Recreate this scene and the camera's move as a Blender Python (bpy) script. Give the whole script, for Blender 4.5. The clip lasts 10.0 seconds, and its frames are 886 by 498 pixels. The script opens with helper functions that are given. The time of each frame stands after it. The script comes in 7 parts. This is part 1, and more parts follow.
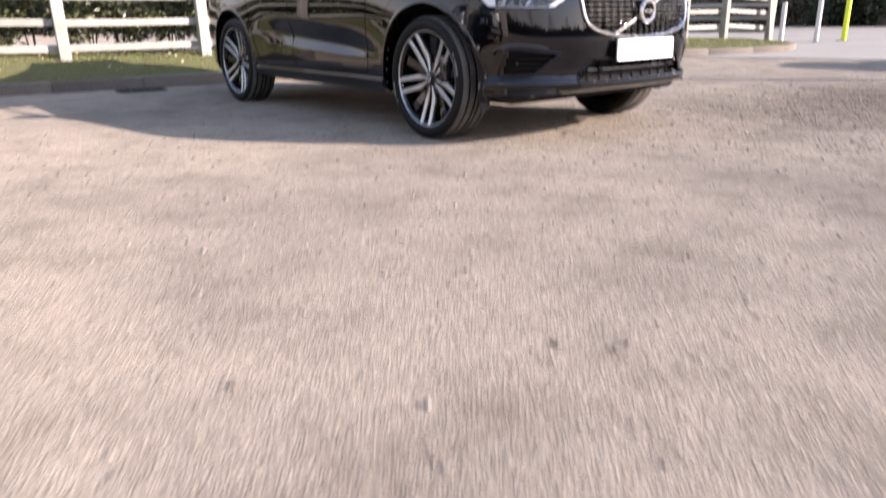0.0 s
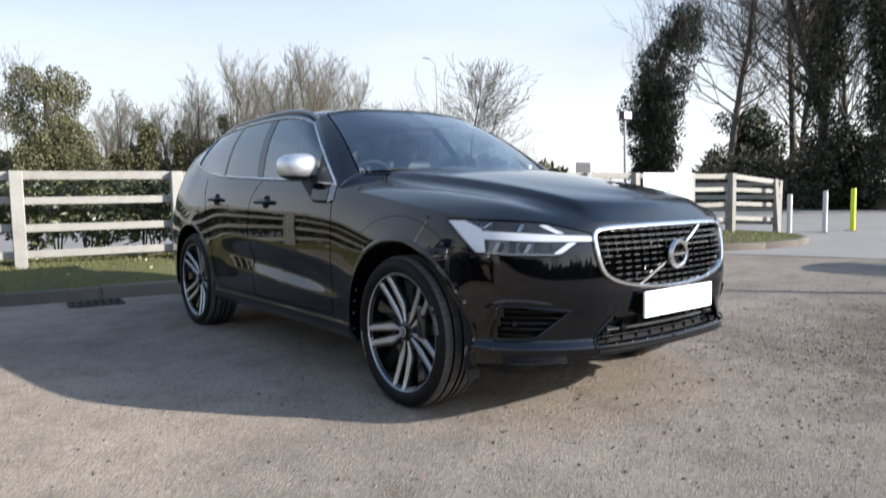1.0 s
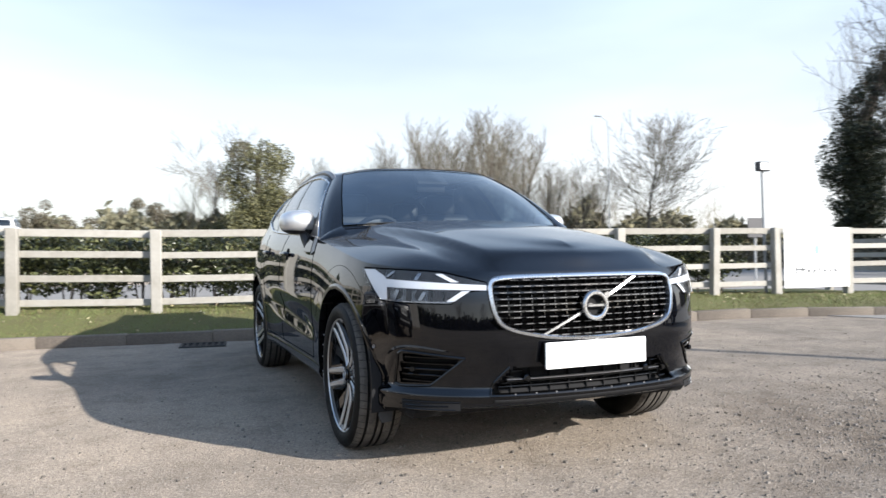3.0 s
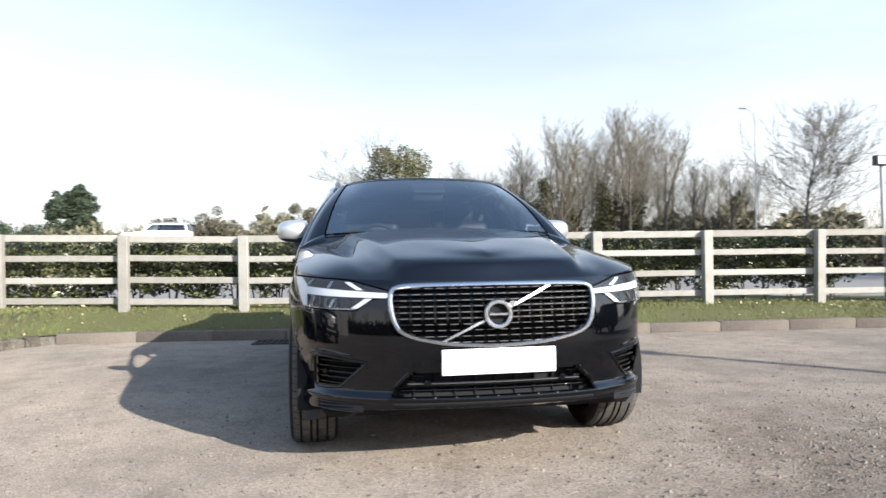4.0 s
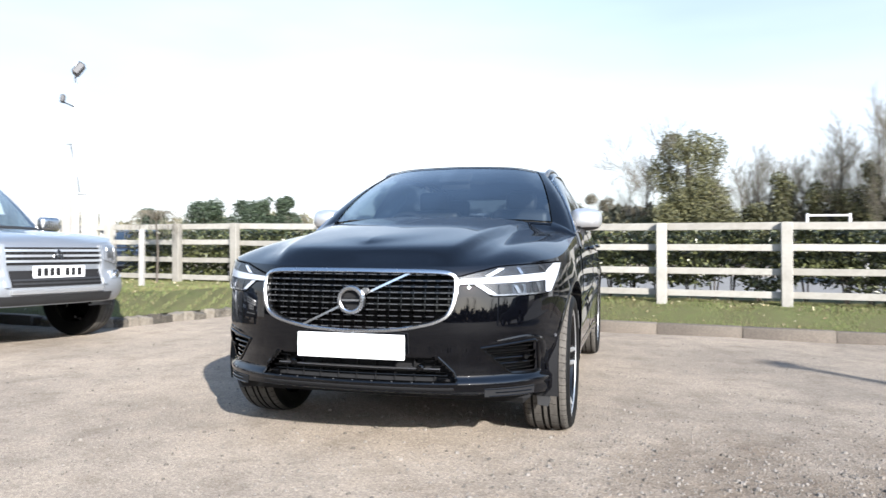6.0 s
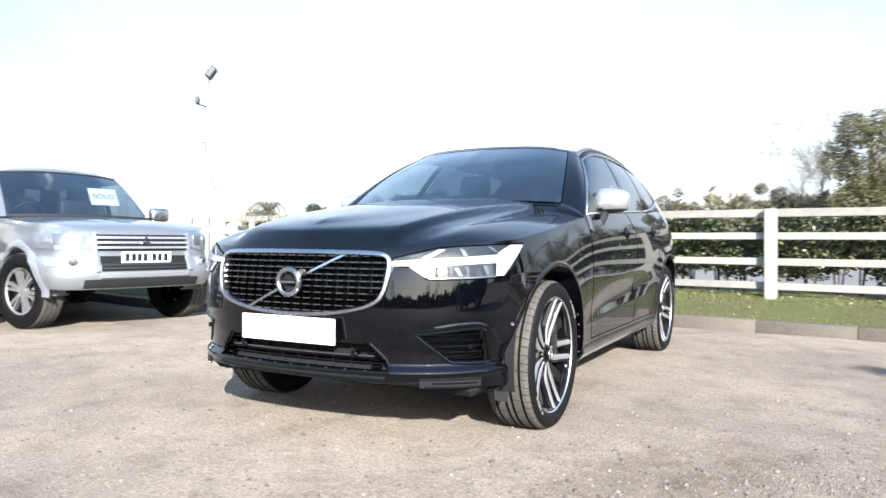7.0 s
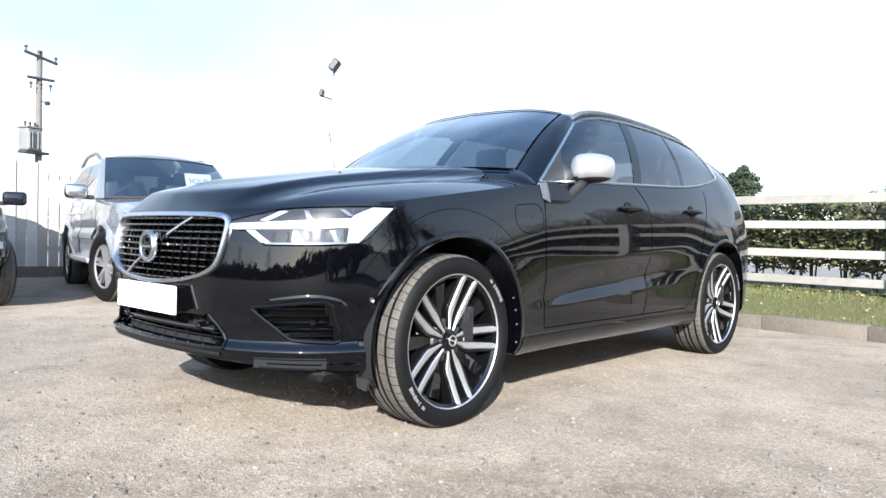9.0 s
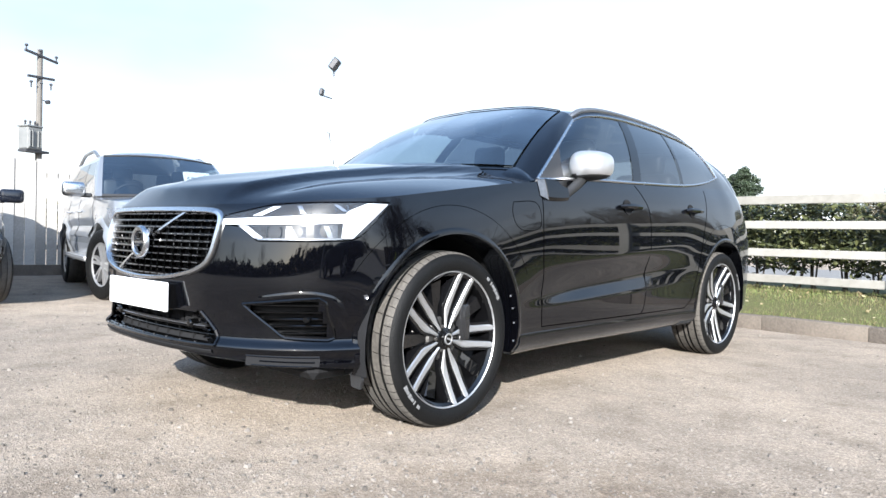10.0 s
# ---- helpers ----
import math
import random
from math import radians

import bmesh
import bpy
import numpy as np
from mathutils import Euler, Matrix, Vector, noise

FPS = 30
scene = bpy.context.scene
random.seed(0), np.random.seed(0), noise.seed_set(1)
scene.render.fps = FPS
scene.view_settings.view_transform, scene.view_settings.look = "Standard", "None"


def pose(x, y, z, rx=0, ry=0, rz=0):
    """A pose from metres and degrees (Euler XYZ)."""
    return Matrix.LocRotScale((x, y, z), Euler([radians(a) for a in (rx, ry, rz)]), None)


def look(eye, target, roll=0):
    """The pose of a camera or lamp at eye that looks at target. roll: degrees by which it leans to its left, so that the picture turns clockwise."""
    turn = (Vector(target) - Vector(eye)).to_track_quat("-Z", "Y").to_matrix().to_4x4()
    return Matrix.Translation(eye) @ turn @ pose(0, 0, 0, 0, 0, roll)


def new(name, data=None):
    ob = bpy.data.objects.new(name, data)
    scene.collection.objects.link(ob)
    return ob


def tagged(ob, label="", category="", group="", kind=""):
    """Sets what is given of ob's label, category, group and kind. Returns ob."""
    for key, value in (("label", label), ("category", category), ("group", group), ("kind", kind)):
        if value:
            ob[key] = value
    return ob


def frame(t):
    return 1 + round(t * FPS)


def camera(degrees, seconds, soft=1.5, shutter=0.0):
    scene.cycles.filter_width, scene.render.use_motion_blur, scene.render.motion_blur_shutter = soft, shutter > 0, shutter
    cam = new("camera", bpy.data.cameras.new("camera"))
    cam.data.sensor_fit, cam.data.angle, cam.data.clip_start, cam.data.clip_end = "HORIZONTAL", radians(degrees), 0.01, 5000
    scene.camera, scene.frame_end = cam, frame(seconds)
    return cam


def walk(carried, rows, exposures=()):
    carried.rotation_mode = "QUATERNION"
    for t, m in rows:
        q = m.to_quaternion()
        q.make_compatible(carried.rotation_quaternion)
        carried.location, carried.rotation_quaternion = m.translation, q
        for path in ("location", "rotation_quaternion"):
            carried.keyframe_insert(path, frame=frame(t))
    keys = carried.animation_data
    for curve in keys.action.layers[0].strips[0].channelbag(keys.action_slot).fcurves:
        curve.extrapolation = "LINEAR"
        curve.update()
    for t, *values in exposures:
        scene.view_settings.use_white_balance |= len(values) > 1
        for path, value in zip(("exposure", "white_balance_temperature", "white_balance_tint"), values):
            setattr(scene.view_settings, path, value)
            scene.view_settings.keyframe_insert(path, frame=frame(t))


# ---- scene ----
cam = camera(64.3, 10.0, shutter=0.5)
PATH = [
    (0, (-3.581, -3.511, 0.731), (-2.407, -2.02, 0.101), -0.9),
    (0.5, (-3.118, -2.994, 0.902), (-1.907, -1.454, 0.5), -0.9),
    (1, (-2.815, -2.754, 1.029), (-1.586, -1.185, 0.868), -0.8),
    (1.5, (-2.749, -2.87, 1.001), (-1.522, -1.291, 0.956), -0.8),
    (2, (-2.536, -3.041, 0.966), (-1.377, -1.412, 0.956), -0.8),
    (2.5, (-2.216, -3.268, 0.962), (-1.234, -1.526, 0.968), -0.9),
    (2.7, (-2.065, -3.368, 0.964), (-1.169, -1.58, 0.973), -0.8),
    (3.8, (-1.024, -3.909, 0.998), (-0.594, -1.956, 1.018), -0.9),
    (4, (-0.8, -3.971, 0.997), (-0.447, -2.003, 1.018), -0.8),
    (4.5, (-0.265, -4.079, 0.951), (-0.118, -2.085, 0.97), -0.5),
    (5, (0.267, -4.061, 0.959), (0.192, -2.063, 0.969), -0.3),
    (5.5, (0.771, -4.006, 0.952), (0.467, -2.029, 0.956), -0.0),
    (6, (1.246, -3.912, 0.975), (0.727, -1.98, 0.973), 0.3),
    (6.2, (1.44, -3.857, 0.973), (0.832, -1.952, 0.969), 0.3),
    (7.3, (2.281, -3.115, 0.909), (1.214, -1.423, 0.88), 0.5),
    (7.5, (2.401, -2.977, 0.908), (1.248, -1.343, 0.876), 0.6),
    (8, (2.626, -2.626, 0.887), (1.303, -1.126, 0.847), 0.8),
    (8.5, (2.821, -2.361, 0.861), (1.471, -0.887, 0.824), 1.1),
    (9, (2.891, -2.221, 0.806), (1.535, -0.751, 0.768), 1.3),
    (9.5, (2.887, -2.182, 0.793), (1.531, -0.712, 0.755), 1.4),
    (10, (2.879, -2.18, 0.79), (1.522, -0.711, 0.754), 1.5),
]
EXPO = [(0, 1.62, 7000, 23), (0.5, 1.36, 6750, 19), (1, 1.02, 6400, 11), (2, 1.11, 6450, 10), (2.5, 1.17, 6480, 10), (4.5, 1.20, 6450, 10), (6, 1.31, 6250, 10), (7.5, 1.52, 6200, 9), (10, 1.47, 6130, 9)]
walk(cam, [(t, look(eye, target, roll)) for t, eye, target, roll in PATH], EXPO)

# ---- world, sun, exposure ----
SUN = Vector((1.38, -1.75, 1.0)).normalized()
ELEV = math.asin(SUN.z)
AZIM = math.atan2(SUN.x, SUN.y)
world = bpy.data.worlds.new("sky")
scene.world = world
world.use_nodes = True
wn, wl = world.node_tree.nodes, world.node_tree.links
wbg = wn["Background"]
sky = wn.new("ShaderNodeTexSky")
sky.sky_type, sky.sun_disc = "NISHITA", False
sky.sun_elevation, sky.sun_rotation = ELEV, AZIM
sky.air_density, sky.dust_density, sky.ozone_density = 1.0, 1.2, 1.0
wtc = wn.new("ShaderNodeTexCoord")
wmap = wn.new("ShaderNodeMapping")
wmap.inputs["Scale"].default_value = (1.0, 1.6, 4.5)
wnoise = wn.new("ShaderNodeTexNoise")
wnoise.inputs["Scale"].default_value, wnoise.inputs["Detail"].default_value = 0.9, 5.0
wramp = wn.new("ShaderNodeValToRGB")
wramp.color_ramp.elements[0].position, wramp.color_ramp.elements[1].position = 0.20, 0.66
wramp.color_ramp.elements[0].color = (0.38, 0.38, 0.38, 1)
wmix = wn.new("ShaderNodeMix")
wmix.data_type = "RGBA"
# haze is white low down and bluer overhead
wsep = wn.new("ShaderNodeSeparateXYZ")
whaze = wn.new("ShaderNodeMix")
whaze.data_type = "RGBA"
whaze.inputs["A"].default_value, whaze.inputs["B"].default_value = (11.6, 11.9, 12.2, 1), (7.4, 9.9, 13.4, 1)
wup = wn.new("ShaderNodeMapRange")
wup.inputs["From Min"].default_value, wup.inputs["From Max"].default_value = 0.10, 0.44
wl.new(wtc.outputs["Generated"], wsep.inputs["Vector"])
wl.new(wsep.outputs["Z"], wup.inputs["Value"])
wl.new(wup.outputs["Result"], whaze.inputs["Factor"])
whigh = wn.new("ShaderNodeMix")
whigh.data_type = "RGBA"
whigh.inputs["B"].default_value = (4.2, 7.0, 12.0, 1)
wtop = wn.new("ShaderNodeMapRange")
wtop.interpolation_type = "SMOOTHSTEP"
wtop.inputs["From Min"].default_value, wtop.inputs["From Max"].default_value = 0.40, 0.80
wl.new(wsep.outputs["Z"], wtop.inputs["Value"])
wl.new(wtop.outputs["Result"], whigh.inputs["Factor"])
wl.new(whaze.outputs["Result"], whigh.inputs["A"])
wl.new(whigh.outputs["Result"], wmix.inputs["B"])
wscale = wn.new("ShaderNodeMath")
wscale.operation = "MULTIPLY"
wscale.inputs[1].default_value = 0.80
wl.new(wtc.outputs["Generated"], wmap.inputs["Vector"])
wl.new(wmap.outputs["Vector"], wnoise.inputs["Vector"])
wl.new(wnoise.outputs["Fac"], wramp.inputs["Fac"])
wl.new(wramp.outputs["Color"], wscale.inputs[0])
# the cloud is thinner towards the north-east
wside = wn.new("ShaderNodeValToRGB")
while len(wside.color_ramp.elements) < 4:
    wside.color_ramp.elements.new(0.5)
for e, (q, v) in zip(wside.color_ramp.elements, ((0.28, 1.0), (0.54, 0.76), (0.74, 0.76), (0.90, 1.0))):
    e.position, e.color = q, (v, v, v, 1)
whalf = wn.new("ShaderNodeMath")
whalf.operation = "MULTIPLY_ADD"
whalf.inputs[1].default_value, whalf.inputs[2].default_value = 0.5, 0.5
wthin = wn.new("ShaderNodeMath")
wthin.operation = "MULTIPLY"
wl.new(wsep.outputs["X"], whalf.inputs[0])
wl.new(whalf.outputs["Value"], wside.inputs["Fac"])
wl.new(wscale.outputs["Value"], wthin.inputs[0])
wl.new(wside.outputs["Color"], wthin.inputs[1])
# overhead the haze opens to blue
wopen = wn.new("ShaderNodeMapRange")
wopen.interpolation_type = "SMOOTHSTEP"
wopen.inputs["From Min"].default_value, wopen.inputs["From Max"].default_value = 0.40, 0.80
wopen.inputs["To Min"].default_value, wopen.inputs["To Max"].default_value = 1.0, 0.60
wover = wn.new("ShaderNodeMath")
wover.operation = "MULTIPLY"
wl.new(wsep.outputs["Z"], wopen.inputs["Value"])
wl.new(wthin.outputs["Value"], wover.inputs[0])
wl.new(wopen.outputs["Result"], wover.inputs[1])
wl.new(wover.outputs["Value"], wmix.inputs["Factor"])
wl.new(sky.outputs["Color"], wmix.inputs["A"])
# the haze brightens broadly towards the sun
wdot = wn.new("ShaderNodeVectorMath")
wdot.operation = "DOT_PRODUCT"
wdot.inputs[1].default_value = SUN
wnear = wn.new("ShaderNodeMapRange")
wnear.interpolation_type = "SMOOTHSTEP"
wnear.inputs["From Min"].default_value, wnear.inputs["From Max"].default_value = 0.25, 1.0
wnear.inputs["To Min"].default_value, wnear.inputs["To Max"].default_value = 1.0, 2.1
wglow = wn.new("ShaderNodeVectorMath")
wglow.operation = "SCALE"
wl.new(wtc.outputs["Generated"], wdot.inputs[0])
wl.new(wdot.outputs["Value"], wnear.inputs["Value"])
wl.new(wmix.outputs["Result"], wglow.inputs[0])
wl.new(wnear.outputs["Result"], wglow.inputs["Scale"])
wl.new(wglow.outputs["Vector"], wbg.inputs["Color"])
wbg.inputs["Strength"].default_value = 0.057
sun_data = bpy.data.lights.new("sun", "SUN")
sun_data.energy, sun_data.angle, sun_data.color = 4.9, radians(0.6), (1.0, 0.95, 0.88)
sun = new("sun", sun_data)
sun.matrix_world = look(SUN * 50, (0, 0, 0))

# ---- helpers for building ----
def mat(name, col, rough=0.5, metal=0.0, col2=None, scale=6.0, fine=70.0, bump=0.0, bscale=120.0, coat=0.0, mottle=0.5, rvar=0.1, per_object=0.0, island=0.0, spec=0.5):
    """A node material: two tones mixed by a broad and a fine noise, with bump and uneven gloss."""
    m = bpy.data.materials.new(name)
    m.use_nodes = True
    n, l = m.node_tree.nodes, m.node_tree.links
    b = n["Principled BSDF"]
    tc = n.new("ShaderNodeTexCoord")
    n1, n2 = n.new("ShaderNodeTexNoise"), n.new("ShaderNodeTexNoise")
    n1.inputs["Scale"].default_value, n1.inputs["Detail"].default_value = scale, 5.0
    n2.inputs["Scale"].default_value, n2.inputs["Detail"].default_value = fine, 3.0
    for t in (n1, n2):
        l.new(tc.outputs["Object"], t.inputs["Vector"])
    mx = n.new("ShaderNodeMix")
    mx.inputs["Factor"].default_value = 1 - mottle
    l.new(n1.outputs["Fac"], mx.inputs["A"])
    l.new(n2.outputs["Fac"], mx.inputs["B"])
    last = mx.outputs["Result"]
    if per_object or island:
        src = n.new("ShaderNodeObjectInfo" if per_object else "ShaderNodeNewGeometry")
        out = src.outputs["Random"] if per_object else src.outputs["Random Per Island"]
        ma = n.new("ShaderNodeMath")
        ma.operation, ma.inputs[1].default_value, = "MULTIPLY_ADD", per_object or island
        sub = n.new("ShaderNodeMath")
        sub.operation, sub.inputs[1].default_value = "SUBTRACT", 0.5
        l.new(out, sub.inputs[0])
        l.new(sub.outputs[0], ma.inputs[0])
        l.new(last, ma.inputs[2])
        last = ma.outputs[0]
    ramp = n.new("ShaderNodeValToRGB")
    ramp.color_ramp.elements[0].position, ramp.color_ramp.elements[1].position = 0.3, 0.7
    c2 = col2 or tuple(min(1, v * 0.8) for v in col)
    ramp.color_ramp.elements[0].color, ramp.color_ramp.elements[1].color = (*c2, 1), (*col, 1)
    l.new(last, ramp.inputs["Fac"])
    l.new(ramp.outputs["Color"], b.inputs["Base Color"])
    rr = n.new("ShaderNodeMapRange")
    rr.inputs["To Min"].default_value, rr.inputs["To Max"].default_value = max(0.02, rough - rvar / 2), min(1, rough + rvar / 2)
    l.new(n2.outputs["Fac"], rr.inputs["Value"])
    l.new(rr.outputs["Result"], b.inputs["Roughness"])
    b.inputs["Metallic"].default_value = metal
    b.inputs["Coat Weight"].default_value = coat
    b.inputs["Coat Roughness"].default_value = 0.02
    b.inputs["Specular IOR Level"].default_value = spec
    if bump:
        n3, bm_ = n.new("ShaderNodeTexNoise"), n.new("ShaderNodeBump")
        n3.inputs["Scale"].default_value, n3.inputs["Detail"].default_value = bscale, 4.0
        l.new(tc.outputs["Object"], n3.inputs["Vector"])
        l.new(n3.outputs["Fac"], bm_.inputs["Height"])
        bm_.inputs["Strength"].default_value, bm_.inputs["Distance"].default_value = bump, 0.01
        l.new(bm_.outputs["Normal"], b.inputs["Normal"])
    return m


def glass(name, tint, rough=0.0, base=0.08, power=3.2):
    """Thin tinted pane: part clear, part mirror-like by Fresnel."""
    m = bpy.data.materials.new(name)
    m.use_nodes = True
    n, l = m.node_tree.nodes, m.node_tree.links
    n.remove(n["Principled BSDF"])
    tr, gl, mx, fr = n.new("ShaderNodeBsdfTransparent"), n.new("ShaderNodeBsdfGlossy"), n.new("ShaderNodeMixShader"), n.new("ShaderNodeLayerWeight")
    tr.inputs["Color"].default_value = (*tint, 1)
    gl.inputs["Roughness"].default_value = rough
    pw, ma = n.new("ShaderNodeMath"), n.new("ShaderNodeMath")
    pw.operation, ma.operation = "POWER", "MULTIPLY_ADD"
    pw.inputs[1].default_value, ma.inputs[1].default_value, ma.inputs[2].default_value = power, 0.9, base
    fr.inputs["Blend"].default_value = 0.5
    l.new(fr.outputs["Facing"], pw.inputs[0])
    l.new(pw.outputs[0], ma.inputs[0])
    l.new(ma.outputs[0], mx.inputs["Fac"])
    l.new(tr.outputs["BSDF"], mx.inputs[1])
    l.new(gl.outputs["BSDF"], mx.inputs[2])
    l.new(mx.outputs["Shader"], n["Material Output"].inputs["Surface"])
    return m


def mesh_from(name, verts, faces, smooth=False):
    me = bpy.data.meshes.new(name)
    me.from_pydata([tuple(v) for v in verts], [], faces)
    me.update()
    if smooth:
        me.polygons.foreach_set("use_smooth", [True] * len(me.polygons))
    return me


def bm_mesh(bm, name, smooth=False, recalc=True):
    if recalc:
        bmesh.ops.recalc_face_normals(bm, faces=bm.faces[:])
    me = bpy.data.meshes.new(name)
    bm.to_mesh(me)
    bm.free()
    if smooth:
        me.polygons.foreach_set("use_smooth", [True] * len(me.polygons))
        me.set_sharp_from_angle(angle=radians(38))
    return me


def part(name, data, material, parent=None, label="", smooth=False, at=None, recalc=True):
    """Links a bmesh or mesh as one object under a thing or part."""
    me = bm_mesh(data, name, smooth, recalc) if isinstance(data, bmesh.types.BMesh) else data
    if material is not None and not me.materials:
        me.materials.append(material)
    ob = new(name, me)
    if parent is not None:
        ob.parent = parent
    if at is not None:
        ob.matrix_basis = at
    if label:
        ob["label"] = label
    return ob


def thing(name, label, category, group="", kind="", at=None):
    ob = new(name)
    if at is not None:
        ob.matrix_basis = at
    return tagged(ob, label, category, group, kind)


def box(bm, c, s, bev=0.0, m=None, seg=1):
    """A bevelled block, centred at c, of size s, in the pose m."""
    mm = (m or Matrix()) @ Matrix.Translation(c) @ Matrix.Diagonal((*s, 1))
    vs = bmesh.ops.create_cube(bm, size=1, matrix=mm)["verts"]
    if bev:
        es = list({e for v in vs for e in v.link_edges})
        bmesh.ops.bevel(bm, geom=es, offset=bev, segments=seg, affect="EDGES", profile=0.5)


def sm(a, b, x):
    t = min(1.0, max(0.0, (x - a) / (b - a)))
    return t * t * (3 - 2 * t)


def boxed(c, s, bev=0.0, m=None, seg=1):
    bm = bmesh.new()
    box(bm, c, s, bev, m, seg)
    return bm


def tube(bm, pts, radii, sides=8, cap=True):
    """A tapered tube along points."""
    pts = [Vector(p) for p in pts]
    if not hasattr(radii, "__len__"):
        radii = [radii] * len(pts)
    rings, up = [], None
    for i, p in enumerate(pts):
        d = (pts[min(i + 1, len(pts) - 1)] - pts[max(i - 1, 0)]).normalized()
        if up is None:
            up = Vector((0, 0, 1)) if abs(d.z) < 0.9 else Vector((1, 0, 0))
        a = d.cross(up).normalized()
        up = a.cross(d).normalized()
        rings.append([bm.verts.new(p + (a * math.cos(t) + up * math.sin(t)) * radii[i]) for t in [2 * math.pi * k / sides for k in range(sides)]])
    for r0, r1 in zip(rings, rings[1:]):
        for k in range(sides):
            bm.faces.new((r0[k], r0[(k + 1) % sides], r1[(k + 1) % sides], r1[k]))
    if cap:
        bm.faces.new(rings[0][::-1])
        bm.faces.new(rings[-1])


def lathe(bm, prof, n=48, m=None, closed=False):
    """Turns (radius, offset) points about the x axis."""
    m = m or Matrix()
    rings = []
    for k in range(n):
        t = 2 * math.pi * k / n
        rings.append([bm.verts.new(m @ Vector((x, r * math.cos(t), r * math.sin(t)))) for r, x in prof])
    cnt = len(prof)
    for k in range(n):
        a, b = rings[k], rings[(k + 1) % n]
        for i in range(cnt if closed else cnt - 1):
            j = (i + 1) % cnt
            bm.faces.new((a[i], a[j], b[j], b[i]))


def prism(bm, outline, depth, m=None):
    """Extrudes a flat (x, z) outline by depth along +y in the pose m."""
    m = m or Matrix()
    f = [bm.verts.new(m @ Vector((x, 0, z))) for x, z in outline]
    b = [bm.verts.new(m @ Vector((x, depth, z))) for x, z in outline]
    bm.faces.new(f)
    bm.faces.new(b[::-1])
    k = len(f)
    for i in range(k):
        bm.faces.new((f[i], b[i], b[(i + 1) % k], f[(i + 1) % k]))


def spline(pts, n):
    """Points along a Catmull-Rom curve through pts."""
    P = [Vector(p) for p in pts]
    P = [2 * P[0] - P[1]] + P + [2 * P[-1] - P[-2]]
    out = []
    segs = len(P) - 3
    for k in range(n + 1):
        u = k / n * segs
        i = min(int(u), segs - 1)
        t = u - i
        a, b, c, d = P[i:i + 4]
        out.append(0.5 * (2 * b + (c - a) * t + (2 * a - 5 * b + 4 * c - d) * t * t + (3 * b - a - 3 * c + d) * t ** 3))
    return out


PCH_SLOPES = {}


def pch(xs, ys, x):
    """Smooth monotone interpolation."""
    key = (tuple(xs), tuple(ys))
    d = PCH_SLOPES.get(key)
    n = len(xs)
    if d is None:
        h = [xs[i + 1] - xs[i] for i in range(n - 1)]
        dl = [(ys[i + 1] - ys[i]) / h[i] for i in range(n - 1)]
        d = [0.0] * n
        d[0], d[-1] = dl[0], dl[-1]
        for i in range(1, n - 1):
            if dl[i - 1] * dl[i] > 0:
                w1, w2 = 2 * h[i] + h[i - 1], h[i] + 2 * h[i - 1]
                d[i] = (w1 + w2) / (w1 / dl[i - 1] + w2 / dl[i])
        PCH_SLOPES[key] = d
    i = 0
    while i < n - 2 and x > xs[i + 1]:
        i += 1
    h = xs[i + 1] - xs[i]
    t = min(1.0, max(0.0, (x - xs[i]) / h))
    return ((2 * t ** 3 - 3 * t ** 2 + 1) * ys[i] + (t ** 3 - 2 * t ** 2 + t) * h * d[i] + (3 * t ** 2 - 2 * t ** 3) * ys[i + 1] + (t ** 3 - t ** 2) * h * d[i + 1])


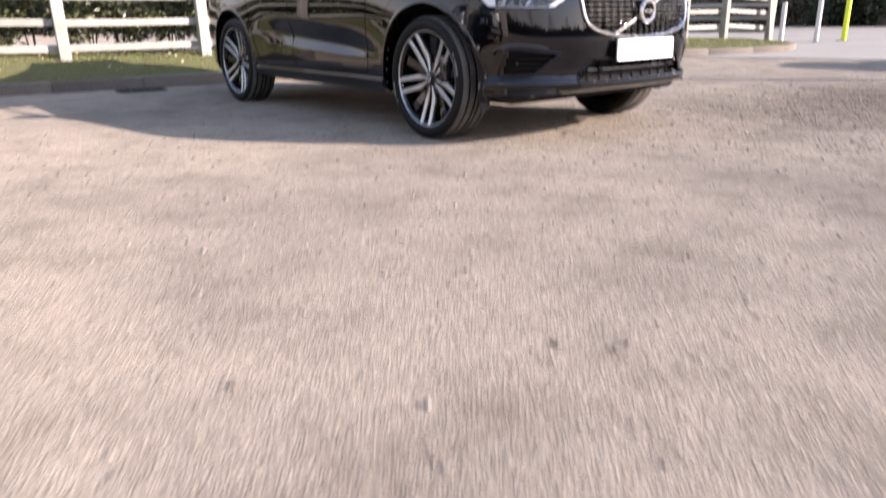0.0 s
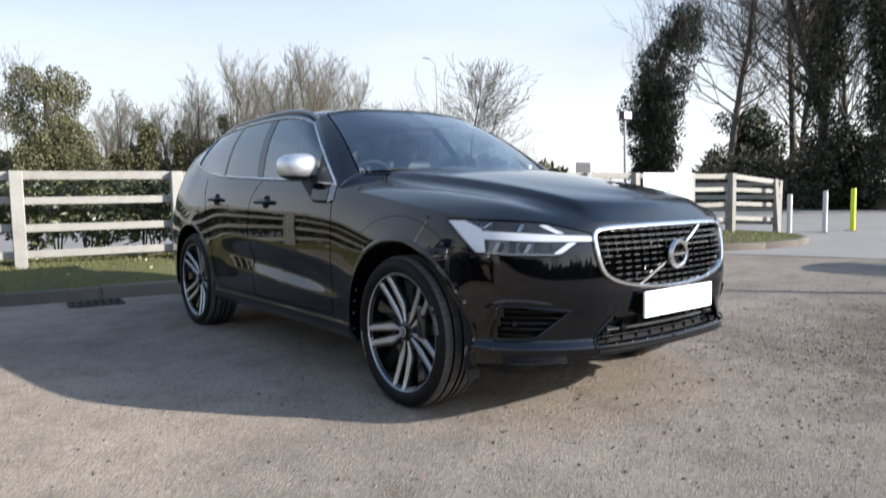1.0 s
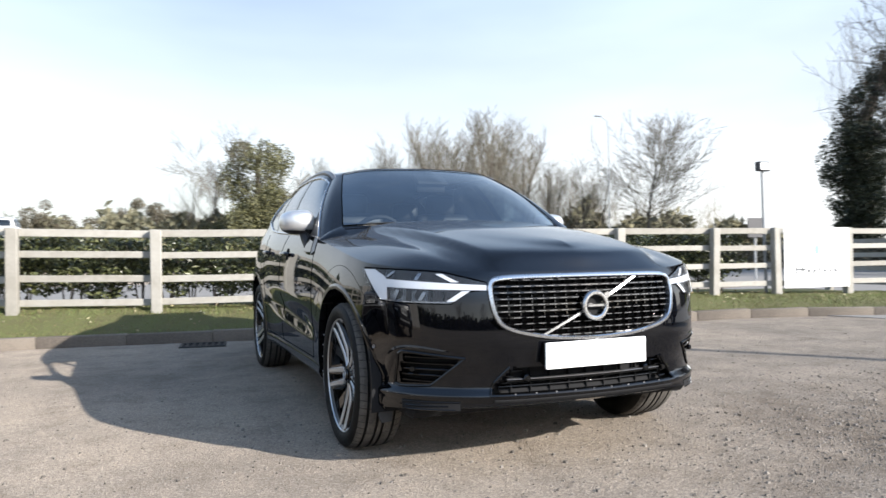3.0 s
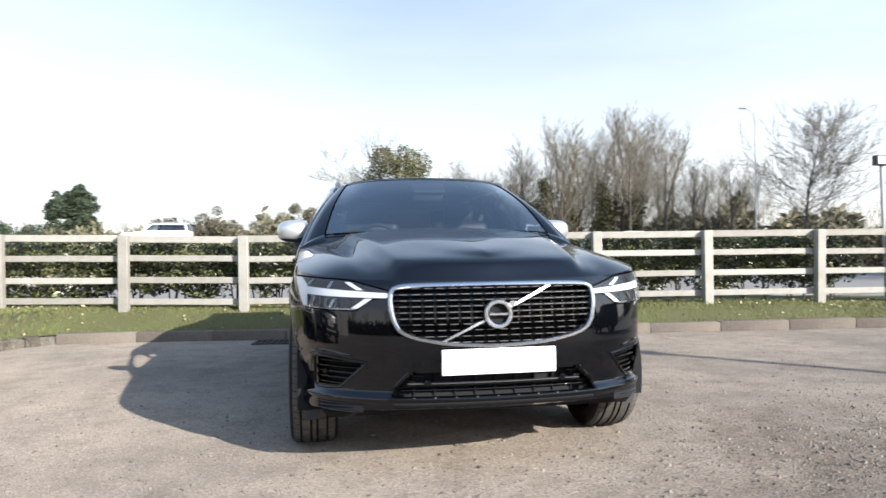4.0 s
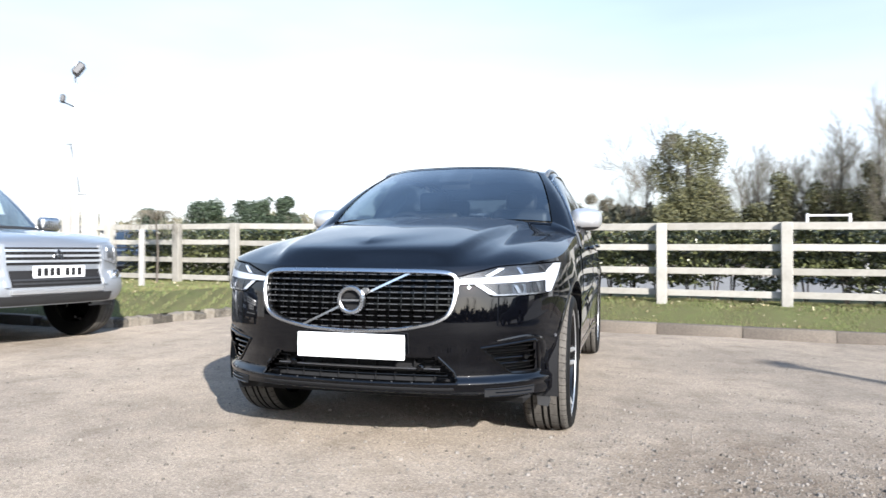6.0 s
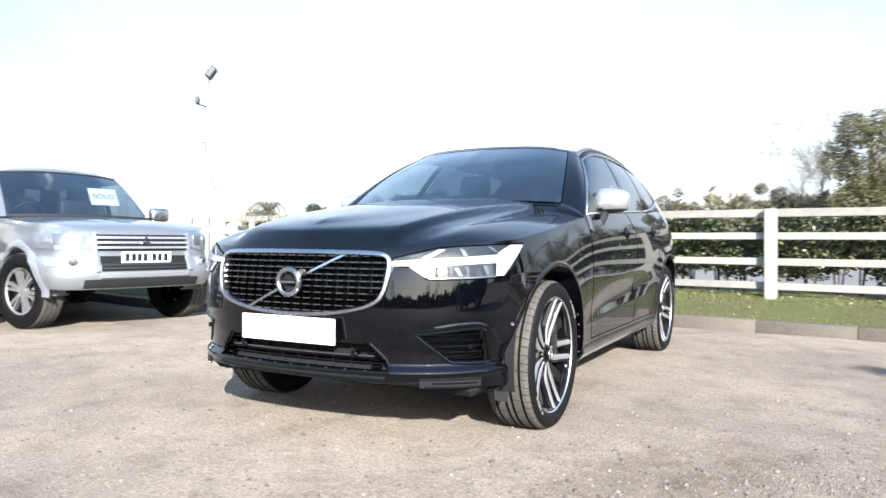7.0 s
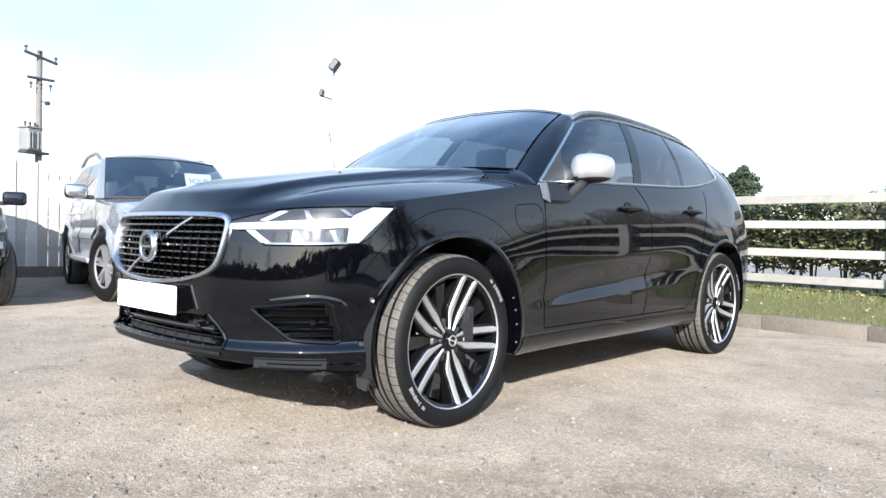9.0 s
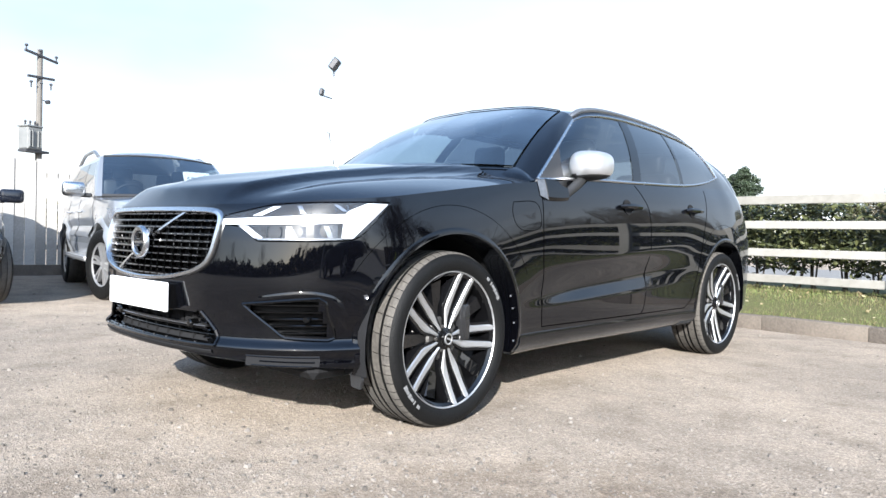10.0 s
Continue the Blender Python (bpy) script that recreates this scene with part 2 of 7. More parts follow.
# ---- materials ----
def tarmac():
    """Worn tarmac: aggregate cells, patches of dirt, a broad drift of tone."""
    m = bpy.data.materials.new("worn_tarmac")
    m.use_nodes = True
    n, l = m.node_tree.nodes, m.node_tree.links
    b = n["Principled BSDF"]
    tc = n.new("ShaderNodeTexCoord")

    def noise_tex(scale, detail, rough=0.6):
        t = n.new("ShaderNodeTexNoise")
        t.inputs["Scale"].default_value, t.inputs["Detail"].default_value, t.inputs["Roughness"].default_value = scale, detail, rough
        l.new(tc.outputs["Object"], t.inputs["Vector"])
        return t.outputs["Fac"]

    def ramp(src, stops):
        r = n.new("ShaderNodeValToRGB")
        while len(r.color_ramp.elements) < len(stops):
            r.color_ramp.elements.new(0.5)
        for e, (p, c) in zip(r.color_ramp.elements, stops):
            e.position, e.color = p, (*c, 1)
        l.new(src, r.inputs["Fac"])
        return r.outputs["Color"]

    def blend(kind, a, c, f):
        x = n.new("ShaderNodeMix")
        x.data_type, x.blend_type = "RGBA", kind
        for sock, v in (("A", a), ("B", c), ("Factor", f)):
            if isinstance(v, (float, tuple)):
                x.inputs[sock].default_value = v if isinstance(v, float) else (*v, 1)
            else:
                l.new(v, x.inputs[sock])
        return x.outputs["Result"]
    vor = n.new("ShaderNodeTexVoronoi")
    vor.inputs["Scale"].default_value = 150
    l.new(tc.outputs["Object"], vor.inputs["Vector"])
    sep = n.new("ShaderNodeSeparateColor")
    l.new(vor.outputs["Color"], sep.inputs["Color"])
    stones = ramp(sep.outputs["Red"], [(0.0, (0.178, 0.155, 0.132)), (0.45, (0.228, 0.199, 0.169)), (0.85, (0.275, 0.240, 0.205)), (1.0, (0.33, 0.294, 0.256))])
    broad = ramp(noise_tex(0.55, 4), [(0.3, (0.74, 0.72, 0.70)), (0.5, (1.0, 0.97, 0.93)), (0.72, (1.22, 1.17, 1.10))])
    mid = ramp(noise_tex(3.2, 6, 0.7), [(0.28, (0.62, 0.59, 0.56)), (0.5, (1.0, 1.0, 1.0)), (0.75, (1.25, 1.22, 1.18))])
    fine = ramp(noise_tex(38, 4, 0.7), [(0.3, (0.80, 0.80, 0.80)), (0.7, (1.2, 1.2, 1.2))])
    col = blend("MULTIPLY", blend("MULTIPLY", blend("MULTIPLY", stones, broad, 1.0), mid, 0.8), fine, 0.8)
    # a patch of loose dark dirt beside the car's nose
    sub = n.new("ShaderNodeVectorMath")
    sub.operation, sub.inputs[1].default_value = "SUBTRACT", (2.7, -1.1, 0)
    l.new(tc.outputs["Object"], sub.inputs[0])
    sc = n.new("ShaderNodeVectorMath")
    sc.operation, sc.inputs[1].default_value = "MULTIPLY", (0.26, 0.40, 1.0)
    l.new(sub.outputs["Vector"], sc.inputs[0])
    ln = n.new("ShaderNodeVectorMath")
    ln.operation = "LENGTH"
    l.new(sc.outputs["Vector"], ln.inputs[0])
    wob = n.new("ShaderNodeMath")
    wob.operation, wob.inputs[1].default_value = "MULTIPLY_ADD", 1.5
    l.new(noise_tex(1.3, 6, 0.7), wob.inputs[0])
    l.new(ln.outputs["Value"], wob.inputs[2])
    half = n.new("ShaderNodeMath")
    half.operation, half.inputs[1].default_value = "MULTIPLY", 0.75
    l.new(wob.outputs["Value"], half.inputs[0])
    mask = ramp(half.outputs["Value"], [(0.70, (1, 1, 1)), (1.0, (0, 0, 0))])
    dirt = blend("MULTIPLY", blend("MULTIPLY", col, (0.66, 0.63, 0.60), 1.0), ramp(noise_tex(9, 6, 0.8), [(0.35, (0.55, 0.52, 0.50)), (0.6, (1.15, 1.15, 1.15))]), 0.8)
    col = blend("MIX", col, dirt, mask)
    l.new(col, b.inputs["Base Color"])
    b.inputs["Roughness"].default_value, b.inputs["Specular IOR Level"].default_value = 0.9, 0.15
    b.inputs["Diffuse Roughness"].default_value = 0.45
    bp, bp2 = n.new("ShaderNodeBump"), n.new("ShaderNodeBump")
    bp.inputs["Strength"].default_value, bp.inputs["Distance"].default_value = 0.7, 0.005
    bp2.inputs["Strength"].default_value, bp2.inputs["Distance"].default_value = 0.8, 0.016
    l.new(vor.outputs["Distance"], bp.inputs["Height"])
    l.new(noise_tex(24, 6, 0.75), bp2.inputs["Height"])
    l.new(bp2.outputs["Normal"], bp.inputs["Normal"])
    l.new(bp.outputs["Normal"], b.inputs["Normal"])
    return m


M_TARMAC = tarmac()
M_STONE = mat("loose_stone", (0.20, 0.178, 0.155), 0.85, col2=(0.10, 0.087, 0.074), scale=20, fine=90, island=0.9, spec=0.3)
M_ROAD = mat("pale_road", (0.225, 0.212, 0.196), 0.85, col2=(0.165, 0.155, 0.143), scale=0.6, fine=40, bump=0.3)
M_GRASS = mat("grass_soil", (0.098, 0.113, 0.040), 0.9, col2=(0.086, 0.074, 0.040), scale=2.0, fine=30, bump=0.8, bscale=50, spec=0.2)
M_BLADE = mat("grass_blade", (0.134, 0.170, 0.053), 0.6, col2=(0.155, 0.13, 0.066), scale=1.5, fine=10, island=0.7, spec=0.25)
M_RUBBLE = mat("rough_stone", (0.175, 0.152, 0.122), 0.9, col2=(0.05, 0.043, 0.034), scale=14, fine=60, bump=1.0, bscale=40, per_object=0.5)
M_KERB = mat("kerb_concrete", (0.165, 0.138, 0.112), 0.9, col2=(0.085, 0.07, 0.057), scale=4, fine=50, bump=0.8, bscale=60, per_object=0.25)
M_FENCE = mat("white_painted_timber", (0.325, 0.310, 0.278), 0.75, col2=(0.215, 0.20, 0.172), scale=2.6, fine=22, bump=0.18, bscale=30, mottle=0.7, per_object=0.3)
M_BOARD = mat("weathered_board", (0.40, 0.385, 0.365), 0.8, col2=(0.28, 0.265, 0.245), scale=3, fine=30, bump=0.4, bscale=30, per_object=0.5)
M_LEAF = mat("laurel_leaf", (0.105, 0.112, 0.045), 0.36, col2=(0.034, 0.042, 0.018), scale=3, fine=20, island=0.9)
M_IVY = mat("ivy_leaf", (0.042, 0.05, 0.022), 0.5, col2=(0.016, 0.024, 0.012), scale=0.8, fine=6, island=0.8)
M_OLIVE = mat("dry_ivy_leaf", (0.135, 0.128, 0.054), 0.6, col2=(0.045, 0.048, 0.02), scale=0.5, fine=6, island=0.8)
M_CONIF = mat("conifer_leaf", (0.045, 0.066, 0.034), 0.6, col2=(0.018, 0.028, 0.016), scale=0.6, fine=6, island=0.8)
M_BARK = mat("grey_bark", (0.115, 0.095, 0.075), 0.9, col2=(0.055, 0.046, 0.037), scale=2, fine=20, bump=0.4)
M_TWIG = mat("bare_twig", (0.175, 0.152, 0.115), 0.9, col2=(0.09, 0.08, 0.058), scale=0.6, fine=4)
M_DTWIG = mat("dark_twig", (0.11, 0.092, 0.074), 0.9, col2=(0.06, 0.05, 0.04), scale=0.6, fine=4)
M_SCRUB = mat("scrub", (0.13, 0.11, 0.075), 0.9, col2=(0.06, 0.055, 0.035), scale=0.7, fine=6, island=0.8)
M_HEDGEROW = mat("distant_hedgerow", (0.18, 0.165, 0.10), 0.9, col2=(0.085, 0.082, 0.05), scale=0.5, fine=6, island=0.8)
M_STEEL = mat("galvanised_steel", (0.38, 0.39, 0.40), 0.5, 0.4, scale=4, fine=40)
M_DARKMETAL = mat("dark_metal", (0.05, 0.05, 0.055), 0.5, 0.3)
M_SIGNWHITE = mat("white_panel", (0.82, 0.82, 0.82), 0.45, scale=2, fine=30, col2=(0.78, 0.78, 0.78))
M_SIGNGREY = mat("grey_print", (0.07, 0.075, 0.085), 0.5)
M_SIGNBLUE = mat("blue_print", (0.20, 0.42, 0.62), 0.5)
M_YELLOW = mat("fluorescent_yellow_paint", (0.62, 0.72, 0.03), 0.5, col2=(0.5, 0.58, 0.03))
M_GREYPOST = mat("grey_painted_post", (0.56, 0.55, 0.52), 0.7, col2=(0.42, 0.41, 0.39))

# ---- ground ----
def graded(limit, near, step):
    a = [0.0]
    while a[-1] < limit:
        a.append(a[-1] + (step if a[-1] < near else max(step, (a[-1] - near) * 0.6 + step)))
    return [-v for v in a[:0:-1]] + a


gx = [v + 1 for v in graded(2600, 13, 0.25)]
gy = [v for v in graded(2600, 9, 0.25)]


def ground_z(x, y):
    if abs(x) > 14 or abs(y) > 10:
        return 0.0
    damp = min(1.0, max(abs(x) - 1.25, -1.1 - y, y - 3.4, 0.0) / 0.8)
    return 0.012 * damp * noise.noise(Vector((x * 0.7, y * 0.7, 3.1)))


gv = [(x, y, ground_z(x, y)) for y in gy for x in gx]
nx = len(gx)
gf = [(j * nx + i, j * nx + i + 1, (j + 1) * nx + i + 1, (j + 1) * nx + i) for j in range(len(gy) - 1) for i in range(nx - 1)]
ground = part("ground", mesh_from("ground", gv, gf, True), M_TARMAC)
tagged(ground, "worn pale tarmac car park strewn with grit", "ground", kind="structure")

rng = random.Random(4)


def stones_mesh(name, count, place, size):
    vs, fs = [], []
    for _ in range(count):
        x, y, z = place()
        s = size()
        a = rng.uniform(0, math.pi)
        ca, sa, e = math.cos(a), math.sin(a), rng.uniform(0.55, 1.0)
        k = len(vs)
        ring = [(s * math.cos(t + 0.3 * rng.random()), s * e * math.sin(t)) for t in [i * 1.2566 for i in range(5)]]
        for px, py in ring:
            vs.append((x + px * ca - py * sa, y + px * sa + py * ca, z - 0.002))
        for px, py in ring:
            vs.append((x + (px * ca - py * sa) * 0.62, y + (px * sa + py * ca) * 0.62, z + s * rng.uniform(0.45, 0.75)))
        for i in range(5):
            fs.append((k + i, k + (i + 1) % 5, k + 5 + (i + 1) % 5, k + 5 + i))
        fs.append((k + 5, k + 6, k + 7, k + 8, k + 9))
    return mesh_from(name, vs, fs)


def grit_place():
    while True:
        x, y = (rng.gauss(0.5, 3.2), rng.gauss(-1.2, 2.0)) if rng.random() < 0.4 else (rng.gauss(2.7, 1.1), rng.gauss(-1.2, 0.7))
        if -7 < x < 9 and -5.5 < y < 4.3:
            return x, y, ground_z(x, y)


grit = part("grit", stones_mesh("grit", 24000, grit_place, lambda: min(0.016, 0.0028 + rng.expovariate(430))), M_STONE)
tagged(grit, "loose stone chippings scattered over the tarmac", "grit", kind="stuff")

# ---- kerb and verge ----
KERB = spline([(-15, 4.1, 0), (-9, 3.6, 0), (-5.6, 3.12, 0), (-4.75, 3.25, 0), (-4.45, 4.25, 0), (-3.9, 5.16, 0), (-2.4, 5.08, 0), (0, 4.75, 0), (2.5, 4.40, 0), (5, 4.12, 0), (6.6, 3.95, 0), (7.8, 3.40, 0), (9.0, 3.0, 0), (10.2, 3.15, 0), (11.3, 4.1, 0), (11.8, 6.2, 0)], 3600)
FA, FB = 5.583, -0.107


def fence_y(x):
    return FA + FB * x


def verge_top(x):
    """Height of the grass at the fence."""
    return pch([-16, -6, -3, -1, 5, 8, 10, 11.6, 13], [0.40, 0.40, 0.39, 0.32, 0.30, 0.24, 0.19, 0.08, 0.06], x)


def verge_z(x, y):
    d = min((Vector((x, y, 0)) - k).length for k in KERB[::48])
    f = min(1.0, max(0.0, d / 1.0))
    return 0.115 + (max(verge_top(x), 0.125) - 0.115) * (f * f * (3 - 2 * f)) + 0.012 * noise.noise(Vector((x * 1.5, y * 1.5, 0)))


vv, vf, rows_n = [], [], 9
for i0 in range(0, len(KERB), 30):
    k = KERB[i0]
    d = (KERB[min(i0 + 8, len(KERB) - 1)] - KERB[max(i0 - 8, 0)]).normalized()
    p0 = k + Vector((-d.y, d.x, 0)) * 0.11
    bx = k.x if k.x < 10 else 10 + (k.x - 10) * 0.4
    p1 = Vector((bx + (-1.6 if k.x < -4 else 0), fence_y(bx) + 1.9, 0))
    for r in range(rows_n):
        p = p0.lerp(p1, (r / (rows_n - 1)) ** 1.2)
        vv.append((p.x, p.y, verge_z(p.x, p.y) if r else 0.112))
    last = p1
nk = len(vv) // rows_n
for i in range(nk - 1):
    for r in range(rows_n - 1):
        a = i * rows_n + r
        vf.append((a, a + rows_n, a + rows_n + 1, a + 1))
verge = part("grass_verge", mesh_from("grass_verge", vv, vf, True), M_GRASS)
tagged(verge, "raised strip of rough winter grass behind the kerb", "grass", kind="structure")

kerb = tagged(new("kerb"), "worn concrete kerb edging the grass verge", "kerb", kind="structure")
kerb_data = []
for s in range(4):
    bm = boxed((0, 0, 0.01), (0.908, 0.125, 0.23), 0.014, seg=2)
    for v in bm.verts:
        v.co += Vector((0, 0.010, 0.006)) * noise.noise(v.co * 9 + Vector((s * 7.1, 0, 0)))
    me = bm_mesh(bm, "kerb_stone", True)
    me.materials.append(M_KERB)
    kerb_data.append(me)
# the worn corner is edged with rough small stones
rubble_data = []
for s in range(6):
    bm = boxed((0, 0, 0.0), (0.165 + 0.02 * (s % 3), 0.14, 0.225 + 0.02 * (s % 2)), 0.03, seg=2)
    bmesh.ops.subdivide_edges(bm, edges=[e for e in bm.edges if e.calc_length() > 0.08], cuts=2, use_grid_fill=True)
    for v in bm.verts:
        v.co += Vector((0.014, 0.026, 0.020)) * noise.noise(v.co * 11 + Vector((s * 5.3, 2, 0))) + Vector((0, 0.010, 0.008)) * noise.noise(v.co * 34 + Vector((s * 3.3, 5, 0)))
    me = bm_mesh(bm, "kerb_stone")
    me.materials.append(M_RUBBLE)
    rubble_data.append(me)
mark = KERB[0]
for k in KERB[1:]:
    worn = -6.4 < mark.x < -3.95
    if worn and (k - mark).length >= 0.165:
        mid, d = (k + mark) / 2, (k - mark).normalized()
        p = mid + Vector((-d.y, d.x, 0)) * rng.uniform(0.035, 0.075)
        part("kerb_stone", rng.choice(rubble_data), None, kerb, at=Matrix.Translation((p.x, p.y, rng.uniform(-0.02, 0.02))) @ Matrix.Rotation(math.atan2(d.y, d.x) + rng.gauss(0, 0.05), 4, "Z"))
        mark = k
    if not worn and (k - mark).length >= 0.905:
        mid, d = (k + mark) / 2, (k - mark).normalized()
        nrm = Vector((-d.y, d.x, 0))
        p = mid + nrm * 0.06
        ob = part("kerb_stone", rng.choice(kerb_data), None, kerb, at=Matrix.Translation((p.x, p.y, rng.uniform(-0.006, 0.006))) @ Matrix.Rotation(math.atan2(d.y, d.x), 4, "Z"))
        mark = k

corner = min(range(len(KERB)), key=lambda i: (KERB[i] - Vector((-4.75, 3.25, 0))).length)
EAST, WEST = KERB[corner::10], KERB[:corner:10]
KERB_Y = {}


def kerb_y(x):
    q = round(x, 1)
    if q not in KERB_Y:
        KERB_Y[q] = min(EAST if x > -4.75 else WEST, key=lambda k: abs(k.x - q)).y
    return KERB_Y[q]


bvs, bfs = [], []
for _ in range(100000):
    x = rng.uniform(-9.5, 11.2)
    ky = kerb_y(x)
    f = rng.random()
    y = ky + 0.12 + (fence_y(x) + 0.5 - ky) * f
    e = min(1.0, max(0.0, y - ky))
    z = 0.115 + (max(verge_top(x), 0.125) - 0.115) * (e * e * (3 - 2 * e))
    a, h, w = rng.uniform(0, 6.283), rng.uniform(0.012, 0.042), rng.uniform(0.002, 0.005)
    lean = Vector((rng.gauss(0, 0.5), rng.gauss(0, 0.5), 1)).normalized() * h
    ca, sa = math.cos(a) * w, math.sin(a) * w
    k = len(bvs)
    bvs += [(x - ca, y - sa, z - 0.012), (x + ca, y + sa, z - 0.012), (x + lean.x, y + lean.y, z + lean.z)]
    bfs.append((k, k + 1, k + 2))
tagged(part("grass_blades", mesh_from("grass_blades", bvs, bfs), M_BLADE), "short rough grass blades on the verge", "grass", kind="stuff")


# ---- road gully by the kerb ----
drain = thing("drain_grate", "dark cast-iron drain grate set in the tarmac", "drain", at=Matrix.Translation((-1.30, 4.62, 0.006)) @ Matrix.Rotation(radians(-7), 4, "Z"))
M_IRON = mat("cast_iron", (0.035, 0.032, 0.03), 0.7, 0.3, col2=(0.02, 0.019, 0.018), scale=12)
for c, z in (((0, -.165, 0), (.48, .03, .02)), ((0, .165, 0), (.48, .03, .02)), ((-.225, 0, 0), (.03, .30, .02)), ((.225, 0, 0), (.03, .30, .02))):
    part("frame", boxed(c, z, 0.003), M_IRON, drain)
for k in range(6):
    part("bar", boxed((-.165 + .066 * k, 0, 0.001), (.030, .30, .018), 0.003), M_IRON, drain)
# no hole below: a flat near-black slab stands for the shade between the bars
part("pit_shade", boxed((0, 0, -.006), (.44, .32, .006), 0), mat("drain_shade", (0.006, 0.006, 0.006), 0.9), drain)


# ---- leaves ----
def leaves(name, spots, length, width, seed, droop=0.3, up=0.3):
    """Folded pointed leaves at spots; each spot is (x, y, z)."""
    r = random.Random(seed)
    vs, fs = [], []
    for x, y, z in spots:
        d = Vector((r.gauss(0, 1), r.gauss(0, 1), r.gauss(up, 0.6))).normalized()
        side = d.cross(Vector((r.gauss(0, 1), r.gauss(0, 1), r.gauss(0, 1)))).normalized()
        nrm = d.cross(side)
        ln, w = length * r.uniform(0.6, 1.25), width * r.uniform(0.7, 1.2)
        c = Vector((x, y, z))
        k = len(vs)
        vs += [c, c + d * ln * 0.5 + side * w * 0.5 + nrm * w * 0.15, c + d * ln - Vector((0, 0, droop * ln * 0.3)), c + d * ln * 0.5 - side * w * 0.5 + nrm * w * 0.15]
        fs += [(k, k + 1, k + 2), (k, k + 2, k + 3)]
    return mesh_from(name, vs, fs)


spots = []
for _ in range(420):
    x = rng.uniform(-7, 9)
    y = kerb_y(x) + 0.1 + (fence_y(x) + 0.3 - kerb_y(x)) * rng.random() ** 0.7
    e = min(1.0, max(0.0, y - kerb_y(x)))
    spots.append((x, y, 0.14 + (max(verge_top(x), 0.125) - 0.115) * (e * e * (3 - 2 * e))))
tagged(part("fallen_leaves", leaves("fallen_leaves", spots, 0.05, 0.028, 5, 0.1, 0.0), mat("dead_leaf", (0.36, 0.32, 0.20), 0.7, col2=(0.18, 0.14, 0.07), island=0.8)), "dry fallen leaves lying on the grass", "leaves", kind="stuff")

# ---- laurel hedge behind the fence ----
hedge = thing("laurel_hedge", "dense dark green laurel hedge behind the rail fence", "hedge")
spots = []
while len(spots) < 44000:
    x = rng.uniform(-7.4, 7.0)
    dy = rng.random() ** 1.5 * 0.75
    top = 1.27 + 0.06 * noise.noise(Vector((x * 1.3, 0, 0))) - 0.06 * rng.random()
    low = 0.56 + 0.22 * noise.noise(Vector((x * 1.9, 7, 0))) + 0.14 * noise.noise(Vector((x * 5, 3, 0)))
    low -= max(0.0, dy - 0.3) * 0.25 + 0.22 * sm(-3.2, -4.4, x)
    z = rng.uniform(max(low, 0.36), top)
    dens = noise.noise(Vector((x * 2.6, dy * 2, z * 3.2)))
    if dens < -0.22 and rng.random() < 0.75:
        continue
    spots.append((x, fence_y(x) + 0.22 + dy, z))
part("foliage", leaves("foliage", spots, 0.088, 0.038, 11), M_LEAF, hedge)
for i in range(43):
    x = -5.9 + i * 0.30 + rng.uniform(-0.1, 0.1)
    y = fence_y(x) + 0.62 + rng.uniform(-0.15, 0.15)
    for _ in range(3):
        top = Vector((x + rng.uniform(-0.2, 0.2), y + rng.uniform(-0.15, 0.15), 1.1))
        bm = bmesh.new()
        tube(bm, [(x, y, 0.05), ((x + top.x) / 2, (y + top.y) / 2 + 0.03, 0.7), top], [0.012, 0.009, 0.004], 4, False)
        part("stem", bm, M_BARK, hedge)

# pale road beyond the hedge, and the lane at the entrance
road = part("road", boxed((-6, 17, -0.01), (70, 13, 0.05)), M_ROAD)
tagged(road, "pale grey road running past behind the hedge", "road", kind="structure")
lane = part("road", boxed((52, 12, -0.01), (76, 15, 0.044), m=Matrix.Rotation(radians(20), 4, "Z") @ Matrix.Translation((-6, -14, 0))), M_ROAD)
tagged(lane, "grey tarmac lane crossing beyond the bollards", "road", kind="structure")


# ---- post and rail fence ----
POSTS = [-10.6, -9.1, -7.5, -6.03, -4.88, -3.31, -1.76, -0.18, 1.61, 3.03, 4.58, 6.2, 7.36, 8.77, 9.97, 11.42]
fence = thing("rail_fence", "white-painted timber post and rail fence with four rails", "fence")
ang = math.atan(FB)
post_me = []
for s in range(3):
    bm = boxed((0, 0, 0.55), (0.125, 0.11, 1.3), 0.008)
    for v in bm.verts:
        v.co += 0.006 * noise.noise_vector(v.co * 6 + Vector((s * 5, 0, 0)))
    me = bm_mesh(bm, "post", True)
    me.materials.append(M_FENCE)
    post_me.append(me)


def rail_mesh(length, seed, h=0.085):
    bm = bmesh.new()
    n = 7
    rings = []
    for i in range(n + 1):
        x = length * (i / n - 0.5)
        w = 0.004 * noise.noise(Vector((x * 1.5, seed, 0)))
        hh = h / 2 + 0.003 * noise.noise(Vector((x * 3, seed, 5)))
        rings.append([bm.verts.new((x, y, z + w)) for y, z in ((-0.018, -hh + 0.005), (-0.013, -hh), (0.018, -hh), (0.018, hh), (-0.013, hh), (-0.018, hh - 0.005))])
    for a, b in zip(rings, rings[1:]):
        for k in range(6):
            bm.faces.new((a[k], b[k], b[(k + 1) % 6], a[(k + 1) % 6]))
    bm.faces.new(rings[0])
    bm.faces.new(rings[-1][::-1])
    me = bm_mesh(bm, "rail")
    me.materials.append(M_FENCE)
    return me


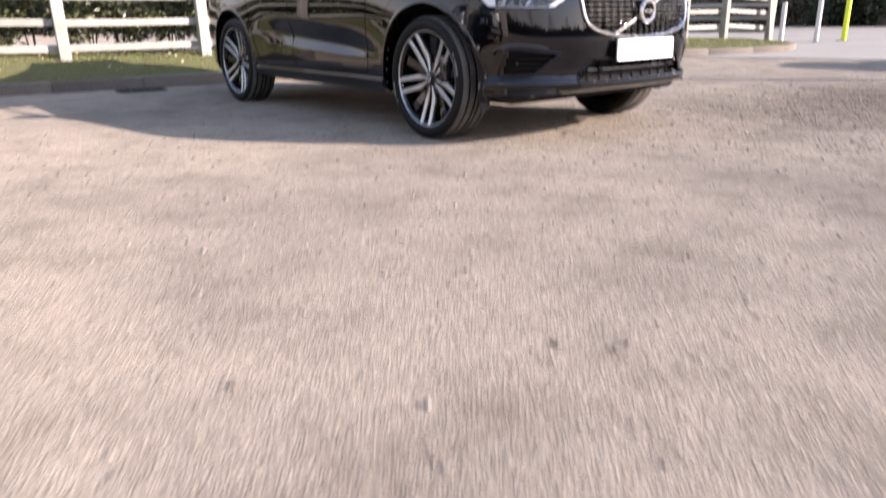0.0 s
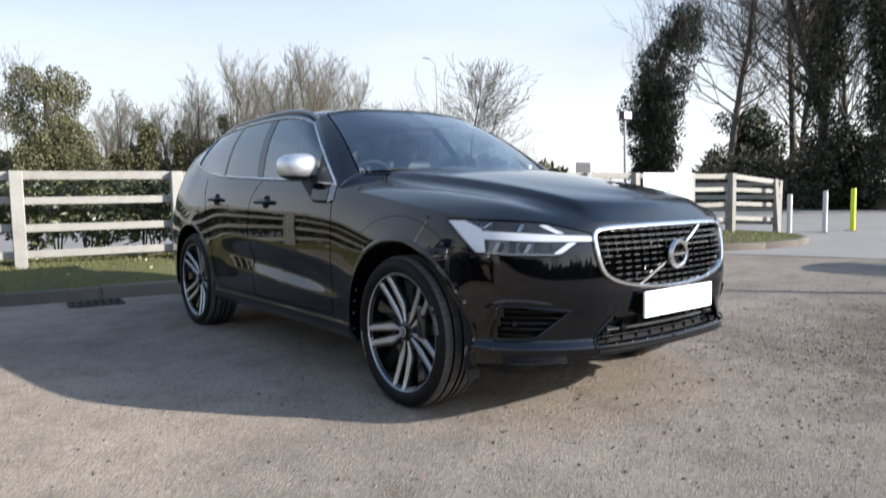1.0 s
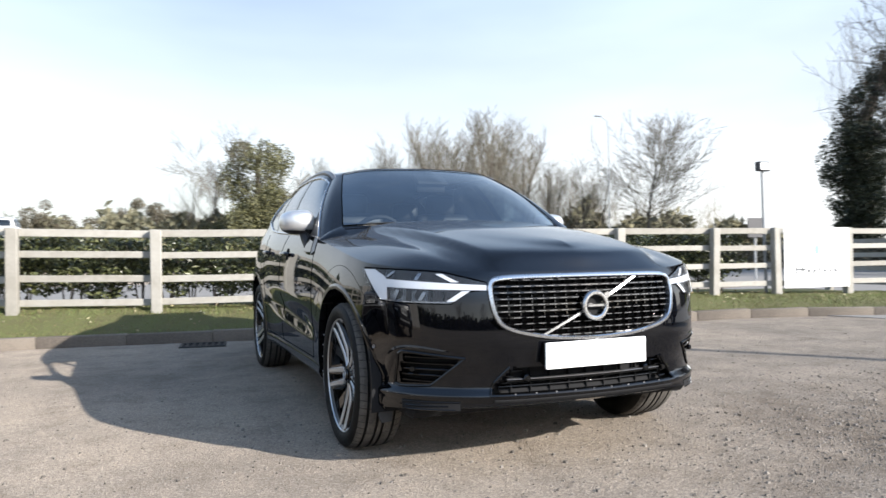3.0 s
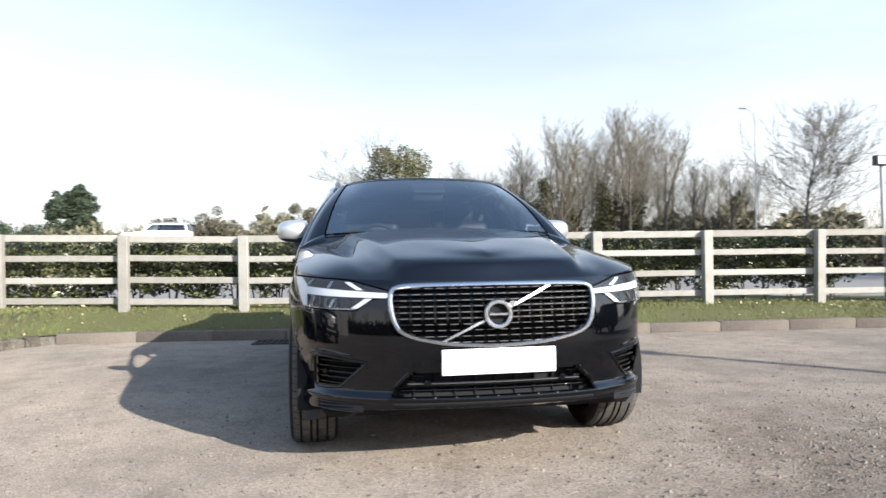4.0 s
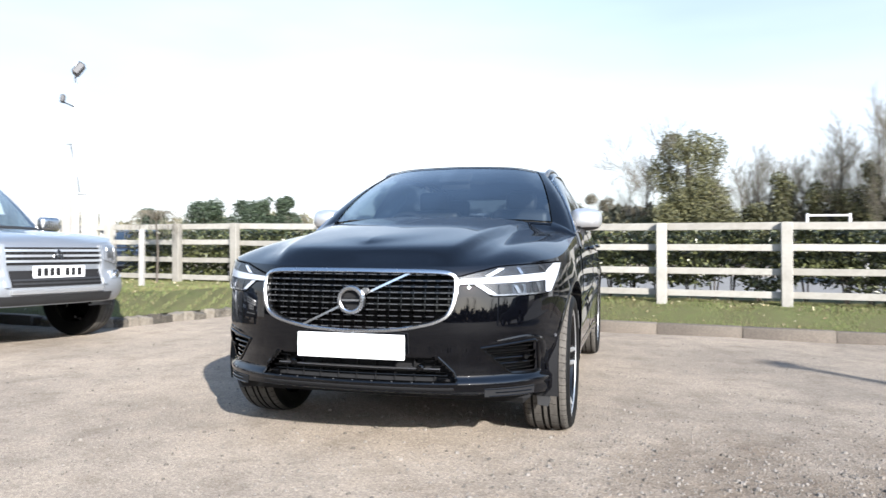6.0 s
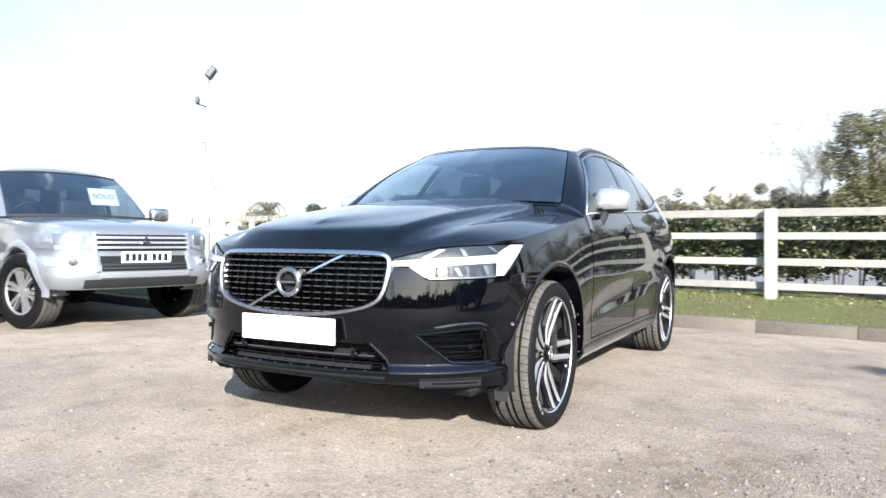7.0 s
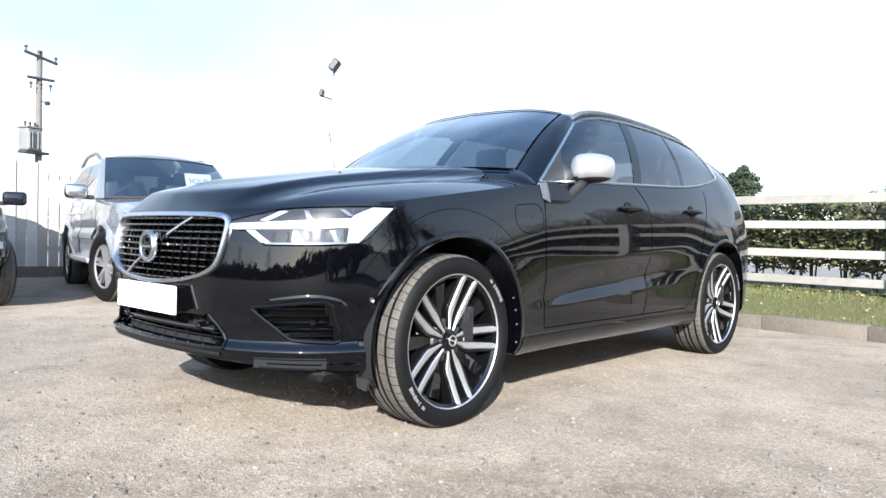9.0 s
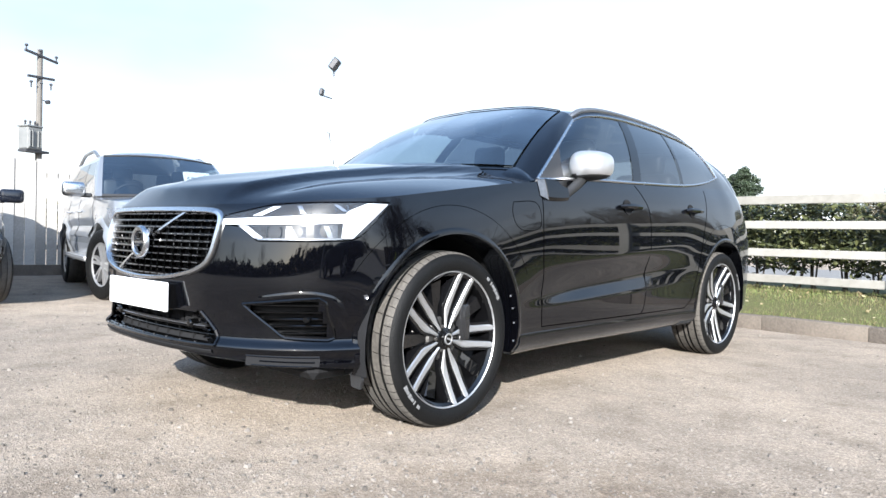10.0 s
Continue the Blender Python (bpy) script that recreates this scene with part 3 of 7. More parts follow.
TOPS = {x: 1.31 + (0.05 if x < -4.5 else 0.03 if x < -2.5 else 0.0) for x in POSTS}
TOPS[11.42] = 1.17
for i, x in enumerate(POSTS):
    lean = {11.42: 3.0, 9.97: -0.5}.get(x, rng.uniform(-0.8, 0.8))
    part("post", post_me[i % 3], None, fence, at=Matrix.Translation((x, fence_y(x), TOPS[x] - 1.2)) @ Matrix.Rotation(ang, 4, "Z") @ Matrix.Rotation(radians(lean), 4, "Y") @ Matrix.Rotation(radians(rng.uniform(-1, 1)), 4, "X"))
for a, b in zip(POSTS, POSTS[1:]):
    ln = math.hypot(b - a, FB * (b - a)) + 0.06
    for j, dz in enumerate((0.05, 0.31, 0.60, 0.88)):
        za, zb = TOPS[a] - dz * (1.0 if a < 9 else 0.97), TOPS[b] - dz
        if b == 11.42:
            zb += (0.02, 0.10, 0.10, 0.08)[j]
        mid = Vector(((a + b) / 2, fence_y((a + b) / 2) + 0.072 + rng.uniform(-0.004, 0.004), (za + zb) / 2 + rng.uniform(-0.008, 0.008)))
        part("rail", rail_mesh(ln, i * 3.7 + a + j * 11, 0.092 if j == 0 else 0.082), None, fence, at=Matrix.Translation(mid) @ Matrix.Rotation(ang, 4, "Z") @ Matrix.Rotation(-math.atan2(zb - za, b - a), 4, "Y"))
# the end of the fence turns back along the entrance
ret = thing("rail_fence_return", "short leaning return of the white rail fence at the entrance", "fence")
for y, dx in ((5.2, 0.35), (6.4, 0.9)):
    part("post", post_me[1], None, ret, at=Matrix.Translation((11.42 - dx, y, -0.1)))
for j, dz in enumerate((0.12, 0.38, 0.64, 0.9)):
    part("rail", rail_mesh(2.3, 50 + j), None, ret, at=Matrix.Translation((10.95, 5.35, 1.22 - dz)) @ Matrix.Rotation(radians(113), 4, "Z"))
part("brace", rail_mesh(1.15, 91, 0.11), None, ret, "leaning loose white board", at=Matrix.Translation((11.24, 4.26, 0.62)) @ Matrix.Rotation(ang, 4, "Z") @ Matrix.Rotation(radians(83), 4, "Y"))

# ---- business sign on the fence ----
sign = thing("business_sign", "white rectangular sign board fixed to the rail fence", "sign")
sx0, sx1 = 7.43, 8.71
panel_at = Matrix.Translation(((sx0 + sx1) / 2, fence_y((sx0 + sx1) / 2) - 0.075, 0.83)) @ Matrix.Rotation(ang, 4, "Z")
part("panel", boxed((0, 0, 0), (sx1 - sx0, 0.014, 0.96), 0.004, panel_at), M_SIGNWHITE, sign)
bm = bmesh.new()
for i, (w, h) in enumerate(((0.13, 0.16), (0.075, 0.16), (0.07, 0.11), (0.07, 0.11), (0.02, 0.16), (0.07, 0.11), (0.05, 0.11), (0.065, 0.11))):
    box(bm, (-0.37 + i * 0.105, -0.010, -0.27 + h / 2), (w * 0.95, 0.004, 0.028), 0, panel_at)
    box(bm, (-0.37 + i * 0.105 - w * 0.35, -0.010, -0.27 + h / 2), (0.024, 0.0044, h), 0, panel_at)
part("lettering", bm, M_SIGNGREY, sign, "grey printed bars of a trade name")
bm = bmesh.new()
prism(bm, [(0.0, 0.22), (-0.05, 0.16), (-0.045, 0.08), (0.0, 0.04), (0.05, 0.10), (0.045, 0.17)], 0.004, panel_at @ Matrix.Translation((0, -0.012, 0)))
part("emblem", bm, M_SIGNBLUE, sign, "small pale blue printed emblem")

# ---- bollards ----
bm = bmesh.new()
lathe(bm, [(0.001, 1.02), (0.045, 1.02), (0.052, 1.005), (0.055, 0.98), (0.055, -0.1)], 16, Matrix.Rotation(radians(-90), 4, "Y"))
bol_me = bm_mesh(bm, "post", True)
for (x, y, h), m, lab, s in (((12.16, 4.46, 0.86), M_GREYPOST, "grey painted steel bollard at the entrance", 1), ((13.57, 4.35, 0.92), M_GREYPOST, "grey painted steel bollard at the entrance", 1), ((14.57, 4.17, 0.96), M_YELLOW, "bright yellow steel bollard at the entrance", 1.1)):
    bo = thing("bollard", lab, "bollard", "entrance bollards", at=Matrix.Translation((x, y, 0)) @ Matrix.Diagonal((s * 0.95, s * 0.95, h, 1)))
    me = bol_me.copy()
    me.materials.append(m)
    part("post", me, None, bo)
    part("base", boxed((0, 0, 0.01), (0.24, 0.24, 0.03), 0.006), M_KERB, bo)

# ---- floodlight on its post by the sign ----
fl = thing("floodlight_post", "slim galvanised post carrying a small square floodlight", "lamp", at=Matrix.Translation((7.36, 5.05, 0.15)))
bm = bmesh.new()
tube(bm, [(0.05, 0, 0), (0, 0, 2.12)], 0.024, 10)
part("pole", bm, M_STEEL, fl)
part("head", boxed((-0.02, -0.03, 2.16), (0.24, 0.10, 0.15), 0.012), M_DARKMETAL, fl)
part("lens", boxed((-0.02, -0.084, 2.16), (0.20, 0.012, 0.11), 0.003), M_SIGNWHITE, fl)
sg = thing("road_sign", "dark back of a square road sign on a post", "sign", at=Matrix.Translation((16.0, 13.4, 0)))
part("panel", boxed((0, 0, 1.66), (0.72, 0.03, 0.62), 0.01), M_DARKMETAL, sg)
bm = bmesh.new()
tube(bm, [(0, 0.05, 0), (0, 0.05, 1.7)], 0.035, 8)
part("pole", bm, M_STEEL, sg)

# ---- close-boarded fence on the far side of the yard ----
cb = thing("board_fence", "tall pale close-boarded timber fence", "fence")
bline = spline([(-11.2, -5, 0), (-9.95, -0.5, 0), (-9.4, 2.0, 0), (-8.7, 4.2, 0), (-7.7, 6.9, 0)], 90)
bds = []
for s in range(3):
    bm = boxed((0, 0, 0.99), (0.145, 0.02, 1.68 + 0.02 * s), 0.004)
    me = bm_mesh(bm, "board")
    me.materials.append(M_BOARD)
    bds.append(me)
walkd, markp = 0.0, bline[0]
fine = []
for a, b in zip(bline, bline[1:]):
    for k in range(4):
        fine.append(a.lerp(b, k / 4))
idx = 0
for p in fine:
    if (p - markp).length >= 0.138:
        d = (p - markp).normalized()
        off = Vector((-d.y, d.x, 0)) * (0.011 if idx % 2 else -0.011)
        part("board", bds[idx % 3], None, cb, at=Matrix.Translation(p + off + Vector((0, 0, rng.uniform(-0.015, 0.015)))) @ Matrix.Rotation(math.atan2(d.y, d.x), 4, "Z"))
        markp = p
        idx += 1
gl = Vector(bline[0])
for p in bline[12::11]:
    d = p - gl
    m = Matrix.Translation((p + gl) / 2 + Vector((0, 0, 0))) @ Matrix.Rotation(math.atan2(d.y, d.x), 4, "Z")
    part("gravel_board", boxed((0, 0, 0.07), (d.length, 0.05, 0.2), 0.006), M_KERB, cb, at=m)
    for z in (0.45, 1.1, 1.6):
        part("rail", boxed((0, 0.045, z), (d.length, 0.04, 0.08), 0.004), M_BOARD, cb, at=m)
    gl = p
# ---- trees ----
def grow(r, segs, p, d, length, rad, depth, spread, upw, tips):
    """Adds a limb and its branches as (start, end, radius, radius)."""
    n = 4 if depth > 1 else 3
    for i in range(n):
        d = (d + Vector((r.gauss(0, 0.13), r.gauss(0, 0.13), r.gauss(0, 0.06) + upw * 0.09))).normalized()
        q = p + d * length / n
        r1 = rad * 0.80
        segs[0 if depth > 1 else 1].append((p, q, rad, r1))
        p, rad = q, r1
        if depth > 0 and (i > 0 or depth < 3):
            for _ in range(r.choice((1, 1, 2)) if depth > 1 else 2):
                a = d.orthogonal().normalized()
                a.rotate(Matrix.Rotation(r.uniform(0, 6.283), 3, d))
                nd = (d * math.cos(spread) + a * math.sin(spread * r.uniform(0.6, 1.25))).normalized()
                grow(r, segs, p, nd, length * r.uniform(0.52, 0.72), rad * 0.58, depth - 1, spread, upw, tips)
    tips.append(p)
    if depth > 0:
        grow(r, segs, p, d, length * 0.62, rad * 0.8, depth - 1, spread, upw, tips)


def limbs_mesh(name, segs, thin):
    vs, fs = [], []
    for p, q, r0, r1 in segs:
        d = (q - p).normalized()
        a = d.orthogonal().normalized()
        b = d.cross(a)
        n = 6 if r0 > 0.05 else 3
        k = len(vs)
        for c, rr in ((p, max(r0, thin)), (q, max(r1, thin))):
            for i in range(n):
                t = 2 * math.pi * i / n
                vs.append(c + (a * math.cos(t) + b * math.sin(t)) * rr)
        for i in range(n):
            fs.append((k + i, k + (i + 1) % n, k + n + (i + 1) % n, k + n + i))
    return mesh_from(name, vs, fs, True)


TREE_KINDS = {}


def tree_meshes(key, seed, height, depth=4, spread=0.55, upw=1.0, trunk=0.2, thin=0.008, first=0.30):
    r = random.Random(seed)
    segs, tips = ([], []), []
    grow(r, segs, Vector((0, 0, -0.3)), Vector((0, 0, 1)), height * first, trunk, depth, spread, upw, tips)
    zmax = max(q.z for s in segs for _, q, _, _ in s)
    k = height / zmax
    segs = [[(p * k, q * k, a * k, b * k) for p, q, a, b in s] for s in segs]
    TREE_KINDS[key] = (limbs_mesh("trunk", segs[0], thin), limbs_mesh("crown", segs[1], thin), [t * k for t in tips], segs[0])


def plant(name, label, key, x, y, s=1.0, rz=0.0, bark=None, twig=None, group="", sz=1.0):
    t = thing(name, label, "tree", group, at=Matrix.Translation((x, y, 0)) @ Matrix.Rotation(rz, 4, "Z") @ Matrix.Diagonal((s, s, s * sz, 1)))
    a, b = TREE_KINDS[key][:2]
    for nm, me, m in (("trunk", a, bark or M_BARK), ("crown", b, twig or M_TWIG)):
        if not me.materials:
            me.materials.append(m)
        part(nm, me, None, t)
    return t


def polar(ex, ey, az, dist):
    return ex + dist * math.sin(radians(az)), ey + dist * math.cos(radians(az))


def slim_tree(key, seed, h, spread=0.16, count=30, rise=(.7, 1.5), lift=.10, low=.16, thin=.0055):
    """A tall narrow tree: one stem with rising side branches and fine twigs."""
    r = random.Random(seed)
    big, small, tips = [], [], []
    stems = [Vector((0, 0, -0.2))]
    d = Vector((r.gauss(0, .04), r.gauss(0, .04), 1))
    for k in range(14):
        d = (d + Vector((r.gauss(0, .05), r.gauss(0, .05), .05))).normalized()
        stems.append(stems[-1] + d * (h + 0.2) / 14)
    rad = lambda f: 0.012 * h * (1 - f) ** 0.8 + 0.010
    for k in range(14):
        big.append((stems[k], stems[k + 1], rad(k / 14), rad((k + 1) / 14)))

    def limb(p, d, ln, rr, depth):
        n = 4 if depth == 2 else 3
        for i in range(n):
            d = (d + Vector((r.gauss(0, .12), r.gauss(0, .12), lift + r.gauss(0, .05)))).normalized()
            q = p + d * ln / n
            small.append((p, q, rr, rr * .75))
            p, rr = q, rr * .75
            if depth:
                for _ in range(2):
                    a = d.orthogonal().normalized()
                    a.rotate(Matrix.Rotation(r.uniform(0, 6.283), 3, d))
                    limb(p, (d + a * r.uniform(.35, .8)).normalized(), ln * r.uniform(.3, .5), rr * .6, depth - 1)
        tips.append(p)
    for _ in range(count):
        f = low + (0.98 - low) * r.random() ** 0.8
        k = min(int(f * 14), 13)
        p = stems[k].lerp(stems[k + 1], f * 14 - k)
        a = r.uniform(0, 6.283)
        ln = h * (spread * (1.15 - f) + .05) * r.uniform(.6, 1.2)
        limb(p, Vector((math.cos(a), math.sin(a), r.uniform(*rise))).normalized(), ln * 1.5, 0.004 * h * (1.1 - f) + .006, 2)
    TREE_KINDS[key] = (limbs_mesh("trunk", big, 0.012), limbs_mesh("crown", small, thin), tips, big)


slim_tree("slim_a", 3, 10)
slim_tree("slim_b", 8, 10, 0.13, 26)
slim_tree("slim_c", 21, 10, 0.22, 32)
slim_tree("slim_d", 31, 10, 0.27, 36)
tree_meshes("oak", 5, 9, 4, 0.72, 0.5, 0.22, 0.007, 0.27)
slim_tree("broad_a", 17, 15, 0.17, 72, (.15, .9), .09, .20, .008)
slim_tree("broad_b", 23, 15, 0.16, 52, (.3, 1.1), .10, .24, .008)
slim_tree("dome", 27, 10, 0.34, 64, (.3, 1.0), .07, .26, .010)
slim_tree("tall_a", 14, 15, 0.26, 62)
slim_tree("tall_b", 33, 16, 0.22, 58)
slim_tree("tall_c", 39, 15, 0.36, 66)

tr = random.Random(12)
for i in range(50):
    az = 8.5 + i * 0.50 + tr.uniform(-0.5, 0.5)
    h = pch([8, 10, 15, 19, 22.5, 27, 31, 42], [6.5, 7.4, 8.0, 9.2, 10.9, 9.6, 6.6, 5.8], az) * tr.uniform(0.8, 1.06)
    dist = 50 * tr.uniform(0.92, 1.15)
    x, y = polar(-0.3, -4.1, az, dist)
    plant("bare_tree", "slender bare winter tree in a distant row", tr.choice(("slim_a", "slim_b", "slim_c", "slim_d")), x, y, h / 10, tr.uniform(0, 6.28), group="distant tree row")
x, y = polar(-2.2, -3.3, 39.2, 46)
plant("bare_tree", "spreading bare oak in winter", "dome", x, y, 0.86, 0.4)
for az, d, h, k in ((-1.5, 60, 5.5, "oak"), (1.5, 54, 6.5, "slim_c"), (3.0, 51, 7.4, "slim_a"), (-24.5, 75, 5.2, "oak"), (-21, 80, 5.0, "slim_b"), (-14.5, 75, 5.5, "oak"), (-13, 82, 4.8, "slim_c")):
    x, y = polar(-0.3, -4.1, az, d)
    plant("bare_tree", "small bare winter tree in the distance", k, x, y, h / (9 if k == "oak" else 10), az)
for az, d, h, k, rz in ((59.9, 38, 15.5, "broad_a", 0.5), (64.6, 41, 16.5, "broad_b", 2.0), (67.0, 37, 17.5, "tall_b", 4.5), (71.0, 36, 17.0, "tall_a", 0.2), (73.0, 35, 16.5, "tall_b", 3.0), (76.5, 34, 16, "broad_a", 5.0)):
    x, y = polar(-2.8, -2.8, az, d)
    plant("bare_tree", "tall dark bare tree at the edge of a wood", k, x, y, h / (16 if k == "tall_b" else 15), rz, twig=M_DTWIG, group="wood edge")


def cloud(r, lumps, count):
    """Spots through a set of lumps (x, y, z, radius), thicker at their skins."""
    out = []
    wts = [l[3] ** 2 for l in lumps]
    for _ in range(count):
        x, y, z, rad = r.choices(lumps, wts)[0]
        d = Vector((r.gauss(0, 1), r.gauss(0, 1), r.gauss(0, 1))).normalized() * rad * r.uniform(0.55, 1.08)
        out.append((x + d.x, y + d.y, z + d.z))
    return out


# ivy-covered round tree
x, y = polar(-0.3, -4.1, 5.9, 48)
t = thing("ivy_tree", "rounded tree thickly covered in olive-green ivy", "tree", at=Matrix.Translation((x, y, 0)))
r = random.Random(6)
lumps = [(0, 0, 4.6, 1.7)]
for _ in range(34):
    a, zz = r.uniform(0, 6.28), r.uniform(1.2, 8.0)
    rr = 2.3 * math.sqrt(max(0.1, 1 - ((zz - 4.6) / 4.4) ** 2))
    lumps.append((rr * 0.75 * math.cos(a), rr * 0.75 * math.sin(a), zz, r.uniform(0.6, 1.15)))
for _ in range(26):
    a = r.uniform(0, 6.28)
    lumps.append((2.6 * math.cos(a), 2.6 * math.sin(a), r.uniform(0.8, 3.0), r.uniform(0.5, 0.9)))
part("crown", leaves("crown", cloud(r, lumps, 46000), 0.16, 0.11, 3), M_OLIVE, t)
bm = bmesh.new()
tube(bm, [(0, 0, -0.2), (0.1, 0, 3), (0, 0.1, 7.5)], [0.35, 0.28, 0.08], 8)
part("trunk", bm, M_BARK, t)
part("branch_crown", TREE_KINDS["oak"][1], None, t, at=Matrix.Diagonal((1.1, 1.1, 1.10, 1)))

# ivy-clad leaning column of a tree by the entrance
x, y = 34.9, 23.8
t = thing("ivy_tree", "tall leaning tree trunk smothered in dark ivy", "tree", at=Matrix.Translation((x, y, -0.4)) @ Matrix.Scale(1.47, 4))
cs, sn = math.cos(radians(53)), -math.sin(radians(53))
lumps = [(r.gauss(0, .2), r.gauss(0, .2), 0.3 + 5.2 * k / 50, r.uniform(.45, .7)) for k in range(50)]
for _ in range(230):
    zz = r.uniform(0.3, 8.3)
    off = pch([0, 1.7, 3.4, 4.6, 5.4, 7.0, 8.3], [0.0, -0.10, -0.15, -0.05, 0.2, 0.75, 1.15], zz)
    wd = pch([0, 1.7, 3.4, 4.8, 5.9, 7.0, 8.3], [0.55, 0.75, 1.05, 1.15, 1.1, 0.8, 0.4], zz)
    u, w = off + r.uniform(-wd, wd), r.uniform(-wd, wd)
    lumps.append((u * cs - w * sn, u * sn + w * cs, zz, r.uniform(0.2, 0.5)))
part("ivy", leaves("ivy", cloud(r, lumps, 46000), 0.11, 0.085, 9), M_IVY, t)
bm = bmesh.new()
tube(bm, [(0, 0, -0.2), (-0.1 * cs, -0.1 * sn, 3), (0.0, 0.0, 5.5), (1.0 * cs, 1.0 * sn, 8.3)], [0.4, 0.34, 0.24, 0.06], 8)
part("trunk", bm, M_BARK, t)
part("branch_crown", TREE_KINDS["slim_c"][1], None, t, at=Matrix.Rotation(1.1, 4, "Z") @ Matrix.Diagonal((0.45, 0.45, 0.86, 1)))

# ivy sleeves on trunks at the wood's edge
for az, d, h, w in ((66.2, 36, 15, 0.95), (69.9, 35, 11, 0.7), (61.6, 39, 4.6, 1.5), (68.0, 37, 3.2, 1.2)):
    x, y = polar(-2.8, -2.8, az, d)
    t = thing("ivy_growth", "dark ivy climbing a tall tree trunk", "ivy", "wood edge ivy", at=Matrix.Translation((x, y, 0)))
    lumps = [(r.gauss(0, w * 0.45), r.gauss(0, w * 0.45), h * (k + r.random()) / 90, r.uniform(0.35, 0.7)) for k in range(90)]
    part("foliage", leaves("foliage", cloud(r, lumps, 15000), 0.16, 0.12, int(az)), M_IVY, t)
    bm = bmesh.new()
    tube(bm, [(0, 0, -0.2), (0.1, 0, h * 0.5), (0, 0.1, h)], [0.28, 0.2, 0.08], 7)
    part("stem", bm, M_BARK, t)
# ivy on trunks of the distant row
for az, h, w in ((10.6, 3.6, 0.8), (12.4, 5.6, 0.5), (14.6, 5.0, 0.5), (16.2, 4.4, 0.9), (18.0, 6.0, 0.6), (19.8, 5.4, 0.5), (22.4, 5.8, 0.5), (25.0, 5.0, 0.6)):
    x, y = polar(-0.3, -4.1, az, 49)
    t = thing("ivy_growth", "olive-green ivy climbing a bare tree in a distant row", "ivy", "distant row ivy", at=Matrix.Translation((x, y, 0)))
    lumps = [(r.gauss(0, w * 0.4), r.gauss(0, w * 0.4), h * (k + r.random()) / 40, r.uniform(0.25, 0.5)) for k in range(40)]
    part("foliage", leaves("foliage", cloud(r, lumps, 5000), 0.17, 0.12, int(az * 3)), M_OLIVE, t)
    bm = bmesh.new()
    tube(bm, [(0, 0, -0.2), (0.05, 0, h)], [0.14, 0.05], 6)
    part("stem", bm, M_BARK, t)
for k in range(2):
    az, d = 65.0 + 3.4 * k + r.uniform(-0.6, 0.6), r.uniform(44, 60)
    x, y = polar(-2.8, -2.8, az, d)
    kind = r.choice(("tall_a", "tall_b", "tall_c"))
    plant("bare_tree", "tall dark bare tree deep in a wood", kind, x, y, r.uniform(0.85, 1.2), r.uniform(0, 6), twig=M_DTWIG, group="wood edge")

# scrub under the wood and along the far side of the lane
spots = []
for _ in range(52000):
    az = r.uniform(46, 80) if r.random() < 0.5 else r.uniform(57, 80)
    d = r.uniform(36, 58)
    x, y = polar(-2.8, -2.8, az, d)
    top = 0.9 + 0.7 * abs(noise.noise(Vector((az * 0.25, 0, 0)))) + sm(55.5, 60, az) * (1.4 + 2.0 * abs(noise.noise(Vector((az * 0.5, 4, 0)))))
    spots.append((x, y, r.random() * top))
tagged(part("scrub", leaves("scrub", spots, 0.35, 0.12, 77, 0.3, 1.0), M_SCRUB), "tangled brown winter scrub under the trees", "scrub", kind="stuff")
# distant scrub line behind the hedge
spots = []
for _ in range(38000):
    az = r.uniform(-75, 47)
    d = r.uniform(50, 62) if az > -5 else r.uniform(78, 95)
    x, y = polar(-0.3, -4.1, az, d)
    base = pch([-75, -40, -28, -22, -8, -2, 6, 20, 40, 47], [4.2, 4.6, 5.6, 5.2, 5.6, 5.0, 4.6, 4.8, 4.0, 2.6], az)
    top = base * (0.75 + 0.5 * noise.noise(Vector((az * 0.45, 9, 0))))
    spots.append((x, y, r.random() ** 0.8 * max(0.5, top)))
tagged(part("scrub", leaves("scrub", spots, 0.7, 0.34, 78, 0.3, 1.0), M_HEDGEROW), "distant brown hedgerow and scrub", "scrub", kind="stuff")

# conifers and evergreens in the distance
def conifer(az, d, h, w, seed, pointed=0.4):
    rr = random.Random(seed)
    x, y = polar(-0.3, -4.1, az, d)
    t = thing("evergreen_tree", "dark green evergreen tree in the distance", "tree", "distant evergreens", at=Matrix.Translation((x, y, 0)))
    lumps = []
    for _ in range(44):
        f = rr.random()
        rad = w / 2 * (1 - pointed * f) * (1 - max(0, f - 0.8) * 2.5)
        a = rr.uniform(0, 6.28)
        q = rad * math.sqrt(rr.random()) * 0.9
        lumps.append((q * math.cos(a), q * math.sin(a), 0.4 + f * (h - 0.7), rr.uniform(0.10, 0.2) * w))
    part("crown", leaves("crown", cloud(rr, lumps, 8000 if h < 9 else 16000), 0.30, 0.18, seed, 0.2, 0.6), M_CONIF, t)
    bm = bmesh.new()
    tube(bm, [(0, 0, -0.2), (0, 0, h * 0.8)], [0.2, 0.05], 6)
    part("trunk", bm, M_BARK, t)


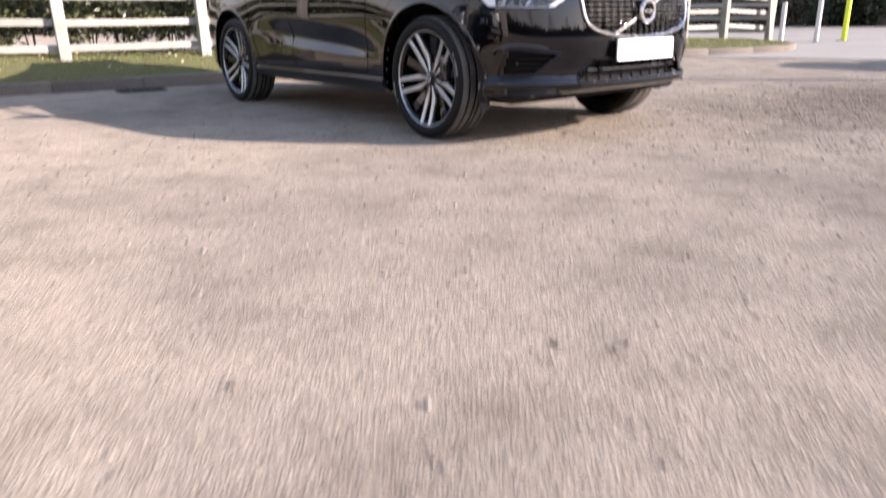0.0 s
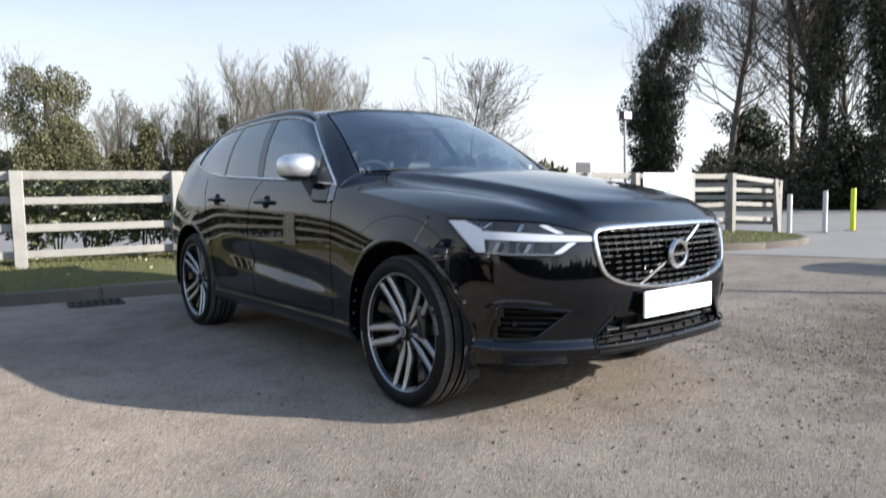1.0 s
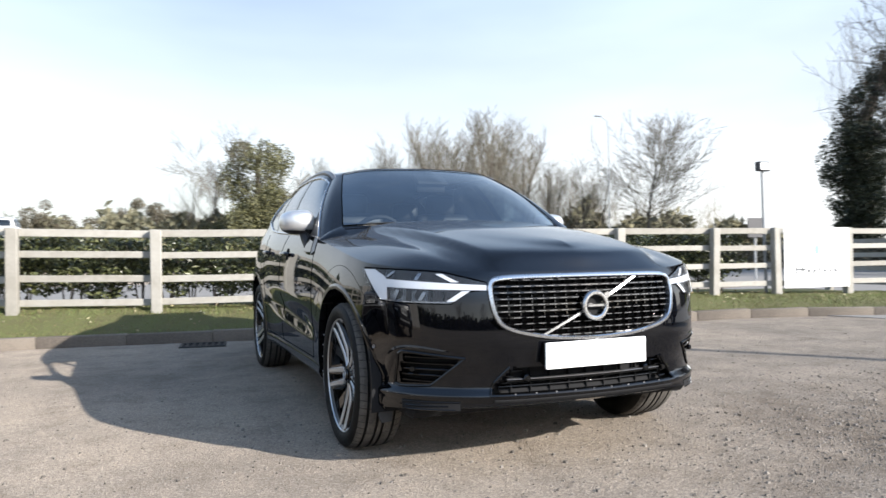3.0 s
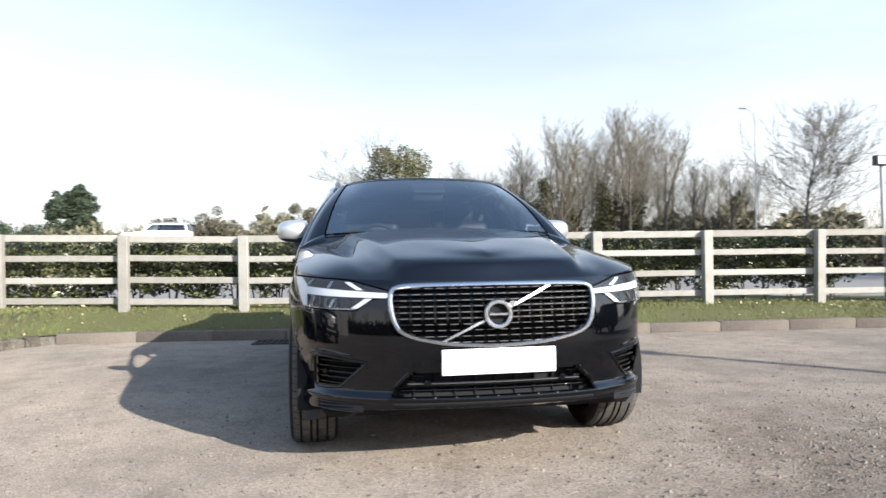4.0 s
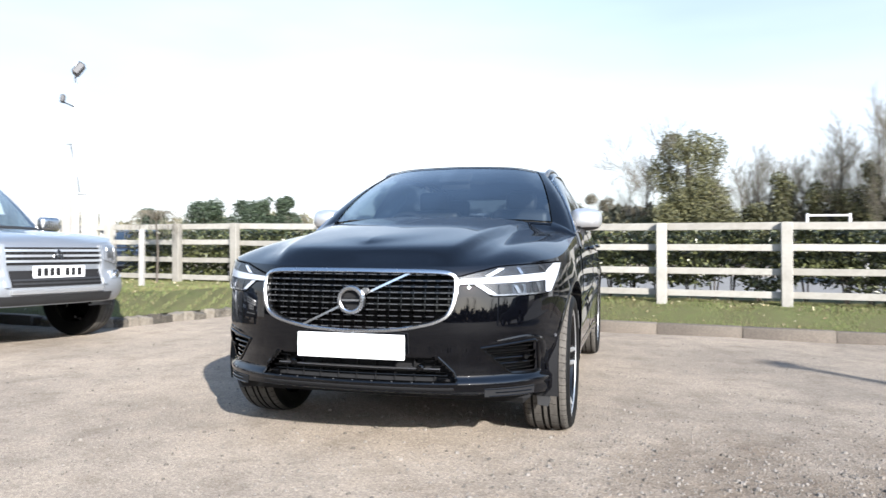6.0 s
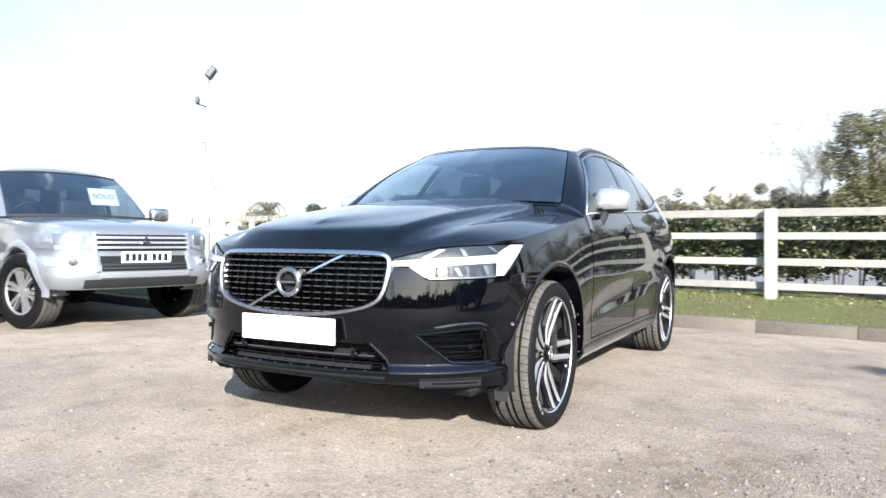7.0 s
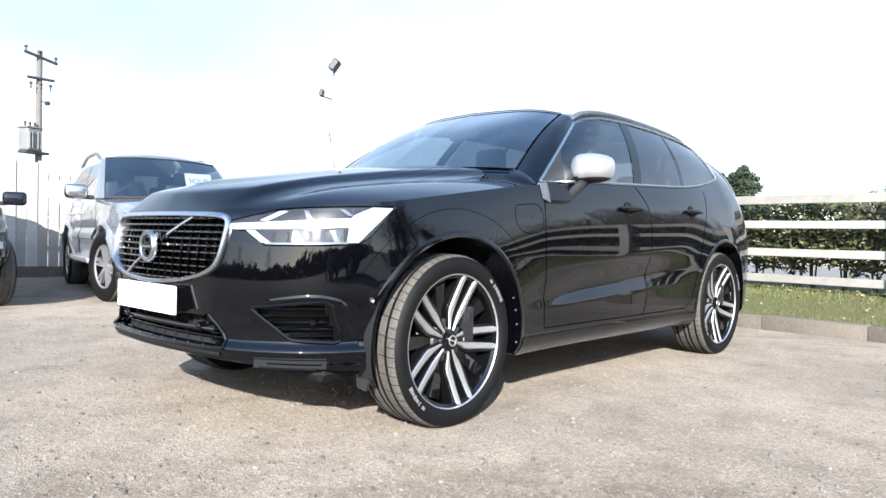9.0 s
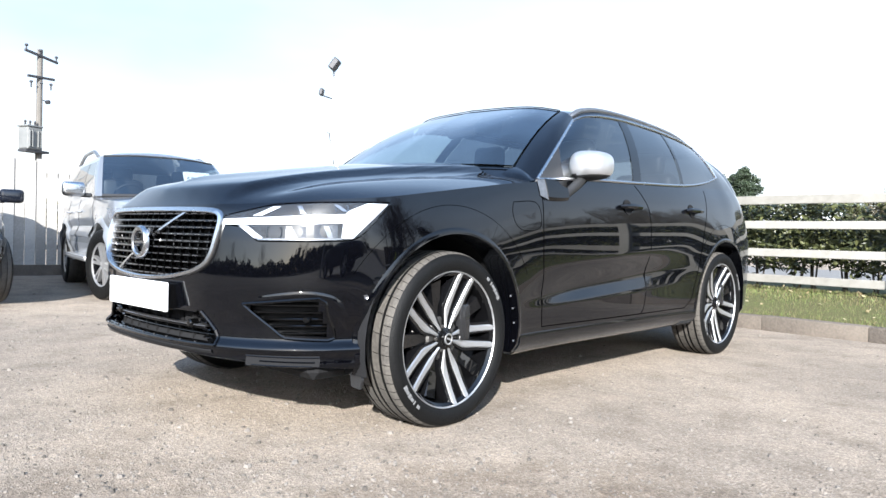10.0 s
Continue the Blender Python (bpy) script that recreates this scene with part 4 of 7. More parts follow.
for az, d, h, w, s in ((-18.9, 86, 8.5, 3.2, 1), (-18.15, 87, 9.1, 3.0, 21), (-17.4, 86, 9.3, 3.2, 22), (-16.7, 87, 8.7, 3.0, 23), (-26.6, 78, 6.4, 3.6, 2), (-29.5, 74, 5.6, 4.8, 3), (-32.5, 74, 5.4, 4.8, 4), (-28.2, 76, 6.2, 3.4, 7), (-22.5, 76, 4.4, 5.0, 5), (-20.2, 80, 4.2, 5.0, 6), (-36.5, 80, 4.6, 5, 8), (-41, 84, 4.4, 6, 9), (-10.5, 82, 4.6, 6, 10)):
    conifer(az, d, h, w, s, 0.62 if h > 8 else 0.4)


def thicket(az, d, h, w, seed):
    """A domed stand of brown winter scrub far off."""
    rr = random.Random(seed)
    x, y = polar(2.4, -3.0, az, d)
    t = thing("scrub_thicket", "brown domed stand of bare scrub in the distance", "scrub", "distant thickets", at=Matrix.Translation((x, y, 0)))
    lumps = []
    for _ in range(60):
        a, q = rr.uniform(0, 6.28), math.sqrt(rr.random())
        top = h * (1 - 0.55 * q * q) - 0.5
        lumps.append((q * w / 2 * math.cos(a), q * w / 4 * math.sin(a), rr.uniform(0.35, 1.0) * top, rr.uniform(0.35, 0.8)))
    part("crown", leaves("crown", cloud(rr, lumps, 14000), 0.34, 0.10, seed, 0.1, 1.0), M_SCRUB, t)
    bm = bmesh.new()
    for _ in range(9):
        bx, by, hh = rr.uniform(-w / 3, w / 3), rr.uniform(-w / 6, w / 6), rr.uniform(0.6, 0.92) * h
        tube(bm, [(bx * 0.6, by * 0.6, -0.1), (bx, by, hh * 0.5), (bx * 1.2, by * 1.2, hh)], [0.10, 0.06, 0.02], 5)
    part("stems", bm, M_BARK, t)


for az, d, h, w, s in ((-10.3, 80, 7.0, 8.0, 31), (-13.2, 82, 5.9, 7.0, 32), (-7.4, 84, 5.9, 8.0, 33), (-4.0, 76, 6.9, 8.0, 34), (-0.8, 78, 6.8, 8.0, 35)):
    thicket(az, d, h, w, s)

# ---- street lamps, poles ----
lamp = thing("street_lamp", "tall grey street lamp far down the road", "lamp", at=Matrix.Translation((20.5, 27.4, 0)))
bm = bmesh.new()
tube(bm, [(0, 0, 0), (0, 0, 7.4), (-0.1, -0.02, 7.85), (-0.5, -0.1, 8.0)], [0.045, 0.022, 0.020, 0.018], 8)
part("pole", bm, M_GREYPOST, lamp)
part("lantern", boxed((-0.75, -0.15, 8.02), (0.42, 0.12, 0.07), 0.03), M_GREYPOST, lamp)

M_CAN = mat("grey_enamel", (0.20, 0.205, 0.20), 0.6, col2=(0.12, 0.122, 0.12), scale=3)
up = thing("utility_pole", "wooden electricity pole with cross arms and a transformer", "pole", at=Matrix.Translation((-30.4, 8.2, 0)) @ Matrix.Rotation(radians(20), 4, "Z"))
bm = bmesh.new()
tube(bm, [(0, 0, 0), (0, 0, 8.3)], [0.15, 0.11], 10)
part("pole", bm, mat("creosoted_pole", (0.15, 0.137, 0.122), 0.85, bump=0.3), up)
for k, (z, ln, tilt) in enumerate(((8.0, 1.55, 8), (7.1, 1.25, -3))):
    part("cross_arm", boxed((0.1, 0, 0), (0.09, ln, 0.10), 0.01, Matrix.Translation((0, 0, z)) @ Matrix.Rotation(radians(-tilt), 4, "X")), M_DARKMETAL, up)
    for yy in (-0.46, 0, 0.46) if k else (-0.7, -0.07, 0.7):
        bm = bmesh.new()
        lathe(bm, [(0.001, 0.28), (0.06, 0.26), (0.075, 0.2), (0.03, 0.17), (0.03, -0.02)], 10, Matrix.Translation((0.1, yy, z - (0.45 if k else 0.0) + yy * math.sin(radians(-tilt)))) @ Matrix.Rotation(radians(-90), 4, "Y"))
        part("insulator", bm, M_DARKMETAL, up)
tf = part("transformer", boxed((0.1, -0.48, 4.45), (0.6, 0.66, 0.95), 0.05), M_CAN, up, "grey steel transformer can")
part("lid", boxed((0.1, -0.48, 4.95), (0.66, 0.74, 0.07), 0.02), M_CAN, tf)
for yy in (-.74, -.61, -.35, -.22):
    part("fin", boxed((0.44, yy, 4.42), (0.07, 0.05, 0.7), 0.008), M_CAN, tf)
for yy in (-.70, -.48, -.26):
    bm = bmesh.new()
    lathe(bm, [(0.001, 0.24), (0.04, 0.23), (0.055, 0.16), (0.03, 0.12), (0.05, 0.06), (0.03, 0.0)], 8, Matrix.Translation((0.1, yy, 4.97)) @ Matrix.Rotation(radians(-90), 4, "Y"))
    part("bushing", bm, M_DARKMETAL, tf)
part("support_beam", boxed((0.1, -0.3, 3.92), (0.5, 1.1, 0.10), 0.01), M_DARKMETAL, up)
bm = bmesh.new()
tube(bm, [(0, 0, 6.2), (0, 0.35, 6.15)], 0.02, 6)
lathe(bm, [(0.001, 0.0), (0.09, 0.02), (0.09, 0.16), (0.001, 0.2)], 10, Matrix.Translation((0, 0.33, 6.12)))
part("bracket", bm, M_DARKMETAL, up)

mast = thing("floodlight_mast", "slim pale mast carrying two dark floodlights", "lamp", at=Matrix.Translation((-8.75, 6.95, 0)))
bm = bmesh.new()
tube(bm, [(0, 0, 0), (0, 0, 4.4)], [0.028, 0.022], 10)
part("pole", bm, M_SIGNWHITE, mast)
for z, s, tilt, hx, hy in ((4.22, 1.0, 35, .18, -.12), (3.66, 0.6, 10, -.02, -.28)):
    hm = Matrix.Translation((hx, hy, z)) @ Matrix.Rotation(radians(40), 4, "Z") @ Matrix.Rotation(radians(tilt), 4, "Y")
    fh = part("floodlight", boxed((0, 0, 0), (0.13 * s, 0.26 * s, 0.24 * s), 0.02, hm), M_DARKMETAL, mast)
    bm = bmesh.new()
    tube(bm, [(0, 0, z - 0.1), (hx, hy, z - 0.06)], 0.012, 6)
    part("bracket", bm, M_DARKMETAL, mast)
bm = bmesh.new()
tube(bm, [(-0.10, 0, 2.86), (0.06, 0.05, 1.98)], 0.012, 6)
part("strut", bm, M_DARKMETAL, mast, "thin slanting strut")
part("strut_cap", boxed((-0.12, 0, 2.88), (0.14, 0.04, 0.022), 0.006), M_STEEL, mast)
part("foot_plate", boxed((0.04, 0.05, 1.95), (0.3, 0.06, 0.03), 0.006), M_STEEL, mast)

# ---- sapling with its stake on the verge ----
st = thing("tree_stake", "pale timber stake beside a young weeping tree", "stake", at=Matrix.Translation((-5.72, 4.95, verge_z(-5.72, 4.95))))
part("stake", boxed((0, 0, 0.34), (0.07, 0.06, 0.98), 0.006), M_BOARD, st)
sp = thing("sapling", "young bare weeping tree tied to a stake", "tree", at=Matrix.Translation((-6.00, 5.66, verge_z(-6.00, 5.66))))
bm = bmesh.new()
tube(bm, [(0, 0, -0.05), (0.02, 0, 0.5), (-0.02, 0, 1.0)], [0.018, 0.015, 0.012], 6)
part("trunk", bm, M_BARK, sp)
bm = bmesh.new()
for _ in range(70):
    a, q = r.uniform(0, 6.28), r.uniform(0.15, 0.55)
    tube(bm, [(-0.02, 0, 0.98), (q * 0.5 * math.cos(a), q * 0.5 * math.sin(a), 1.15), (q * math.cos(a), q * math.sin(a), 1.02), (q * 1.1 * math.cos(a), q * 1.1 * math.sin(a), r.uniform(0.62, 0.9))], [0.006, 0.004, 0.003, 0.002], 3, False)
part("crown", bm, M_TWIG, sp)

# dark tree belt round the far side of the yard, behind the camera
spots = []
for _ in range(26000):
    az = r.uniform(92, 262)
    d = r.uniform(34, 44)
    top = 3.1 + 1.7 * noise.noise(Vector((az * 0.12, 2, 0))) + 1.6 * noise.noise(Vector((az * 0.6, 5, 0)))
    x, y = polar(0, 0, az, d)
    spots.append((x, y, r.random() ** 0.9 * top))
tagged(part("tree_belt", leaves("tree_belt", spots, 0.8, 0.45, 79, 0.3, 0.8), M_IVY), "dark belt of trees across the yard", "trees", kind="stuff")
for i in range(16):
    az = 95 + i * 10.4 + tr.uniform(-3, 3)
    x, y = polar(0, 0, az, tr.uniform(33, 42))
    plant("bare_tree", "bare winter tree across the yard", tr.choice(("slim_c", "slim_d", "oak")), x, y, tr.uniform(0.45, 0.75), tr.uniform(0, 6.28), group="trees across the yard")

# brushwood filling the distant tree row
vs, fs = [], []
for _ in range(9000):
    az = r.uniform(7.5, 43)
    x, y = polar(-0.3, -4.1, az, r.uniform(50, 60))
    top = pch([7, 10, 15, 19, 22.5, 27, 31, 43], [5.0, 5.4, 6.0, 7.2, 8.4, 7.6, 5.4, 4.6], az) * (0.8 + 0.5 * noise.noise(Vector((az * 0.8, 1, 0))))
    z = r.random() ** 1.4 * top
    ln = r.uniform(0.5, 1.5)
    d = Vector((r.gauss(0, .35), r.gauss(0, .35), 1)).normalized() * ln
    k = len(vs)
    w = r.uniform(0.008, 0.02)
    vs += [(x - w, y, z), (x + w, y, z), (x + d.x, y + d.y, z + d.z)]
    fs.append((k, k + 1, k + 2))
tagged(part("brushwood", mesh_from("brushwood", vs, fs), M_TWIG), "thicket of bare brown twigs between distant trees", "brushwood", kind="stuff")

# ---- the black car ----
def paint(name, col, rough=0.3, coat=1.0, metal=0.0, spec=0.0):
    """Lacquered paint: all its gloss lies in the clear coat."""
    return mat(name, col, rough, metal, col2=tuple(v * 0.85 for v in col), scale=0.8, fine=300, rvar=0.04, coat=coat, mottle=0.7, spec=spec)


M_BLACK = paint("black_paint", (0.0012, 0.0013, 0.0021))
black = M_BLACK.node_tree.nodes["Principled BSDF"].inputs
black["Coat IOR"].default_value = 1.56
# a thin film of road dust on the paint
black["Sheen Weight"].default_value, black["Sheen Roughness"].default_value = 0.045, 0.35
black["Sheen Tint"].default_value = (0.80, 0.88, 1.0, 1)
M_GLOSS = paint("gloss_black_plastic", (0.002, 0.002, 0.0022))
M_TRIM = mat("matt_black_plastic", (0.022, 0.022, 0.023), 0.55, col2=(0.015, 0.015, 0.016), fine=200, bump=0.1, bscale=300)
M_LINER = mat("dark_liner", (0.016, 0.016, 0.017), 0.9, spec=0.15)
M_GAP = mat("panel_gap", (0.001, 0.001, 0.001), 0.9, spec=0.0)
M_TYRE = mat("tyre_rubber", (0.006, 0.006, 0.006), 0.6, spec=0.18, col2=(0.004, 0.004, 0.004), scale=8, fine=60, bump=0.25, bscale=160)
M_TYREMARK = mat("pale_tyre_mark", (0.20, 0.20, 0.20), 0.7, col2=(0.10, 0.10, 0.10), scale=30)
M_TREAD = mat("dusty_tread", (0.115, 0.104, 0.09), 0.9, col2=(0.05, 0.045, 0.04), scale=14, fine=80, bump=0.3, bscale=120)
M_CHROME = mat("satin_chrome", (0.58, 0.58, 0.585), 0.27, 1.0, scale=3, fine=14, rvar=0.03, col2=(0.56, 0.56, 0.565))
M_SATIN = mat("satin_silver_paint", (0.62, 0.62, 0.63), 0.32, 0.75, scale=2, fine=200, coat=0.5, col2=(0.58, 0.58, 0.59))
M_RAIL = mat("dull_rail_metal", (0.33, 0.33, 0.335), 0.36, 0.8, scale=2, fine=40, rvar=0.03, col2=(0.17, 0.17, 0.175))
M_ALLOY = mat("machined_alloy", (0.56, 0.56, 0.565), 0.36, 0.8, scale=9, fine=30, rvar=0.04, col2=(0.50, 0.50, 0.505))
M_RIMBLACK = paint("dark_rim_paint", (0.004, 0.004, 0.0045), 0.4)
M_RIMGREY = paint("dark_grey_rim_paint", (0.02, 0.02, 0.021), 0.4)
M_DISC = mat("brake_disc", (0.13, 0.125, 0.12), 0.5, 0.8, scale=20, fine=90, col2=(0.08, 0.075, 0.07))
M_PLATE = mat("blank_white_plate", (0.92, 0.92, 0.92), 0.4, scale=3, fine=50, col2=(0.90, 0.90, 0.90))
M_REFLECT = mat("lamp_reflector", (0.32, 0.325, 0.34), 0.2, 0.9, scale=12, fine=60, col2=(0.18, 0.185, 0.195))
M_LAMPCHROME = mat("lamp_chrome", (0.13, 0.135, 0.145), 0.14, 0.9, scale=26, fine=90, col2=(0.05, 0.052, 0.058))
M_INTERIOR = mat("dark_interior", (0.012, 0.012, 0.013), 0.7, scale=5, fine=120, col2=(0.008, 0.008, 0.009))
M_SEAT = mat("dark_leather", (0.016, 0.016, 0.016), 0.5, scale=5, fine=120, bump=0.1)
M_LAMPGREY = mat("lamp_grey", (0.028, 0.030, 0.035), 0.35, 0.0, spec=0.25, scale=30, fine=100, col2=(0.010, 0.011, 0.013))
M_CHIP = mat("dull_bright_insert", (0.24, 0.24, 0.25), 0.35, 0.8, col2=(0.17, 0.17, 0.18))
G_SCREEN = glass("windscreen_glass", (0.40, 0.48, 0.53), base=0.24)
G_SIDE = glass("side_glass", (0.70, 0.78, 0.78), base=0.13)
G_DARK = glass("privacy_glass", (0.16, 0.175, 0.19))
G_LENS = glass("lamp_lens", (0.94, 0.95, 0.96), base=0.025, power=5.0)

PX = [0, .26, .48, .68, .82, .900, .934, .944, .947, .949, .950, .949, .946, .934, .885, .74, .40, 0]
PY = [-.895, -.882, -.843, -.735, -.585, -.38, -.12, .15, .50, 1.0, 1.7, 2.4, 2.865, 3.2, 3.52, 3.70, 3.775, 3.79]
ZTOP = [.888, .889, .891, .899, .914, .932, .968, 1.006, 1.052, 1.096, 1.126, 1.156, 1.182, 1.19, 1.18, 1.15, 1.13, 1.13]
ZBOT = [.322, .322, .318, .308, .294, .280, .275, .27, .265, .26, .26, .265, .28, .30, .33, .34, .34, .34]
SEND = 17.0
AXLES = (0.0, 2.865)
HUB_Z, ARCH_R = 0.362, 0.446
KNOTS = list(range(18))


def plan(s):
    """Plan outline of the car's left half; s runs from the nose to the tail."""
    a = abs(s)
    i = min(int(a), 16)
    t = a - i

    def cr(P, mirror):
        q0 = P[i - 1] if i > 0 else mirror * P[1]
        q3 = P[i + 2] if i < 16 else mirror * P[16]
        p1, p2 = P[i], P[i + 1]
        return 0.5 * (2 * p1 + (p2 - q0) * t + (2 * q0 - 5 * p1 + 4 * p2 - q3) * t * t + (3 * p1 - q0 - 3 * p2 + q3) * t ** 3)
    return Vector((cr(PX, -1), cr(PY, 1), 0))


def offset(s, z):
    """How far the skin stands inside the plan outline at height z."""
    f = pch([.26, .284, .300, .328, .350, .358, .394, .43, .50, .60, .75, .86, .94], [-.050, -.024, -.018, -.020, -.012, -.011, -.036, -.036, -.024, -.012, -.022, -.050, -.095], z)
    d = -.91 * (z - .72) ** 3 if z > .72 else pch([.22, .27, .31, .345, .40, .50, .60, .72], [-.10, -.058, -.034, -.027, -.021, -.016, -.007, .0], z)
    g = -.62 * (z - .74) ** 2 if z > .74 else pch([.26, .30, .40, .60, .74], [-.04, -.015, -.012, -.004, .0], z)
    r = pch([.3, .5, .7, .9, 1.15], [-.06, 0, -.01, -.05, -.13], z)
    a = abs(s)
    side = g + (d - g) * sm(6.4, 9.2, a)
    side = side + (g - side) * sm(10.4, 12.4, a) * (1 - 0.4 * sm(0.80, 1.12, z))
    k = sm(0.40, 0.52, z)
    o = f + (side - f) * (sm(2.6, 5.2, a) * k + sm(4.7, 5.8, a) * (1 - k))
    o = o + (r - o) * sm(13.4, 15.2, a)
    if 8.0 < a < 11.2 and z < 0.85:
        # pressed facet along the foot of the doors
        y = pch(KNOTS, PY, a)
        amp = sm(0.45, 1.05, y) * sm(2.46, 1.55, y)
        zt, zl = .508 + .082 * (y - .66) / 1.07, .496 + .045 * (y - .66) / 1.07
        if z >= zt:
            o -= 0.034 * amp * sm(zt + 0.16, zt, z)
        else:
            o -= 0.034 * amp * max(0.0, min(1.0, (z - zl + 0.03) / (zt - zl + 0.03)))
    return o


def skin(s, z, off=0.0):
    """Point on the body side, nose or tail at outline station s and height z, off metres proud."""
    a = abs(s)
    p = plan(a)
    e = 0.02
    t = plan(min(a + e, SEND)) - plan(max(a - e, 0.0))
    n = Vector((-t.y, t.x, 0)).normalized() * -1
    if a < 1e-6 or a > SEND - 1e-6:
        n = Vector((0, -1 if a < 1 else 1, 0))
    swell = 0.0
    if a > 4.4:
        for ya in AXLES:
            swell += 0.014 * max(0.0, min(1.0, (0.76 - math.hypot(p.y - ya, z - HUB_Z)) / 0.33)) ** 2 * sm(4.4, 5.2, a)
    q = p + n * (offset(a, z) + off + swell)
    return Vector((q.x if s >= 0 else -q.x, q.y, z))


def top_z(s):
    return pch(KNOTS, ZTOP, abs(s))


def bot_z(s):
    return pch(KNOTS, ZBOT, abs(s))


def find_s(val, z, axis, lo, hi):
    for _ in range(26):
        mid = (lo + hi) / 2
        if skin(mid, z)[axis] < val:
            lo = mid
        else:
            hi = mid
    return (lo + hi) / 2


def nose(x, z, off=0.0):
    """Point on the front at x and z."""
    s = find_s(abs(x), z, 0, 0.0, 6.4)
    return skin(s if x >= 0 else -s, z, off)


def flank(y, z, off=0.0, sign=1):
    """Point on the body side at y and z."""
    return skin(sign * find_s(y, z, 1, 2.5, 14.5), z, off)


car = thing("estate_car", "black glossy estate car with silver mirrors and diamond-cut alloys", "car")


def grille_half(z):
    """Half width of the grille opening at height z."""
    return pch([.586, .600, .625, .660, .71, .78, .84, .862, .876], [.02, .20, .345, .425, .468, .478, .474, .462, .40], z)


def lower_half(z):
    return pch([.355, .365, .40, .48], [.480, .486, .462, .385], z)


def in_vent(x, z, grow=0.0):
    x = abs(x)
    zi = pch([.59, .70, .79, .82], [.515, .405, .397, .397], x) - grow
    zt = pch([.59, .79, .82], [.525, .544, .536], x) + grow
    return .585 - grow < x < .808 + grow and zi < z < zt


def body_shell():
    ns, nz = 380, 84
    S = [(i / ns * 2 - 1) * SEND for i in range(ns)]
    S = [math.copysign(SEND * (abs(s) / SEND) ** 1.15, s) for s in S]
    V = []
    for s in S:
        zb, zt = bot_z(s), top_z(s)
        V.append([skin(s, zb + (zt - zb) * j / nz) for j in range(nz + 1)])
    bm = bmesh.new()
    g = [[bm.verts.new(p) for p in col] for col in V]
    low = [bm.verts.new((p[0].x * 0.93, p[0].y + (0.06 if p[0].y < 0 else -0.04 if p[0].y > 3.3 else 0), p[0].z - 0.02)) for p in V]
    for i in range(ns):
        a, b = g[i], g[(i + 1) % ns]
        for j in range(nz):
            c = (a[j].co + a[j + 1].co + b[j].co + b[j + 1].co) / 4
            if abs(c.x) > 0.6 and any(math.hypot(c.y - y, c.z - HUB_Z) < ARCH_R for y in AXLES):
                continue
            if c.y < -0.55 and (.592 < c.z < .872 and abs(c.x) < grille_half(c.z) - 0.008 or .360 < c.z < .480 and abs(c.x) < lower_half(c.z) or in_vent(c.x, c.z, -0.006)):
                continue
            bm.faces.new((a[j], b[j], b[j + 1], a[j + 1]))
        if not any(abs(g[i][0].co.y - y) < ARCH_R + 0.06 for y in AXLES):
            bm.faces.new((low[i], low[(i + 1) % ns], b[0], a[0]))
    for v in list(bm.verts):
        if not v.link_faces:
            bm.verts.remove(v)
        elif v.is_boundary and abs(v.co.x) > 0.6:
            for y in AXLES:
                d = math.hypot(v.co.y - y, v.co.z - HUB_Z)
                if ARCH_R - 0.03 < d < ARCH_R + 0.05 and v.co.z > 0.30:
                    k = ARCH_R / d
                    v.co.y, v.co.z = y + (v.co.y - y) * k, HUB_Z + (v.co.z - HUB_Z) * k
    return bm


body = part("body", body_shell(), M_BLACK, car, smooth=True)


# bonnet and roof: sheets stretched from an edge to a spine
def sheet(edge, spine, nt, power, extra=None, crown=None):
    bm = bmesh.new()
    cols = []
    for e, c in zip(edge, spine):
        col = []
        for j in range(nt + 1):
            t = j / nt
            p = e.lerp(c, t)
            top = crown(p.y + (c.y - p.y) * (1 - sm(0.0, 0.6, t))) if crown else c.z
            p.z = e.z + (top - e.z) * (1 - (1 - t) ** power)
            if extra:
                p.z += extra(p.x, p.y, t)
            col.append(p)
        cols.append(col)
    for sg in (1, -1):
        g = [[bm.verts.new((p.x * sg, p.y, p.z)) for p in col] for col in cols]
        for a, b in zip(g, g[1:]):
            for j in range(nt):
                bm.faces.new((a[j], b[j], b[j + 1], a[j + 1]))
    bmesh.ops.remove_doubles(bm, verts=bm.verts[:], dist=0.0005)
    return bm


def hood_spine_z(y):
    return pch([-.86, -.85, -.8, -.75, -.7, -.65, -.6, -.4, -.1, .2, .45, .6], [.896, .904, .944, .969, .985, .996, 1.006, 1.040, 1.088, 1.127, 1.152, 1.160], y)


def hood_crease(x, y, t):
    xc = 0.44 + 0.20 * (y + 0.8) / 1.4
    k = sm(-0.026, 0.026, xc - abs(x))
    return 0.026 * k * sm(0.0, 0.22, t) - 0.010 * math.exp(-((abs(x) - xc - 0.10) / 0.06) ** 2) * sm(0, 0.2, t)


SH = 8.12
NE = 72
edge = []
for i in range(NE + 1):
    s = SH * i / NE
    edge.append(skin(s, top_z(s)))
spine = [Vector((0, -0.60 + 1.03 * (i / NE) ** 1.15, 0)) for i in range(NE + 1)]
for p in spine:
    p.z = hood_spine_z(p.y)
part("bonnet", sheet(edge, spine, 34, 2.6, hood_crease, hood_spine_z), M_BLACK, car, smooth=True)
# greenhouse
def belt(y):
    s0 = find_s(y, 1.1, 1, 7.0, 14.5)
    return skin(s0, top_z(s0), -0.004)


